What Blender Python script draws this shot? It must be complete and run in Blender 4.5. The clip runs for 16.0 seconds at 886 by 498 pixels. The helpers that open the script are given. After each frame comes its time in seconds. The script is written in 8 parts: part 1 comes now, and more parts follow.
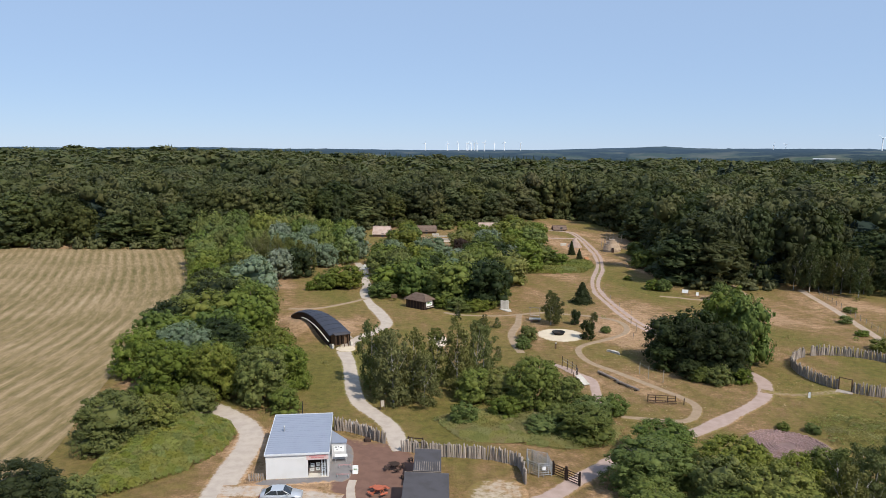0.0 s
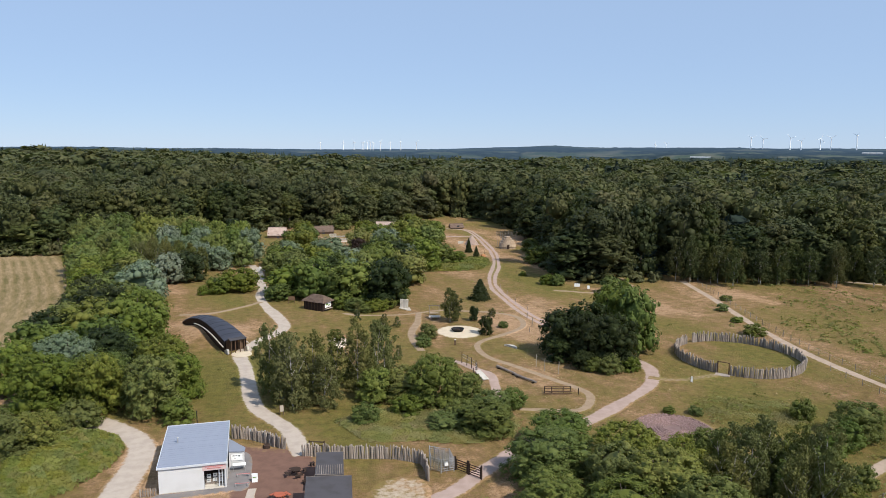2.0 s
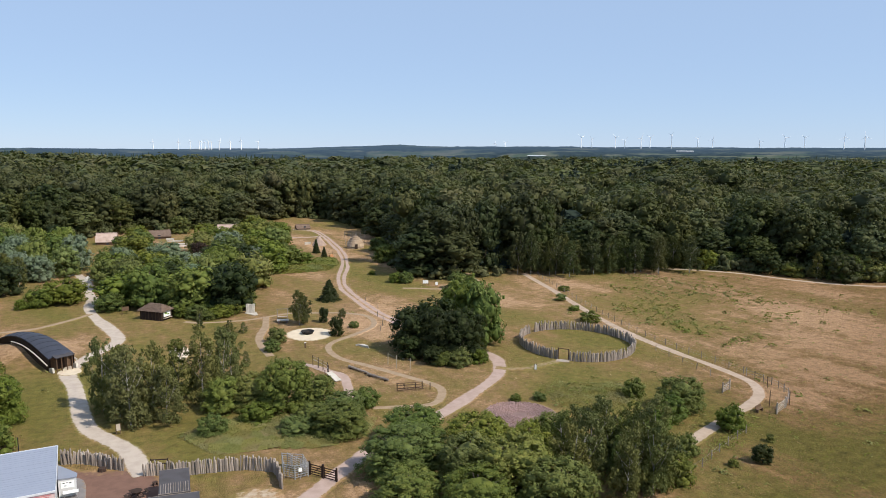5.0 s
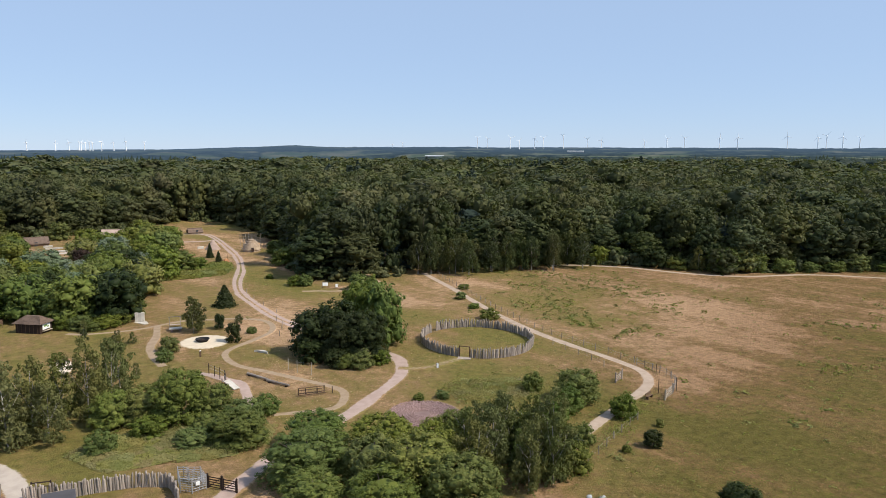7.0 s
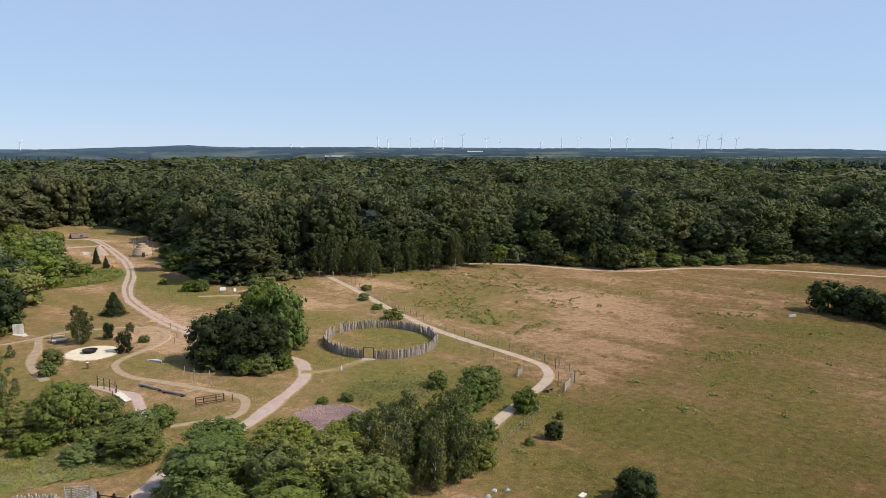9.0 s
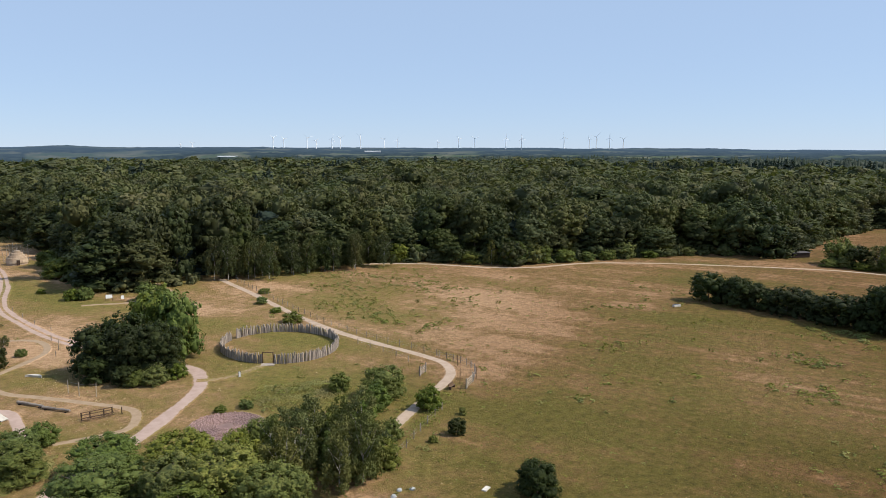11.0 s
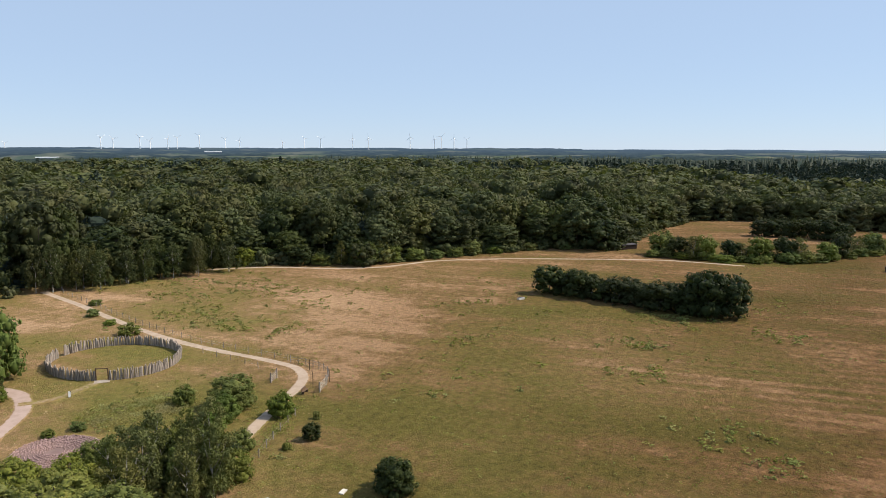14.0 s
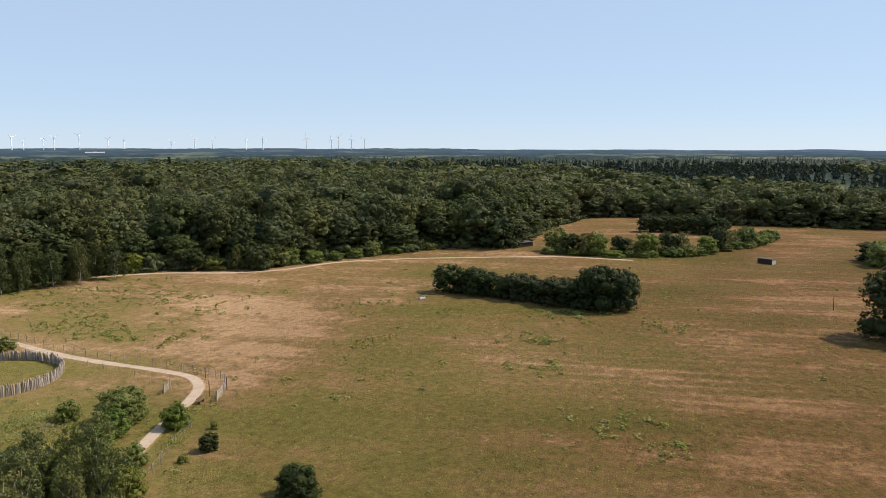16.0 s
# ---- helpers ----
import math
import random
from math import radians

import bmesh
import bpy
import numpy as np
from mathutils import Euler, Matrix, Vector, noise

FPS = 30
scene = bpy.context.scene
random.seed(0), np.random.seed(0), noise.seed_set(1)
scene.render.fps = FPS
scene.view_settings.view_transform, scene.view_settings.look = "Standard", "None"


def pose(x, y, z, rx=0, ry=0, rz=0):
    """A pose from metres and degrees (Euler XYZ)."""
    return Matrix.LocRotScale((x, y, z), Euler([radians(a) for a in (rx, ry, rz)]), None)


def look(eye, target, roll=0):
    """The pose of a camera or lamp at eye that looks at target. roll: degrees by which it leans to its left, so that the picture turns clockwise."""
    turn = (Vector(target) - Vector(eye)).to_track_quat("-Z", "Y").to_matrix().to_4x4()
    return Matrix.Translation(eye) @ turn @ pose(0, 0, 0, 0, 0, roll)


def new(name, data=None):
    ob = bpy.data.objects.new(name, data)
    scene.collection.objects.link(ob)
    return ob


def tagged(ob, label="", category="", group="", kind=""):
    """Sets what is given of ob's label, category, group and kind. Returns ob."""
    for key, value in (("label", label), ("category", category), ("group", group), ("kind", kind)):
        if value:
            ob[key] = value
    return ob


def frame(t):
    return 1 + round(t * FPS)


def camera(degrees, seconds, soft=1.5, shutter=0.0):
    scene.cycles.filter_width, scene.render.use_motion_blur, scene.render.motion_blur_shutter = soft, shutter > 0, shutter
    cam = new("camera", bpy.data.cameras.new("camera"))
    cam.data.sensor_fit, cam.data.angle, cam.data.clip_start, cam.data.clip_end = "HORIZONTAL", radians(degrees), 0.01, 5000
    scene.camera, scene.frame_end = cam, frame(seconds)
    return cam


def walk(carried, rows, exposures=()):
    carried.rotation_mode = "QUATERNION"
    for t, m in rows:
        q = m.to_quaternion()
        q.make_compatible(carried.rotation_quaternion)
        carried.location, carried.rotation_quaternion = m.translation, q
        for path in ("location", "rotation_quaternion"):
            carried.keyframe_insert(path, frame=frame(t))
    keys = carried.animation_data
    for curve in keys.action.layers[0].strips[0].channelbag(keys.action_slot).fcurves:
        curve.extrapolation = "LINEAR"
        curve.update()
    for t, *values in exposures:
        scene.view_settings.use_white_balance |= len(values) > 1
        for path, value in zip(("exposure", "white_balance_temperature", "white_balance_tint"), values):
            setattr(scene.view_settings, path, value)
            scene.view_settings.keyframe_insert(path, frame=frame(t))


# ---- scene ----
# ---------------------------------------------------------------- camera
cam = camera(63.57, 16.0, soft=0.65)
ROWS = [
    (0.0, 81.840, -0.330, 0.00), (0.5, 81.830, -0.305, -2.08), (1.0, 81.822, -0.300, -4.13),
    (1.5, 81.820, -0.295, -6.18), (2.0, 81.818, -0.280, -8.23), (2.5, 81.815, -0.255, -10.26),
    (3.0, 81.810, -0.225, -12.30), (3.5, 81.800, -0.220, -14.34), (4.0, 81.798, -0.210, -16.40),
    (6.5, 81.840, -0.130, -26.55), (7.0, 81.862, -0.100, -28.58), (7.5, 81.880, -0.110, -30.58),
    (8.0, 81.885, -0.125, -32.56), (8.5, 81.893, -0.160, -34.51), (9.0, 81.900, -0.170, -36.47),
    (11.5, 81.907, -0.110, -46.575), (12.0, 81.913, -0.108, -48.585), (12.5, 81.917, -0.108, -50.605),
    (13.0, 81.922, -0.105, -52.63), (13.5, 81.925, -0.105, -54.645), (14.0, 81.930, -0.095, -56.665),
    (14.5, 81.943, -0.060, -58.70), (15.0, 81.953, -0.045, -60.735), (15.5, 81.957, -0.040, -62.745),
    (16.0, 81.958, -0.020, -64.76),
]
EYE_Z = 38.0
walk(cam, [(t, pose(0, 0, EYE_Z, a, b, c)) for t, a, b, c in ROWS], [(0.0, 0.02, 6430, 10), (4.0, 0.10, 6550, 10), (8.0, 0.13, 6640, 10), (12.5, 0.16, 6830, 10), (16.0, 0.27, 7150, 10)])

# ---------------------------------------------------------------- light
SUN_AZ, SUN_EL = 139.0, 49.0          # degrees clockwise from +y, above the horizon
world = bpy.data.worlds.new("world")
scene.world = world
world.use_nodes = True
wn = world.node_tree
wn.nodes.clear()
w_out = wn.nodes.new("ShaderNodeOutputWorld")
w_bg = wn.nodes.new("ShaderNodeBackground")
w_sky = wn.nodes.new("ShaderNodeTexSky")
w_sky.sky_type = "NISHITA"
w_sky.sun_disc = False
w_sky.sun_elevation = radians(SUN_EL)
w_sky.sun_rotation = radians(SUN_AZ)
w_sky.altitude = 2500
w_sky.air_density = 1.0
w_sky.dust_density = 0.35
w_sky.ozone_density = 3.5
w_bg.inputs["Strength"].default_value = 0.12
# even pale summer haze over the whole sky
w_mix = wn.nodes.new("ShaderNodeMix")
w_mix.data_type = "RGBA"
w_mix.inputs[0].default_value = 0.76
w_mix.inputs[7].default_value = (3.45, 4.72, 6.8, 1)
wn.links.new(w_sky.outputs[0], w_mix.inputs[6])
wn.links.new(w_mix.outputs[2], w_bg.inputs[0])
wn.links.new(w_bg.outputs[0], w_out.inputs[0])

sun = new("sun", bpy.data.lights.new("sun", "SUN"))
sun.data.energy = 4.75
sun.data.angle = radians(0.55)
sun.data.color = (1.0, 0.94, 0.84)
az, el = radians(SUN_AZ), radians(SUN_EL)
sun.matrix_world = look((math.sin(az) * math.cos(el) * 300, math.cos(az) * math.cos(el) * 300, math.sin(el) * 300), (0, 0, 0))


# ---------------------------------------------------------------- node helpers
def material(name, rough=0.85, spec=0.25, metal=0.0):
    m = bpy.data.materials.new(name)
    m.use_nodes = True
    b = m.node_tree.nodes["Principled BSDF"]
    b.inputs["Roughness"].default_value = rough
    b.inputs["Specular IOR Level"].default_value = spec
    b.inputs["Metallic"].default_value = metal
    return m, m.node_tree, b


def node(nt, kind, **sets):
    n = nt.nodes.new(kind)
    for k, v in sets.items():
        n.inputs[k].default_value = v
    return n


def noise_tex(nt, vec, scale, detail=3.0, rough=0.55):
    n = node(nt, "ShaderNodeTexNoise", Scale=scale, Detail=detail, Roughness=rough)
    nt.links.new(vec, n.inputs["Vector"])
    return n.outputs["Fac"]


def ramp(nt, fac, stops):
    n = nt.nodes.new("ShaderNodeValToRGB")
    el_ = n.color_ramp.elements
    while len(el_) < len(stops):
        el_.new(0.5)
    for e, (p, c) in zip(el_, stops):
        e.position = p
        e.color = (*c, 1.0) if len(c) == 3 else c
    nt.links.new(fac, n.inputs[0])
    return n.outputs[0]


def mix_col(nt, fac, a, b):
    n = nt.nodes.new("ShaderNodeMix")
    n.data_type = "RGBA"
    for s, v in ((0, fac), (6, a), (7, b)):
        if isinstance(v, (int, float)):
            n.inputs[s].default_value = v
        elif isinstance(v, tuple):
            n.inputs[s].default_value = (*v, 1.0)
        else:
            nt.links.new(v, n.inputs[s])
    return n.outputs[2]


def math_n(nt, op, a, b=0.0, c=0.0, clamp=False):
    n = nt.nodes.new("ShaderNodeMath")
    n.operation = op
    n.use_clamp = clamp
    for i, v in enumerate((a, b, c)):
        if isinstance(v, (int, float)):
            n.inputs[i].default_value = v
        else:
            nt.links.new(v, n.inputs[i])
    return n.outputs[0]


def step_n(nt, v, lo, hi):
    n = nt.nodes.new("ShaderNodeMapRange")
    n.interpolation_type = "SMOOTHSTEP"
    nt.links.new(v, n.inputs[0])
    n.inputs[1].default_value, n.inputs[2].default_value = lo, hi
    return n.outputs[0]


def attr(nt, name):
    n = nt.nodes.new("ShaderNodeAttribute")
    n.attribute_name = name
    return n.outputs["Fac"]


def bump(nt, b, height, strength, dist):
    n = node(nt, "ShaderNodeBump", Strength=strength, Distance=dist)
    nt.links.new(height, n.inputs["Height"])
    nt.links.new(n.outputs[0], b.inputs["Normal"])


def position(nt):
    return nt.nodes.new("ShaderNodeNewGeometry").outputs["Position"]


def rand_ob(nt):
    return nt.nodes.new("ShaderNodeObjectInfo").outputs["Random"]


def rand_island(nt):
    return nt.nodes.new("ShaderNodeNewGeometry").outputs["Random Per Island"]


def obj_vec(nt):
    return nt.nodes.new("ShaderNodeTexCoord").outputs["Object"]


def plain(name, col, rough=0.7, spec=0.3, metal=0.0, vary=0.25, scale=3.0, grain=40.0, bumpy=0.15, dirt=(0.6, 0.55, 0.5), per_object=0.15):
    """A painted, wooden, stone or metal surface: base colour with stains, fine grain and a small change from object to object."""
    m, nt, b = material(name, rough, spec, metal)
    v = obj_vec(nt)
    big = noise_tex(nt, v, scale, 4.0)
    fine = noise_tex(nt, v, grain, 2.0)
    dark = tuple(c * d for c, d in zip(col, dirt))
    c1 = mix_col(nt, math_n(nt, "MULTIPLY", step_n(nt, big, 0.38, 0.75), min(1.0, vary * 2)), col, dark)
    c2 = mix_col(nt, math_n(nt, "MULTIPLY", fine, vary), c1, tuple(c * 0.55 for c in col))
    hsv = node(nt, "ShaderNodeHueSaturation")
    val = math_n(nt, "MULTIPLY_ADD", rand_ob(nt), per_object * 2, 1.0 - per_object)
    nt.links.new(val, hsv.inputs["Value"])
    nt.links.new(c2, hsv.inputs["Color"])
    nt.links.new(hsv.outputs[0], b.inputs["Base Color"])
    bump(nt, b, fine, bumpy, 0.02)
    return m


# ---------------------------------------------------------------- mesh helpers
def face_up(verts, f):
    """Turns the faces of a sheet so that they all look up."""
    v = np.asarray(verts)
    n = np.cross(v[f[:, 1]] - v[f[:, 0]], v[f[:, 2]] - v[f[:, 0]])[:, 2]
    f = f.copy()
    f[n < 0] = f[n < 0][:, ::-1]
    return f


def make_mesh(name, verts, quads=None, tris=None, smooth=False, up=False):
    q = np.zeros((0, 4), int) if quads is None else np.asarray(quads, int)
    t = np.zeros((0, 3), int) if tris is None else np.asarray(tris, int)
    if up:
        q, t = face_up(verts, q), face_up(verts, t)
    me = bpy.data.meshes.new(name)
    me.vertices.add(len(verts))
    me.vertices.foreach_set("co", np.asarray(verts, np.float32).ravel())
    me.loops.add(q.size + t.size)
    me.loops.foreach_set("vertex_index", np.concatenate([q.ravel(), t.ravel()]).astype(np.int32))
    me.polygons.add(len(q) + len(t))
    starts = np.concatenate([np.arange(len(q)) * 4, q.size + np.arange(len(t)) * 3]).astype(np.int32)
    me.polygons.foreach_set("loop_start", starts)
    if smooth:
        me.polygons.foreach_set("use_smooth", np.ones(len(q) + len(t), bool))
    me.update(calc_edges=True)
    me.validate()
    return me


def set_attr(me, name, values):
    a = me.attributes.new(name, "FLOAT", "POINT")
    a.data.foreach_set("value", np.asarray(values, np.float32))


def mesh_ob(name, me, mat, parent=None, label=""):
    ob = new(name, me)
    if mat is not None and not me.materials:
        me.materials.append(mat)
    if parent is not None:
        ob.parent = parent
    return tagged(ob, label)


def part(name, bm, mat, parent, label="", smooth=False):
    me = bpy.data.meshes.new(name)
    bmesh.ops.recalc_face_normals(bm, faces=bm.faces[:])
    bm.to_mesh(me)
    bm.free()
    if smooth:
        for p in me.polygons:
            p.use_smooth = True
    return mesh_ob(name, me, mat, parent, label)


def thing(name, x, y, z=0.0, turn=0.0, label="", category="", group="", kind=""):
    ob = new(name)
    ob.empty_display_size = 0.3
    ob.matrix_basis = pose(x, y, z, 0, 0, turn)
    return tagged(ob, label, category, group, kind)


def box(sx, sy, sz, at=(0, 0, 0), rot=(0, 0, 0), bevel=0.0, bm=None):
    """A box of that size with its middle at `at`; adds to bm if given."""
    b = bmesh.new()
    bmesh.ops.create_cube(b, size=1.0)
    bmesh.ops.scale(b, vec=(sx, sy, sz), verts=b.verts[:])
    if bevel > 0:
        bmesh.ops.bevel(b, geom=b.edges[:], offset=bevel, segments=2, affect="EDGES", profile=0.7)
    bmesh.ops.transform(b, matrix=pose(*at, *rot), verts=b.verts[:])
    return merge(b, bm)


def merge(b, bm):
    if bm is None:
        return b
    tmp = bpy.data.meshes.new("tmp")
    b.to_mesh(tmp)
    b.free()
    bm.from_mesh(tmp)
    bpy.data.meshes.remove(tmp)
    return bm


def rod(p, q, r0, r1=None, n=8, bm=None):
    """A tapered round bar from p to q."""
    r1 = r0 if r1 is None else r1
    p, q = Vector(p), Vector(q)
    b = bmesh.new()
    bmesh.ops.create_cone(b, cap_ends=True, segments=n, radius1=r0, radius2=r1, depth=(q - p).length)
    turn = (q - p).to_track_quat("Z", "Y").to_matrix().to_4x4()
    bmesh.ops.transform(b, matrix=Matrix.Translation((p + q) / 2) @ turn, verts=b.verts[:])
    return merge(b, bm)


def prism(poly, z0, z1, bm=None):
    """An upright prism over a plan polygon."""
    b = bmesh.new()
    lo = [b.verts.new((x, y, z0)) for x, y in poly]
    hi = [b.verts.new((x, y, z1)) for x, y in poly]
    n = len(poly)
    b.faces.new(lo[::-1])
    b.faces.new(hi)
    for i in range(n):
        b.faces.new((lo[i], lo[(i + 1) % n], hi[(i + 1) % n], hi[i]))
    return merge(b, bm)


# ---------------------------------------------------------------- lie of the land
def sstep(x, lo, hi):
    t = np.clip((x - lo) / (hi - lo), 0, 1)
    return t * t * (3 - 2 * t)


def vnoise(x, y, wave, seed=0):
    """Smooth value noise between 0 and 1 with the given wavelength in metres."""
    x, y = np.asarray(x, float) / wave, np.asarray(y, float) / wave
    xi, yi = np.floor(x).astype(np.int64), np.floor(y).astype(np.int64)
    fx, fy = x - xi, y - yi
    fx, fy = fx * fx * (3 - 2 * fx), fy * fy * (3 - 2 * fy)

    def h(a, b):
        n = (a * 374761393 + b * 668265263 + seed * 1442695041) & 0xFFFFFFFF
        n = ((n ^ (n >> 13)) * 1274126177) & 0xFFFFFFFF
        return ((n ^ (n >> 16)) & 0xFFFF) / 65535.0
    return (h(xi, yi) * (1 - fx) + h(xi + 1, yi) * fx) * (1 - fy) + (h(xi, yi + 1) * (1 - fx) + h(xi + 1, yi + 1) * fx) * fy


ARCH_A, ARCH_B = (-19.6, 133.2), (-32.6, 156.4)     # mouth and tail of the half-buried hall


def gz(x, y):
    """Height of the ground."""
    x, y = np.asarray(x, float), np.asarray(y, float)
    r, a = np.hypot(x, y), np.degrees(np.arctan2(x, y))
    z = 0.16 * (vnoise(x, y, 17, 3) - 0.5) + 0.5 * sstep(r, 60, 400) * (vnoise(x, y, 70, 5) - 0.5)
    z = z + 9.0 * sstep(r, 270, 620) * sstep(-a, -8, 22)
    # broad shallow valley beyond the woods, deepest to the north
    z = z - (14 + 30 * sstep(a, -12, -2) * (1 - sstep(a, 14, 30))) * sstep(r, 800, 1900) * (1 - sstep(r, 2700, 4700))
    # earth bank against the hall
    ux, uy = ARCH_B[0] - ARCH_A[0], ARCH_B[1] - ARCH_A[1]
    ll = math.hypot(ux, uy)
    ux, uy = ux / ll, uy / ll
    s = (x - ARCH_A[0]) * ux + (y - ARCH_A[1]) * uy
    d = (x - ARCH_A[0]) * uy - (y - ARCH_A[1]) * ux
    z = z + 2.2 * np.exp(-((s - 14.5) / 7.5) ** 2) * np.exp(-(d / 5.8) ** 2)
    return z


# dryness of the grass: 0 lush, 1 parched
GREEN_SPOTS = [   # x, y, radius, change
    (-19, 114, 16, -0.45), (8, 132, 14, -0.22), (8, 158, 16, -0.22), (0, 96, 9, -0.25), (-32, 175, 22, -0.22), (0, 150, 14, -0.18), (6, 92, 16, -0.30), (60, 92, 13, -0.34),
    (72, 117, 10, -0.12), (52, 180, 12, -0.35), (110, 165, 30, -0.12), (45, 108, 9, -0.2), (150, 60, 26, -0.16),
    (78, 58, 32, -0.36), (120, 45, 28, -0.20), (105, 130, 22, -0.10), (175, 55, 20, -0.12), (150, 0, 45, -0.04), (215, 100, 22, -0.15), (285, 75, 30, -0.25),
]
DRY_SPOTS = [
    (88, 165, 14, 0.35), (28, 185, 14, 0.2), (30, 150, 16, 0.18), (30, 112, 14, 0.18), (103, 79, 17, 0.5), (90, 82, 6, 0.35),
    (92, 92, 12, 0.22), (118, 98, 13, 0.25), (112, 88, 10, 0.2), (52, 265, 30, 0.28), (330, 70, 50, 0.3), (-22, 80, 11, 0.3), (-29.5, 148, 6, 0.85), (-35, 154, 5, 0.6), (-30, 147, 7, 0.3),
    (54, 103, 6, 0.2), (128, 110, 18, 0.25), (6, 76, 8, 0.15), (115, 20, 30, 0.10),
]


def dryness(x, y):
    x, y = np.asarray(x, float), np.asarray(y, float)
    a = np.degrees(np.arctan2(x, y))
    v = 0.52 + 0.02 * sstep(a, 10, 30) - 0.02 * sstep(a, 40, 60)
    for sx, sy, sr, dv in GREEN_SPOTS + DRY_SPOTS:
        v = v + dv * np.exp(-((x - sx) ** 2 + (y - sy) ** 2) / sr ** 2)
    v = v + 0.50 * (vnoise(x, y, 24, 11) - 0.5) + 0.34 * (vnoise(x, y, 8, 12) - 0.5)
    return np.clip(v, 0, 1)


def heath_shade(x, y):
    """Share of coarse reddish grass, the great meadow to the east; its tint also paints in the darkness of grass seen
    towards the sun.
    """
    x, y = np.asarray(x, float), np.asarray(y, float)
    a = np.degrees(np.arctan2(x, y))
    a = a + 14 * (vnoise(x, y, 40, 61) - 0.5)
    return (0.6 * sstep(a, 34, 58) + 0.4 * sstep(a, 62, 92)) * (0.8 + 0.2 * vnoise(x, y, 15, 62))


def land_attrs(me, x, y):
    set_attr(me, "dry", dryness(x, y))
    set_attr(me, "heath_shade", heath_shade(x, y))
    set_attr(me, "swath", np.exp(-((x - 122) / 16) ** 2 - ((y - 12) / 24) ** 2))


def grass_colour(nt):
    pos = position(nt)
    dry = attr(nt, "dry")
    n1 = noise_tex(nt, pos, 0.35, 5.0, 0.6)
    n2 = noise_tex(nt, pos, 2.6, 4.0, 0.65)
    n3 = noise_tex(nt, pos, 0.06, 3.0, 0.5)
    f = math_n(nt, "ADD", dry, math_n(nt, "MULTIPLY_ADD", n1, 1.3, -0.65))
    f = math_n(nt, "ADD", f, math_n(nt, "MULTIPLY_ADD", n2, 0.9, -0.45))
    f = math_n(nt, "ADD", f, math_n(nt, "MULTIPLY_ADD", n3, 0.3, -0.15))
    # grass combed by the wind into long streaks, and faint swaths of an old mowing
    laid = nt.nodes.new("ShaderNodeMapping")
    laid.vector_type = "TEXTURE"
    laid.inputs["Rotation"].default_value = (0, 0, radians(104))
    laid.inputs["Scale"].default_value = (4.5, 1, 1)
    nt.links.new(pos, laid.inputs["Vector"])
    n5 = noise_tex(nt, laid.outputs[0], 0.42, 5.0, 0.68)
    f = math_n(nt, "ADD", f, math_n(nt, "MULTIPLY", math_n(nt, "MULTIPLY_ADD", n5, 1.7, -0.85), math_n(nt, "MULTIPLY_ADD", attr(nt, "heath_shade"), 0.8, 0.2)))
    n6 = noise_tex(nt, laid.outputs[0], 0.075, 3.0, 0.55)
    f = math_n(nt, "ADD", f, math_n(nt, "MULTIPLY_ADD", n6, 2.2, -1.1))
    band = node(nt, "ShaderNodeTexWave", Scale=0.085, Distortion=2.5, Detail=3.0)
    band.bands_direction = "Y"
    nt.links.new(laid.outputs[0], band.inputs["Vector"])
    f = math_n(nt, "ADD", f, math_n(nt, "MULTIPLY", math_n(nt, "MULTIPLY_ADD", band.outputs["Fac"], 0.5, -0.3), attr(nt, "swath")), clamp=True)
    col = ramp(nt, f, [(0.0, (0.156, 0.134, 0.036)), (0.25, (0.193, 0.147, 0.048)), (0.5, (0.224, 0.152, 0.060)),
                       (0.72, (0.276, 0.170, 0.084)), (1.0, (0.43, 0.270, 0.157))])
    n4 = noise_tex(nt, pos, 0.8, 6.0, 0.72)
    shade = nt.nodes.new("ShaderNodeHueSaturation")
    rough_ = math_n(nt, "MULTIPLY_ADD", attr(nt, "heath_shade"), 0.9, 1.6)
    nt.links.new(math_n(nt, "MULTIPLY_ADD", math_n(nt, "SUBTRACT", n4, 0.5), rough_, 1.0), shade.inputs["Value"])
    nt.links.new(col, shade.inputs["Color"])
    col = shade.outputs[0]
    # reddish tint of the coarse grass, with its backlit darkness painted in
    coarse = nt.nodes.new("ShaderNodeMix")
    coarse.data_type, coarse.blend_type = "RGBA", "MULTIPLY"
    nt.links.new(attr(nt, "heath_shade"), coarse.inputs[0])
    nt.links.new(col, coarse.inputs[6])
    coarse.inputs[7].default_value = (0.475, 0.388, 0.305, 1)
    col = coarse.outputs[2]
    spk = noise_tex(nt, pos, 9.0, 3.0, 0.7)
    col = mix_col(nt, math_n(nt, "MULTIPLY", step_n(nt, spk, 0.50, 0.74), 0.55), col, (0.07, 0.07, 0.022))
    return pos, col, n2, spk


def ground_material():
    m, nt, b = material("meadow_grass", 0.95, 0.1)
    pos, col, n2, spk = grass_colour(nt)
    nt.links.new(col, b.inputs["Base Color"])
    bump(nt, b, math_n(nt, "ADD", n2, math_n(nt, "MULTIPLY", spk, 0.6)), 0.85, 0.35)
    return m


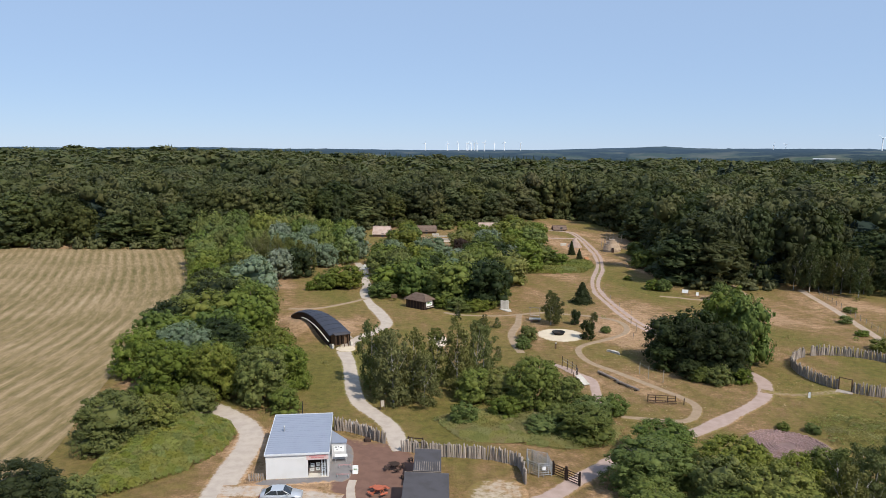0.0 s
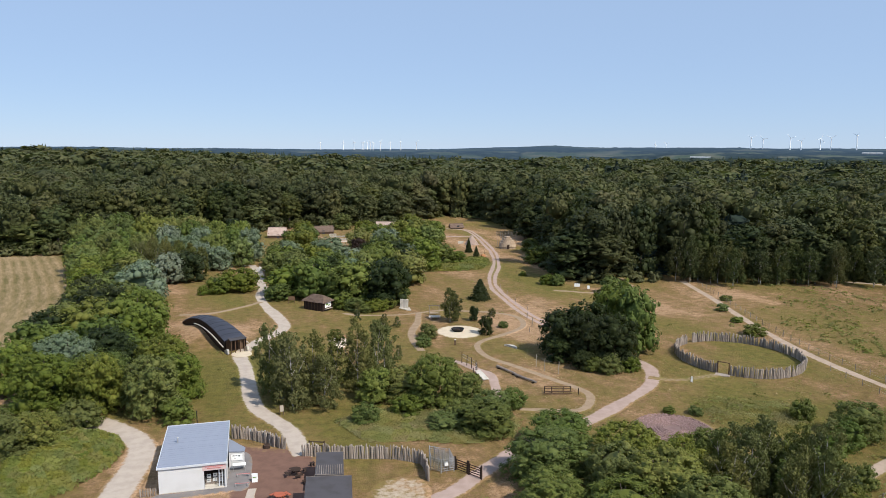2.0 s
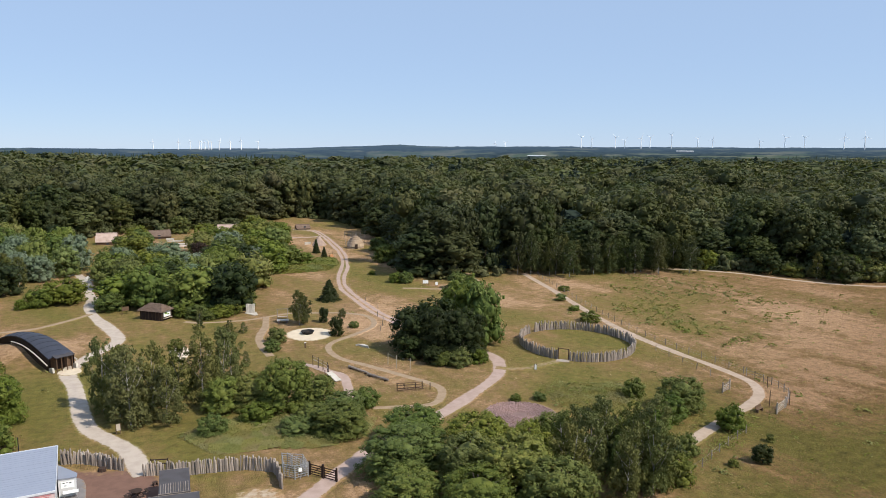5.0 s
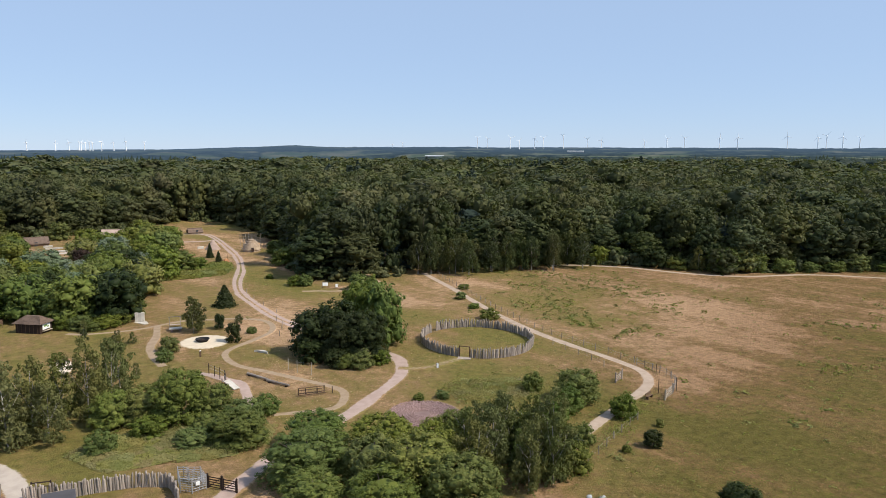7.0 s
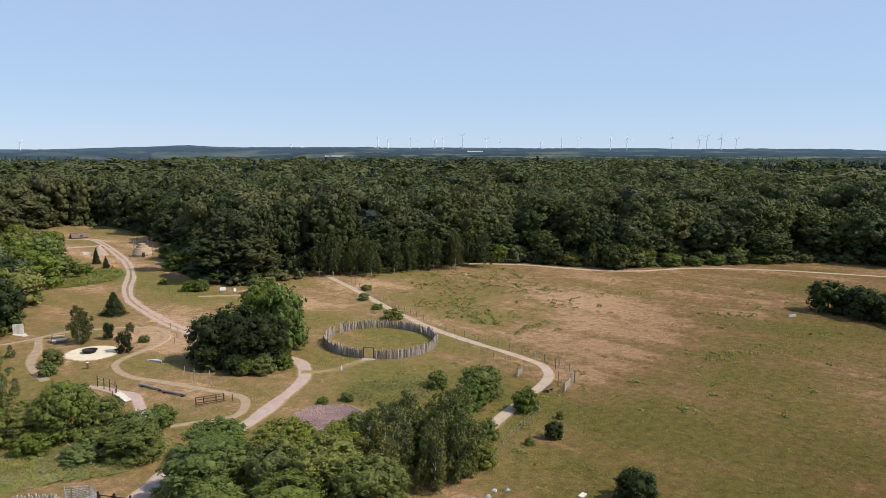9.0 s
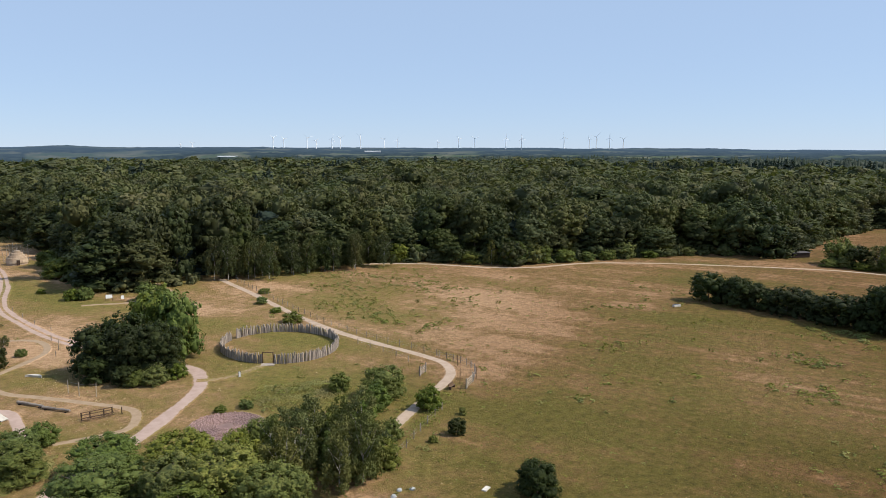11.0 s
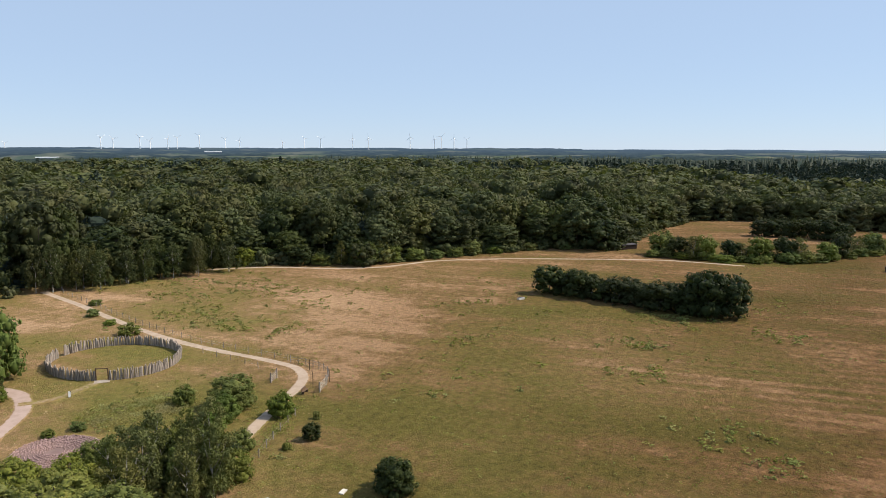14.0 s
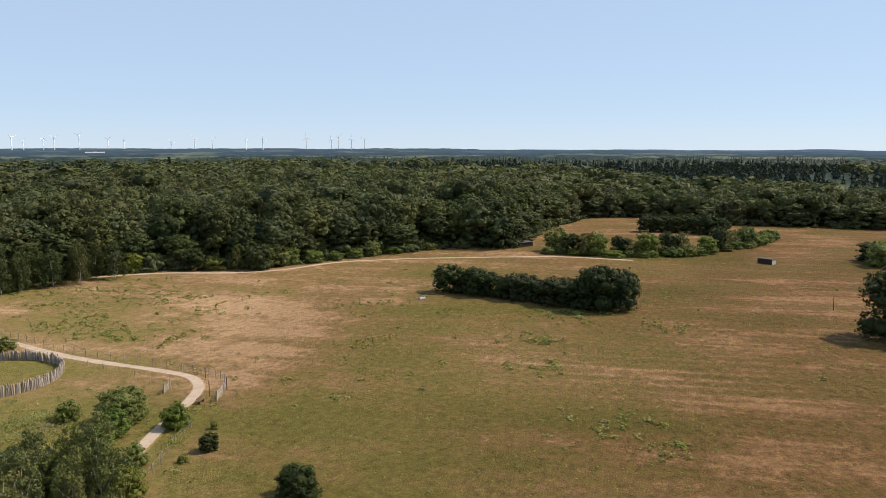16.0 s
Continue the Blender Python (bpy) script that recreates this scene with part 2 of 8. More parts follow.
def path_material(name, light, dark, gravel=26.0):
    """Trodden or gravelled way that frays into the grass: attribute bare is 1 on the way and 0 off it."""
    m, nt, b = material(name, 0.95, 0.1)
    pos, col, n2, spk = grass_colour(nt)
    g1 = noise_tex(nt, pos, 0.7, 4.0)
    g2 = noise_tex(nt, pos, gravel, 2.0)
    way = mix_col(nt, step_n(nt, g1, 0.35, 0.7), light, dark)
    way = mix_col(nt, math_n(nt, "MULTIPLY", g2, 0.35), way, tuple(c * 0.5 for c in dark))
    e = math_n(nt, "ADD", attr(nt, "bare"), math_n(nt, "MULTIPLY_ADD", noise_tex(nt, pos, 1.3, 5.0, 0.65), 1.0, -0.5))
    c = mix_col(nt, step_n(nt, e, 0.30, 0.66), col, way)
    nt.links.new(c, b.inputs["Base Color"])
    bump(nt, b, g2, 0.4, 0.03)
    return m


M_GROUND = ground_material()
M_GRAVEL = path_material("pale_gravel", (0.51, 0.43, 0.36), (0.43, 0.36, 0.30))
M_TRACK = path_material("pinkish_gravel", (0.45, 0.335, 0.285), (0.37, 0.27, 0.225))
M_SANDY = path_material("sandy_gravel", (0.46, 0.355, 0.275), (0.37, 0.28, 0.21))
M_TRAIL = path_material("trodden_earth", (0.36, 0.265, 0.18), (0.30, 0.215, 0.14))
M_YARD = path_material("red_brown_grit", (0.205, 0.118, 0.088), (0.165, 0.095, 0.072))
M_PAVE = path_material("grey_paving", (0.24, 0.22, 0.215), (0.19, 0.175, 0.17))
M_SAND = path_material("white_sand", (0.66, 0.56, 0.42), (0.58, 0.48, 0.36))
M_PATCH = path_material("pale_bare_soil", (0.50, 0.41, 0.31), (0.42, 0.33, 0.24))

# ---------------------------------------------------------------- ground sheet
az_fine = np.arange(-42, 106, 0.8)
az_all = np.radians(np.concatenate([az_fine, np.linspace(106, 318, 40)[1:-1]]))
rings = np.concatenate([[4, 9, 14], np.geomspace(20, 4960, 280)])
GA, GR = np.meshgrid(az_all, rings)
gx, gy = (GR * np.sin(GA)).ravel(), (GR * np.cos(GA)).ravel()
nr, na = GA.shape
ii, jj = np.meshgrid(np.arange(nr - 1), np.arange(na), indexing="ij")
j2 = (jj + 1) % na
gq = np.stack([ii * na + jj, ii * na + j2, (ii + 1) * na + j2, (ii + 1) * na + jj], -1).reshape(-1, 4)[:, ::-1]
gv = np.stack([gx, gy, gz(gx, gy)], 1)
gv = np.vstack([gv, [[0, 0, float(gz(0, 0))]]])
gt = np.stack([np.full(na, nr * na), (np.arange(na) + 1) % na, np.arange(na)], 1)
g_me = make_mesh("ground", gv, gq, gt, smooth=True, up=True)
land_attrs(g_me, gv[:, 0], gv[:, 1])
tagged(mesh_ob("ground", g_me, M_GROUND), "sunburnt olive and straw-coloured meadow grass over gently uneven ground", "ground", kind="structure")


# ---------------------------------------------------------------- ways
def spline(pts, step=0.8):
    p = np.array(pts, float)
    p = np.vstack([2 * p[0] - p[1], p, 2 * p[-1] - p[-2]])
    out = []
    for i in range(1, len(p) - 2):
        a, b, c, d = p[i - 1], p[i], p[i + 1], p[i + 2]
        n = max(2, int(np.hypot(*(c - b)) / step))
        t = (np.arange(n) / n)[:, None]
        out.append(0.5 * (2 * b + (c - a) * t + (2 * a - 5 * b + 4 * c - d) * t ** 2 + (3 * b - a - 3 * c + d) * t ** 3))
    return np.vstack(out + [p[-2:-1]])


LIFT = [0.05]
WAYS = []


def ribbon(name, pts, width, mat, label, category="path", ruts=False, seed=1, full=1.0):
    c = spline(pts)
    tan = np.gradient(c, axis=0)
    tan /= np.linalg.norm(tan, axis=1)[:, None] + 1e-9
    nrm = np.stack([tan[:, 1], -tan[:, 0]], 1)
    arc = np.concatenate([[0], np.cumsum(np.hypot(*np.diff(c, axis=0).T))])
    us = np.array([-1.5, -1.1, -0.8, -0.45, -0.15, 0.15, 0.45, 0.8, 1.1, 1.5])
    wob = 1 + 0.35 * (vnoise(arc, arc * 0 + seed * 7, 6, seed) - 0.5)
    P = c[:, None] + nrm[:, None] * (us[None, :, None] * width / 2 * wob[:, None, None])
    x, y = P[..., 0].ravel(), P[..., 1].ravel()
    au = np.abs(us)
    bare = np.interp(au, [0, 0.8, 1.1, 1.5], [1, 0.85, 0.42, 0.0])
    if ruts:
        bare = np.interp(au, [0, 0.15, 0.45, 0.8, 1.1, 1.5], [0.26, 0.34, 1.0, 0.85, 0.3, 0])
    bare = bare * full
    lift = np.interp(au, [0, 1.15, 1.5], [LIFT[0], LIFT[0], -0.04])
    LIFT[0] += 0.002
    z = gz(x, y) + np.tile(lift, len(c))
    n, k = len(c), len(us)
    i, j = np.meshgrid(np.arange(n - 1), np.arange(k - 1), indexing="ij")
    q = np.stack([i * k + j, (i + 1) * k + j, (i + 1) * k + j + 1, i * k + j + 1], -1).reshape(-1, 4)[:, ::-1]
    me = make_mesh(name, np.stack([x, y, z], 1), q, smooth=True, up=True)
    land_attrs(me, x, y)
    set_attr(me, "bare", np.tile(bare, n))
    WAYS.append((c, width))
    return tagged(mesh_ob(name, me, mat), label, category, kind="structure")


def patch(name, pts, mat, label, category="yard", full=1.0):
    """A filled area with a frayed border; pts go round its outline."""
    o = spline(list(pts) + [pts[0]], 0.7)[:-1]
    mid = o.mean(0)
    fr = np.array([0.0, 0.2, 0.4, 0.6, 0.75, 0.88, 1.0, 1.12])
    P = mid + (o - mid)[None] * fr[1:, None, None]
    x = np.concatenate([[mid[0]], P[..., 0].ravel()])
    y = np.concatenate([[mid[1]], P[..., 1].ravel()])
    bare = np.concatenate([[full], np.repeat(np.interp(fr[1:], [0, 0.75, 1.0, 1.12], [full, full, full * 0.5, 0.0]), len(o))])
    z = gz(x, y) + LIFT[0]
    z[-len(o):] -= LIFT[0] + 0.04
    LIFT[0] += 0.002
    n, k = len(o), len(fr) - 1
    i, j = np.meshgrid(np.arange(k - 1), np.arange(n), indexing="ij")
    q = np.stack([1 + i * n + j, 1 + i * n + (j + 1) % n, 1 + (i + 1) * n + (j + 1) % n, 1 + (i + 1) * n + j], -1).reshape(-1, 4)
    t = np.stack([np.zeros(n, int), 1 + (np.arange(n) + 1) % n, 1 + np.arange(n)], 1)
    me = make_mesh(name, np.stack([x, y, z], 1), q[:, ::-1], t, smooth=True, up=True)
    land_attrs(me, x, y)
    set_attr(me, "bare", bare)
    return tagged(mesh_ob(name, me, mat), label, category, kind="structure")


patch("yard", [(-14.6, 91.0), (-10.3, 88.2), (-6.6, 87.4), (-4.4, 85.8), (-3.0, 82), (-2.8, 75), (-2.5, 64), (-10.8, 64), (-11.9, 71), (-12.5, 77.6), (-13.4, 84)],
      M_YARD, "red-brown gritty yard between the kiosk and the sheds")
patch("paving", [(-13.6, 88.5), (-11.4, 86.5), (-10.7, 82), (-10.7, 77.4), (-13, 77.0), (-16.5, 76.4), (-20.6, 75.9), (-20.2, 77.2), (-13.6, 78.4)], M_PAVE, "grey paving along the kiosk wall")
ribbon("path_west", [(-25.5, 55), (-25.0, 66), (-24.7, 73.1), (-24.7, 79.5), (-24.6, 86.7), (-25.5, 91.2), (-28.0, 95.0), (-32.3, 98.8), (-36, 101)], 3.2, M_GRAVEL,
       "pale gravel footpath curving past the bramble bank")
ribbon("parking_spur", [(-24.5, 74.5), (-20.5, 74.6), (-15, 73.6), (-11, 72.5)], 2.6, M_GRAVEL, "worn gravel strip beside the kiosk", seed=4, full=0.62)
ribbon("path_yard", [(-10.1, 77.4), (-10.15, 75.5), (-9.8, 73.2), (-9.4, 70.5)], 1.0, M_GRAVEL, "narrow gravel strip from the paving to the road", seed=14)
ribbon("path_main", [(-4.8, 85.6), (-5.6, 88.0), (-7.1, 93.6), (-9.6, 98.0), (-12.2, 102.3), (-13.9, 108.3), (-15.4, 116.8), (-16.6, 123.2), (-18.3, 130.5), (-16.5, 138.0),
                     (-12.8, 146.0), (-12.0, 151.5), (-14.5, 161.0), (-18.0, 172.0), (-20.4, 183.0), (-20.5, 192), (-22.5, 204), (-24.3, 217), (-28, 232)], 2.3, M_GRAVEL,
       "pale gravel footpath winding up from the yard")
ribbon("track_south", [(3.5, 64), (9.3, 71.4), (12.8, 74.4), (15.5, 77.4), (19.0, 80.8), (22.0, 83.6), (29.5, 88.6), (33.4, 91.3), (37.4, 94.3), (41.4, 97.8), (45.8, 101.5), (49.4, 105.4), (51.7, 109.8),
                       (52.7, 113.6), (52.2, 117.4), (50.6, 121.5), (49.4, 126), (48.2, 131.5), (45.8, 139.4)], 2.05, M_TRACK, "pinkish gravel track bending round the big thicket")
ribbon("lane_north", [(46.5, 137), (45.2, 140.8), (44.0, 144.8), (42.0, 155.7), (41.2, 171.8), (41.3, 186.8), (44.0, 201.9), (49.4, 221.2), (54.0, 245.1), (56.6, 271.8), (58.3, 302.9),
                      (57, 322), (49, 328)], 2.7, M_TRACK, "two-rutted farm lane with a grassy middle", ruts=True)
ribbon("lane_branch", [(58.3, 300.0), (50.7, 298.6), (43.7, 300.1), (34, 303)], 2.4, M_TRACK, "pale side lane between the far huts", seed=3)
ribbon("trail_loop", [(35.4, 96.6), (37.0, 99.2), (37.8, 102.0), (37.0, 105.0), (34.5, 109.4), (29.8, 117.5), (26.4, 123.2), (25.6, 129.8), (27.4, 134.4), (32.8, 138.8),
                      (37.6, 143.4), (39.4, 149.1), (38.4, 154.3), (34.0, 158.2), (28.4, 160.2), (23.4, 161.6), (17.9, 159.8), (12.6, 158.2), (4.0, 159.2), (0.5, 161.5)], 1.2, M_TRAIL,
       "trodden earth footpath looping round the fire place")
ribbon("trail_low", [(36.2, 97.6), (34.5, 96.0), (32.1, 95.8), (28.7, 96.6), (25.6, 97.4)], 1.2, M_TRAIL, "trodden earth footpath through short grass", seed=5)
ribbon("trail_fire", [(17.6, 159.6), (17.0, 155), (16.2, 150.0), (14.4, 143.2), (14.1, 136.7), (14.8, 129.0)], 1.35, M_TRAIL, "trodden earth footpath through short grass", seed=6)
ribbon("trail_climb", [(19.5, 122), (21.2, 119.9), (23.0, 116.2), (24.6, 113.4), (24.3, 108.4), (23.4, 102.8), (22.4, 100)], 1.4, M_TRACK, "trodden earth footpath beside the climbing posts", seed=7)
ribbon("trail_ring_fort", [(50.4, 108.6), (54.2, 106.6), (58.5, 107.3), (62.6, 108.6)], 1.5, M_TRAIL, "faint footpath to the stake ring gate", seed=8, full=0.5)
ribbon("trail_hall", [(-36, 164), (-29, 165), (-22, 172), (-19.5, 176)], 1.5, M_TRAIL, "faint footpath over the bank", seed=8, full=0.7)
ribbon("path_meadow", [(97.0, 190), (95.9, 183.8), (93.1, 165.4), (89.9, 148.9), (87.7, 136.1), (86.1, 123.3), (85.6, 113.8), (85.8, 105.2), (86.4, 98.1), (86.6, 91.4), (86.2, 87.2),
                       (83.6, 82.9), (79.2, 79.8), (72.2, 76.6), (64.8, 73.2), (59.0, 70.2), (53, 66.5)], 1.55, M_SANDY, "sandy footpath along the meadow fence", seed=9)
ribbon("path_wood_edge", [(139, 184), (146.5, 180.5), (158.6, 168.4), (166.9, 152.5), (179.1, 140.4), (199.0, 133.2), (213.6, 118.8), (224.2, 102.2), (233.9, 84.9),
                          (242.4, 66.9), (245, 44)], 1.7, M_SANDY, "pale sandy path along the woodland edge", seed=10)
ribbon("trail_wood", [(56, 180.5), (60.6, 178.6), (64, 176.6), (70, 176.6), (75.1, 177.0), (78.6, 181), (79.6, 188), (81, 196)], 1.4, M_TRAIL, "earth footpath leading into the wood", seed=11)
ribbon("path_clearing", [(-2, 285), (6, 287), (14, 291)], 4.0, M_GRAVEL, "bare sandy ground before the far huts", seed=12)
patch("sand_patch", [(2.6, 74.2), (4.0, 76.6), (6.2, 77.9), (8.4, 77.3), (9.4, 74.6), (8.6, 70.5), (5.0, 69.6)], M_PATCH, "pale bare soil patch inside the palisade", full=0.5)
fire_rim = [(24.2 + 4.6 * math.cos(a) * (1 + 0.03 * math.sin(3 * a)), 142.0 + 4.9 * math.sin(a)) for a in np.linspace(0, 2 * math.pi, 17)[:-1]]
patch("fire_place_floor", fire_rim, M_SAND, "round floor of white sand at the fire place")
patch("hall_forecourt", [(-19.4, 133), (-17.0, 132.8), (-16.4, 129.8), (-18.6, 129.0), (-20.0, 130.8)], M_SAND, "pale sandy forecourt of the hall")
patch("play_sand", [(-2.8, 139.6), (0.4, 140.4), (1.0, 136), (0.2, 132.6), (-1.4, 133.6)], M_SAND, "pale sandy play ground behind the birches")

# mown hay field
def field_material():
    m, nt, b = material("mown_hay", 0.95, 0.1)
    pos = position(nt)
    sw = attr(nt, "swath")
    wob = math_n(nt, "MULTIPLY_ADD", noise_tex(nt, pos, 0.10, 3.0), 1.6, -0.8)
    s = math_n(nt, "ADD", sw, wob)
    wave = math_n(nt, "SINE", math_n(nt, "MULTIPLY", s, 2 * math.pi / 2.9))
    # straw lies in long wisps along the swaths
    lay = nt.nodes.new("ShaderNodeCombineXYZ")
    nt.links.new(sw, lay.inputs[0])
    nt.links.new(math_n(nt, "MULTIPLY", attr(nt, "along"), 0.16), lay.inputs[1])
    wisp = noise_tex(nt, lay.outputs[0], 1.5, 5.0, 0.7)
    n1 = noise_tex(nt, pos, 0.05, 4.0)
    n2 = noise_tex(nt, pos, 1.4, 5.0, 0.65)
    n3 = noise_tex(nt, pos, 9.0, 3.0, 0.7)
    n2 = math_n(nt, "ADD", math_n(nt, "MULTIPLY", wisp, 1.7), math_n(nt, "MULTIPLY_ADD", n2, 0.5, -0.6))
    f = math_n(nt, "ADD", math_n(nt, "MULTIPLY", wave, math_n(nt, "MULTIPLY", step_n(nt, noise_tex(nt, pos, 0.06, 4.0, 0.6), 0.3, 0.7), 0.2)), math_n(nt, "MULTIPLY_ADD", n1, 0.7, 0.1))
    f = math_n(nt, "ADD", f, math_n(nt, "MULTIPLY_ADD", n2, 0.6, -0.3), clamp=True)
    col = ramp(nt, f, [(0.12, (0.135, 0.112, 0.043)), (0.4, (0.235, 0.172, 0.085)), (0.6, (0.335, 0.24, 0.137)), (0.9, (0.44, 0.33, 0.205))])
    col = mix_col(nt, math_n(nt, "MULTIPLY", n3, 0.3), col, (0.10, 0.085, 0.035))
    nt.links.new(col, b.inputs["Base Color"])
    bump(nt, b, math_n(nt, "ADD", n2, math_n(nt, "MULTIPLY", wave, 0.5)), 0.6, 0.3)
    return m


def field_edge(y):
    return np.interp(y, [60, 86, 122, 146, 165, 197, 260], [-45.5, -48.5, -56.5, -60.5, -61.5, -69.5, -96.0])


ys = np.linspace(52, 259, 150)
ts = np.linspace(0, 1, 90)
fy = np.repeat(ys, len(ts))
fx = field_edge(fy) - np.tile(ts, len(ys)) ** 1.3 * 190
i, j = np.meshgrid(np.arange(len(ys) - 1), np.arange(len(ts) - 1), indexing="ij")
k = len(ts)
fq = np.stack([i * k + j, i * k + j + 1, (i + 1) * k + j + 1, (i + 1) * k + j], -1).reshape(-1, 4)[:, ::-1]
f_me = make_mesh("field", np.stack([fx, fy, gz(fx, fy) + 0.06], 1), fq, smooth=True, up=True)
set_attr(f_me, "along", fy)
set_attr(f_me, "swath", fx - np.interp(fy, [50, 107, 119, 133, 146, 157, 168, 182, 196, 219, 248, 262], [-66.5, -65, -65, -65.9, -67.3, -69.6, -72.8, -77.4, -82.7, -92.2, -105.1, -111.5]))
tagged(mesh_ob("field", f_me, field_material()), "mown hay field with straw-coloured swaths and greener stubble between", "field", kind="structure")

# ---------------------------------------------------------------- foliage
def leaf_material(name, cols, tint=0.22, patchy=False, scale=0.12):
    """Leaves: colour from tree to tree, from leaf to leaf and in patches; some light comes through."""
    m, nt, b = material(name, 0.65 if patchy else 0.55, 0.1)
    pos = position(nt)
    if patchy:
        vor = node(nt, "ShaderNodeTexVoronoi", Scale=scale)
        nt.links.new(pos, vor.inputs["Vector"])
        sep = nt.nodes.new("ShaderNodeSeparateColor")
        nt.links.new(vor.outputs["Color"], sep.inputs[0])
        tree = sep.outputs[0]
    else:
        tree = rand_ob(nt)
    leaf = rand_island(nt)
    big = noise_tex(nt, pos, 0.5, 2.0)
    f = math_n(nt, "ADD", math_n(nt, "MULTIPLY", tree, 0.62), math_n(nt, "MULTIPLY_ADD", leaf, 0.24 if patchy else 0.65, -0.05 if patchy else -0.24))
    f = math_n(nt, "ADD", f, math_n(nt, "MULTIPLY_ADD", big, 0.4, -0.15))
    stand = noise_tex(nt, pos, 0.014, 2.0)
    f = math_n(nt, "ADD", f, math_n(nt, "MULTIPLY_ADD", stand, 0.8, -0.52), clamp=True)
    n = len(cols)
    col = ramp(nt, f, [(i / (n - 1), c) for i, c in enumerate(cols)])
    # each tree leans a little to olive brown or to grey green
    hue = nt.nodes.new("ShaderNodeHueSaturation")
    odd = math_n(nt, "FRACT", math_n(nt, "MULTIPLY", tree, 7.31))
    nt.links.new(math_n(nt, "MULTIPLY_ADD", odd, 0.045, 0.470 if patchy else 0.478), hue.inputs["Hue"])
    nt.links.new(math_n(nt, "MULTIPLY_ADD", math_n(nt, "FRACT", math_n(nt, "MULTIPLY", tree, 13.7)), 0.2, 0.85 if patchy else 0.86), hue.inputs["Saturation"])
    nt.links.new(col, hue.inputs["Color"])
    col = hue.outputs[0]
    nt.links.new(col, b.inputs["Base Color"])
    tr = nt.nodes.new("ShaderNodeBsdfTranslucent")
    bright = mix_col(nt, 0.5, col, (0.20, 0.25, 0.03))
    nt.links.new(bright, tr.inputs["Color"])
    mix = nt.nodes.new("ShaderNodeMixShader")
    mix.inputs[0].default_value = tint
    nt.links.new(b.outputs[0], mix.inputs[1])
    nt.links.new(tr.outputs[0], mix.inputs[2])
    nt.links.new(mix.outputs[0], nt.nodes["Material Output"].inputs["Surface"])
    return m


LEAF = {
    "broad": leaf_material("broad_leaves", [(0.088, 0.114, 0.023), (0.124, 0.148, 0.031), (0.162, 0.180, 0.040), (0.215, 0.218, 0.058)]),
    "beech": leaf_material("beech_leaves", [(0.048, 0.058, 0.019), (0.066, 0.077, 0.024), (0.092, 0.097, 0.032), (0.120, 0.116, 0.042)], 0.14),
    "oak": leaf_material("oak_leaves", [(0.032, 0.041, 0.014), (0.046, 0.054, 0.018), (0.065, 0.071, 0.024)], 0.12),
    "birch": leaf_material("birch_leaves", [(0.100, 0.106, 0.031), (0.132, 0.134, 0.040), (0.170, 0.165, 0.054)], 0.22),
    "willow": leaf_material("silver_leaves", [(0.130, 0.171, 0.093), (0.176, 0.213, 0.137), (0.223, 0.262, 0.188)], 0.25),
    "shrub": leaf_material("shrub_leaves", [(0.095, 0.120, 0.025), (0.130, 0.152, 0.033), (0.176, 0.186, 0.045)], 0.25),
    "dark": leaf_material("dark_leaves", [(0.022, 0.031, 0.010), (0.032, 0.042, 0.013), (0.048, 0.057, 0.018)], 0.16),
    # dark spruce tone, its blue cast deepened to carry the distance haze
    "pine": leaf_material("hazed_needle_sprays", [(0.019, 0.031, 0.023), (0.026, 0.039, 0.028), (0.036, 0.050, 0.034)], 0.05, True, 0.01),
    "wood": leaf_material("woodland_canopy", [(0.054, 0.064, 0.026), (0.078, 0.087, 0.034), (0.102, 0.108, 0.042), (0.136, 0.131, 0.056)], 0.18, True, 0.09),
    "weed": leaf_material("weed_leaves", [(0.185, 0.200, 0.050), (0.235, 0.238, 0.064), (0.30, 0.28, 0.090)], 0.35, True, 0.25),
    "bramble": leaf_material("bramble_leaves", [(0.150, 0.172, 0.036), (0.215, 0.230, 0.054), (0.290, 0.285, 0.080)], 0.25, True, 0.9),
    "rank": leaf_material("rank_grass_and_weeds", [(0.205, 0.205, 0.060), (0.285, 0.262, 0.090), (0.385, 0.325, 0.140)], 0.3, True, 0.5),
    "copper": leaf_material("copper_leaves", [(0.040, 0.022, 0.020), (0.060, 0.030, 0.026), (0.085, 0.045, 0.034)], 0.2),
    # cool dark tone: haze over far crowns is put into the leaf colour
    "far": leaf_material("hazed_canopy", [(0.020, 0.031, 0.022), (0.028, 0.040, 0.026), (0.043, 0.053, 0.032)], 0.05, True, 0.012),
}


def bark_material(name, a, b_, bands=0.0):
    m, nt, b = material(name, 0.9, 0.15)
    v = obj_vec(nt)
    n1 = noise_tex(nt, v, 1.5, 5.0)
    n2 = noise_tex(nt, v, 14.0, 3.0)
    c = mix_col(nt, step_n(nt, math_n(nt, "ADD", math_n(nt, "MULTIPLY", n1, 0.5), math_n(nt, "MULTIPLY", n2, 0.5)), 0.35, 0.65), a, b_)
    nt.links.new(c, b.inputs["Base Color"])
    bump(nt, b, n2, 0.5, 0.05)
    return m


BARK = bark_material("grey_brown_bark", (0.13, 0.105, 0.08), (0.07, 0.055, 0.042))
BIRCH_BARK = bark_material("white_birch_bark", (0.52, 0.50, 0.45), (0.16, 0.14, 0.12))


def ico(sub):
    b = bmesh.new()
    bmesh.ops.create_icosphere(b, subdivisions=sub, radius=1.0)
    v = np.array([x.co[:] for x in b.verts])
    f = np.array([[q.index for q in p.verts] for p in b.faces])
    b.free()
    return v, f


ICO1, ICO2 = ico(1), ico(2)


